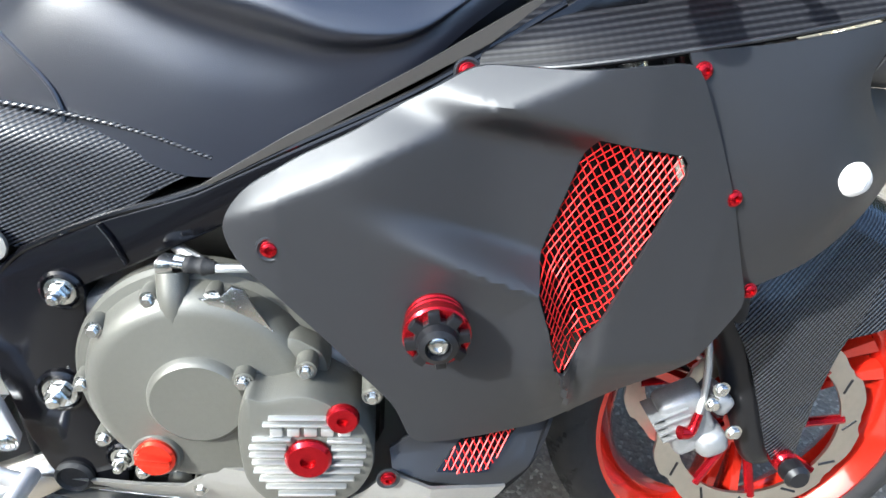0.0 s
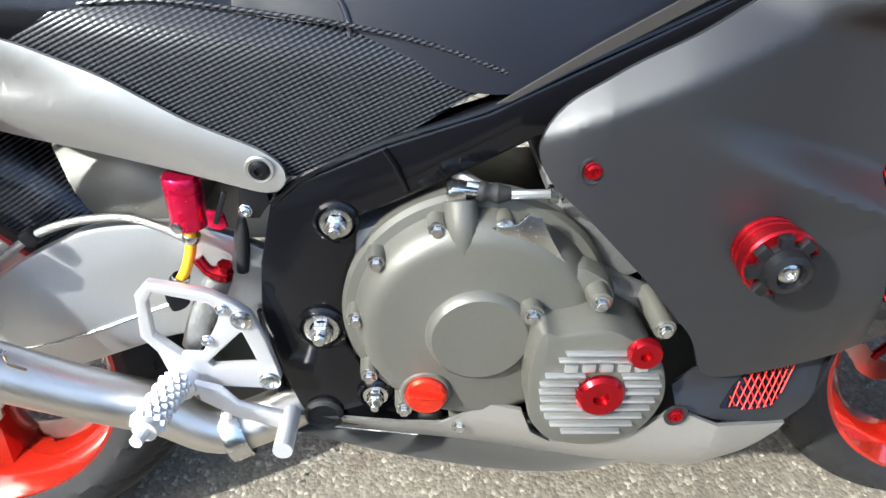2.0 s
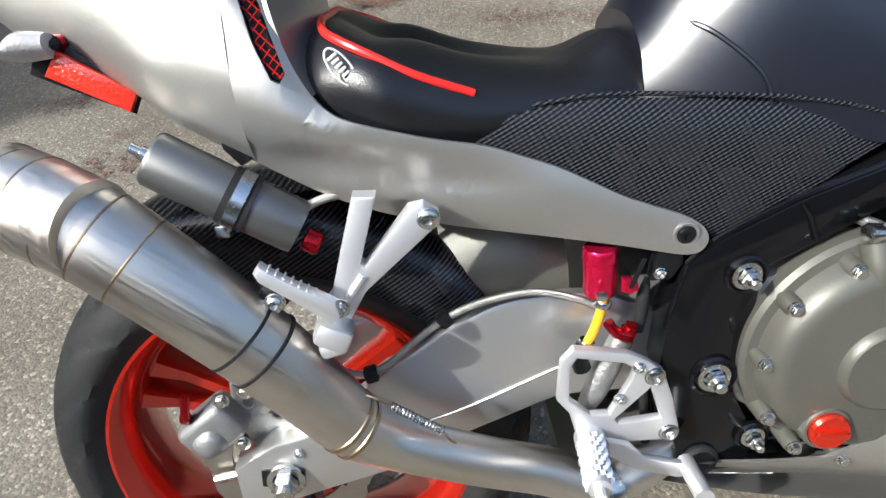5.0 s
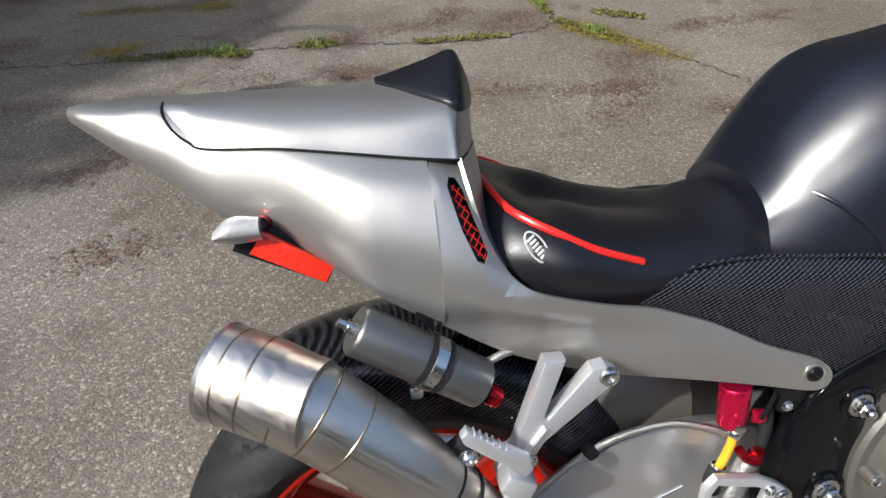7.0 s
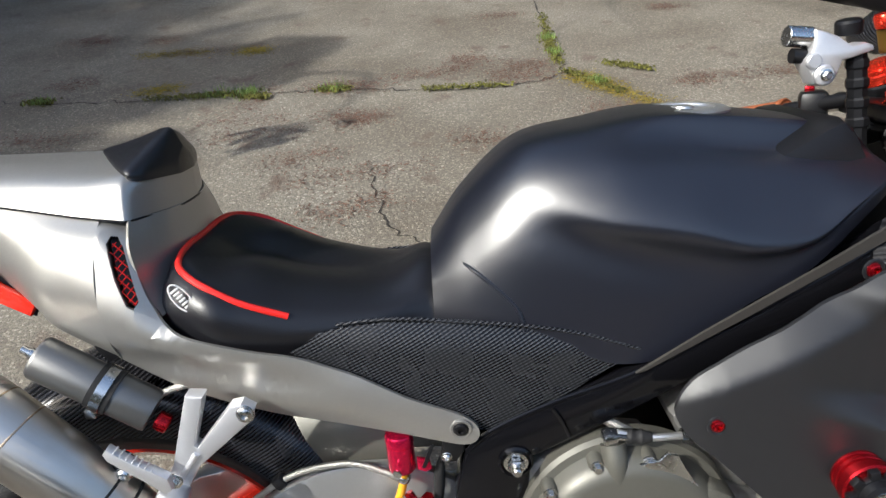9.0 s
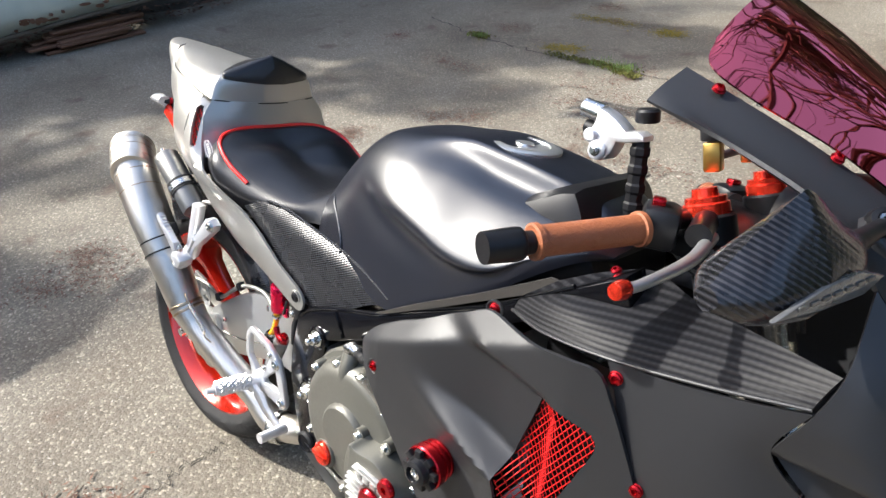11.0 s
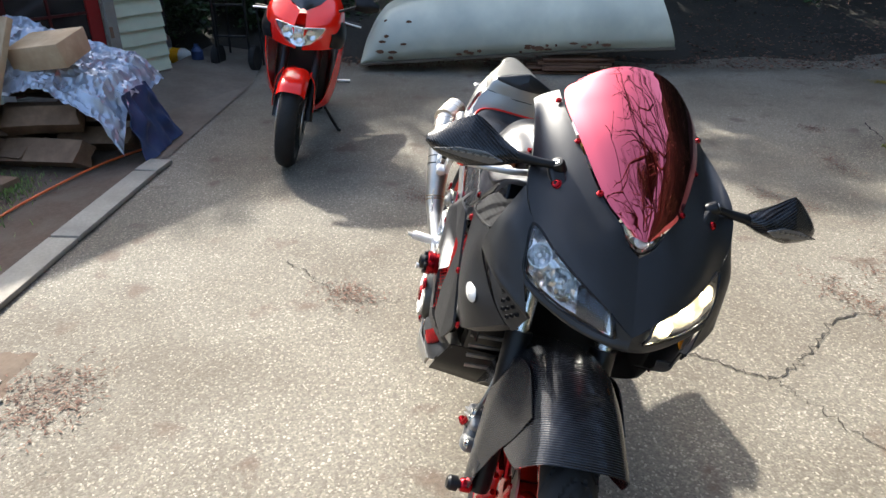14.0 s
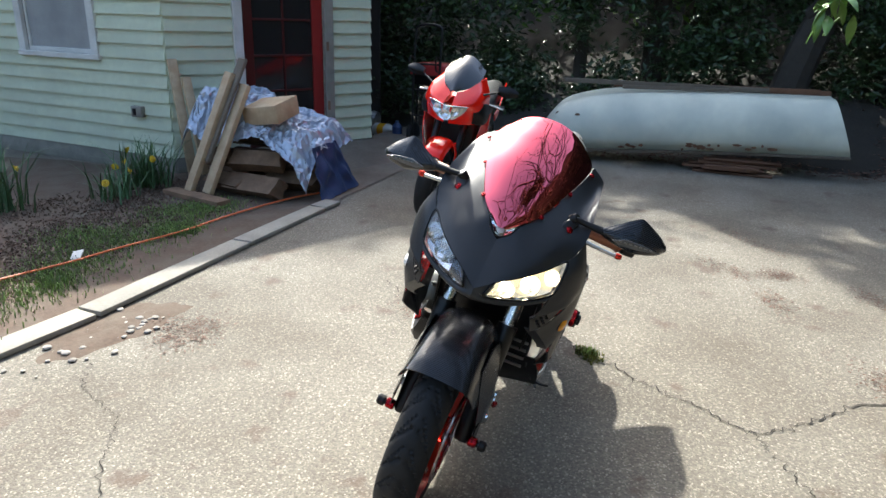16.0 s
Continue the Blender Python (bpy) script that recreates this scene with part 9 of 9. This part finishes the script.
# ---- second motorcycle ----
def red_bike():
    m = pose(-3.07, -1.01, 0.01, 0, 0, 2) @ pose(0, 0, 0, -11, 0, 0)
    b = thing("motorcycle", "glossy red sport motorcycle parked on its side stand", "motorcycle", m)
    red = mat("glossy_red_paint", (0.88, 0.012, 0.004), 0.2, 0.0, 0.04, 20, coat=0.25)
    for s in (-1, 1):
        part("nose_cowl", sheet([[(0.66, s * 0.02, 0.96), (0.60, s * 0.09, 1.0), (0.48, s * 0.14, 1.06), (0.36, s * 0.16, 1.07)],
                                 [(0.74, s * 0.03, 0.90), (0.69, s * 0.13, 0.93), (0.58, s * 0.20, 0.97), (0.42, s * 0.22, 0.98)],
                                 [(0.77, s * 0.03, 0.86), (0.71, s * 0.14, 0.88), (0.60, s * 0.22, 0.86), (0.44, s * 0.24, 0.86)],
                                 [(0.70, s * 0.02, 0.74), (0.66, s * 0.12, 0.75), (0.57, s * 0.20, 0.76), (0.44, s * 0.24, 0.78)]], 18, 18), red, b, "glossy red nose cowl")
        part("side_fairing", sheet([[(0.50, s * 0.235, 0.80), (0.30, s * 0.245, 0.82), (0.05, s * 0.20, 0.72)], [(0.52, s * 0.215, 0.62), (0.32, s * 0.240, 0.58), (0.05, s * 0.22, 0.55)], [(0.46, s * 0.17, 0.42), (0.30, s * 0.20, 0.36), (0.06, s * 0.19, 0.36)], [(0.36, s * 0.10, 0.30), (0.25, s * 0.12, 0.27), (0.08, s * 0.12, 0.27)]], 22, 14, 0.005), red, b, "glossy red side fairing")
        part("intake_panel", sheet([[(0.66, s * 0.165, 0.90), (0.56, s * 0.225, 0.92), (0.42, s * 0.245, 0.90)], [(0.66, s * 0.185, 0.84), (0.58, s * 0.245, 0.83), (0.44, s * 0.258, 0.82)], [(0.62, s * 0.175, 0.765), (0.55, s * 0.235, 0.76), (0.44, s * 0.25, 0.77)]], 10, 12, 0.005), M_PLASTIC, b, "black intake panel")
        part("fender_tab", sheet([[(0.60, s * 0.085, 0.60), (0.70, s * 0.090, 0.60)], [(0.62, s * 0.118, 0.52), (0.70, s * 0.120, 0.54)], [(0.64, s * 0.128, 0.42), (0.70, s * 0.128, 0.42)], [(0.665, s * 0.128, 0.37), (0.69, s * 0.128, 0.37)]], 12, 6, 0.004), red, b, "red fender side")
        part("lever", tube([(0.40, s * 0.20, 0.90), (0.38, s * 0.34, 0.885)], 0.006, 8, 5), M_ALU, b)
        part("tail_panel", panel([(-0.30, 0.72), (-0.55, 0.86), (-0.90, 0.93), (-0.92, 0.90), (-0.6, 0.74), (-0.35, 0.66)], lambda x, z: 0.17 + 0.15 * min(0, x + 0.45), 0.01, 0.05, (), s), red, b)
        part("fork_leg", tube([(0.45, s * 0.1, 0.80), (0.67, s * 0.1, 0.30)], 0.026, 14, 6), M_SATIN, b)
        part("mirror_arm", tube([(0.56, s * 0.20, 0.98), (0.50, s * 0.30, 1.02)], 0.008, 8, 6), M_PLASTIC, b)
        mm = part("mirror", hull([(0, [(0, 0.03), (0.02, 0.0), (0, -0.03)]), (0.08, [(0, 0.045), (0.03, 0), (0, -0.04)]), (0.15, [(0, 0.02), (0.012, 0), (0, -0.02)])], 12, 10), M_PLASTIC, b)
        mm.matrix_local = pose(0.50, s * 0.29, 1.03, 0, 0, 90 * s + 15 * s)
        part("handlebar", tube([(0.40, s * 0.12, 0.90), (0.30, s * 0.33, 0.88)], 0.016, 10, 6), M_PLASTIC, b)
        part("footpeg", tube([(-0.28, s * 0.17, 0.36), (-0.28, s * 0.30, 0.38)], 0.014, 8, 4), M_ALU, b)
        part("disc_cover", turned([(0.155, 0), (0.155, 0.004), (0.09, 0.004), (0.09, 0)], 32, (0.69, s * 0.075, 0.30), (0, s, 0)), M_DISC, b)
    part("tank", hull([(-0.20, [(0, 0.82), (0.09, 0.80), (0.13, 0.72)]), (0.0, [(0, 0.95), (0.13, 0.90), (0.17, 0.74)]), (0.2, [(0, 0.95), (0.13, 0.90), (0.17, 0.80)]), (0.32, [(0, 0.90), (0.08, 0.88), (0.12, 0.82)])], 20, 12), red, b)
    part("tail", hull([(-0.92, [(0, 0.93), (0.05, 0.92), (0.07, 0.89)]), (-0.6, [(0, 0.90), (0.10, 0.89), (0.14, 0.84)]), (-0.2, [(0, 0.80), (0.12, 0.78), (0.14, 0.72)])], 14, 8), M_SEAT, b)
    part("engine", block((0.5, 0.34, 0.42), (0.05, 0, 0.48), 0.04), M_PLASTIC, b)
    ws = part("windscreen", sheet([[(0.66, -0.02, 0.965), (0.58, -0.10, 1.01), (0.47, -0.145, 1.07), (0.36, -0.14, 1.13)], [(0.67, 0, 0.975), (0.60, 0, 1.05), (0.48, 0, 1.14), (0.34, 0, 1.21)], [(0.66, 0.02, 0.965), (0.58, 0.10, 1.01), (0.47, 0.145, 1.07), (0.36, 0.14, 1.13)]], 14, 14, 0.003), mat("smoked_screen", (0.03, 0.03, 0.032), 0.06, 0.0, coat=0.2), b, "dark smoked windscreen")
    lens = part("headlamp", sheet([[(0.735, -0.150, 0.895), (0.785, -0.07, 0.890), (0.805, 0, 0.880), (0.785, 0.07, 0.890), (0.735, 0.150, 0.895)], [(0.742, -0.135, 0.850), (0.795, -0.07, 0.838), (0.815, 0, 0.828), (0.795, 0.07, 0.838), (0.742, 0.135, 0.850)], [(0.745, -0.075, 0.790), (0.785, -0.04, 0.780), (0.795, 0, 0.772), (0.785, 0.04, 0.780), (0.745, 0.075, 0.790)]], 12, 20, 0.003), M_GLASS, b, "clear headlamp lens")
    lens.visible_shadow = False
    part("reflector", sheet([[(0.725, -0.145, 0.893), (0.765, -0.07, 0.888), (0.775, 0, 0.878), (0.765, 0.07, 0.888), (0.725, 0.145, 0.893)], [(0.715, -0.125, 0.850), (0.745, -0.07, 0.838), (0.760, 0, 0.828), (0.745, 0.07, 0.838), (0.715, 0.125, 0.850)], [(0.735, -0.072, 0.792), (0.765, -0.04, 0.782), (0.775, 0, 0.774), (0.765, 0.04, 0.782), (0.735, 0.072, 0.792)]], 12, 20, 0.002), M_REFLECT, lens)
    for y in (-0.065, 0.0, 0.07):
        part("lamp_bowl", turned([(0.006, -0.012), (0.024, -0.004), (0.030, 0.006), (0.032, 0.006), (0.026, -0.008)], 20, (0.772 if y else 0.782, y, 0.845 if y else 0.822), (1, y * 2, 0.15)), M_REFLECT, lens)
    part("inner_fairing", block((0.10, 0.34, 0.40), (0.36, 0, 0.58), 0.03), M_PLASTIC, b)
    part("front_fender", sheet([[(0.69 + 0.325 * math.cos(radians(a)) * f, y, 0.30 + 0.325 * math.sin(radians(a)) * f) for y, f in ((-0.085, 0.85), (-0.06, 0.97), (0, 1), (0.06, 0.97), (0.085, 0.85))] for a in (165, 130, 95, 60, 45)], 20, 12, 0.004), red, b, "glossy red front fender")
    dark = mat("dark_rim", (0.03, 0.03, 0.03), 0.4, 0.3)
    wheel("front_wheel", (0.69, 0, 0.30), 0.300, 0.120, 0.222, 3, lambda th, u: False, b, dark, 0.155, (), "worn black front tyre on a dark wheel")
    wheel("rear_wheel", (-0.69, 0, 0.31), 0.312, 0.180, 0.222, 3, lambda th, u: False, b, dark, 0.11, (), "black rear tyre on a dark wheel")
    part("side_stand", tube([(-0.05, 0.12, 0.25), (-0.08, 0.26, 0.06), (-0.06, 0.28, 0.055)], 0.011, 8, 10), M_PLASTIC, b)
    part("muffler", tube([(-0.2, -0.14, 0.32), (-0.5, -0.2, 0.45), (-0.85, -0.2, 0.62)], [0.03, 0.05, 0.05], 14, 10), M_ALU, b)
red_bike()
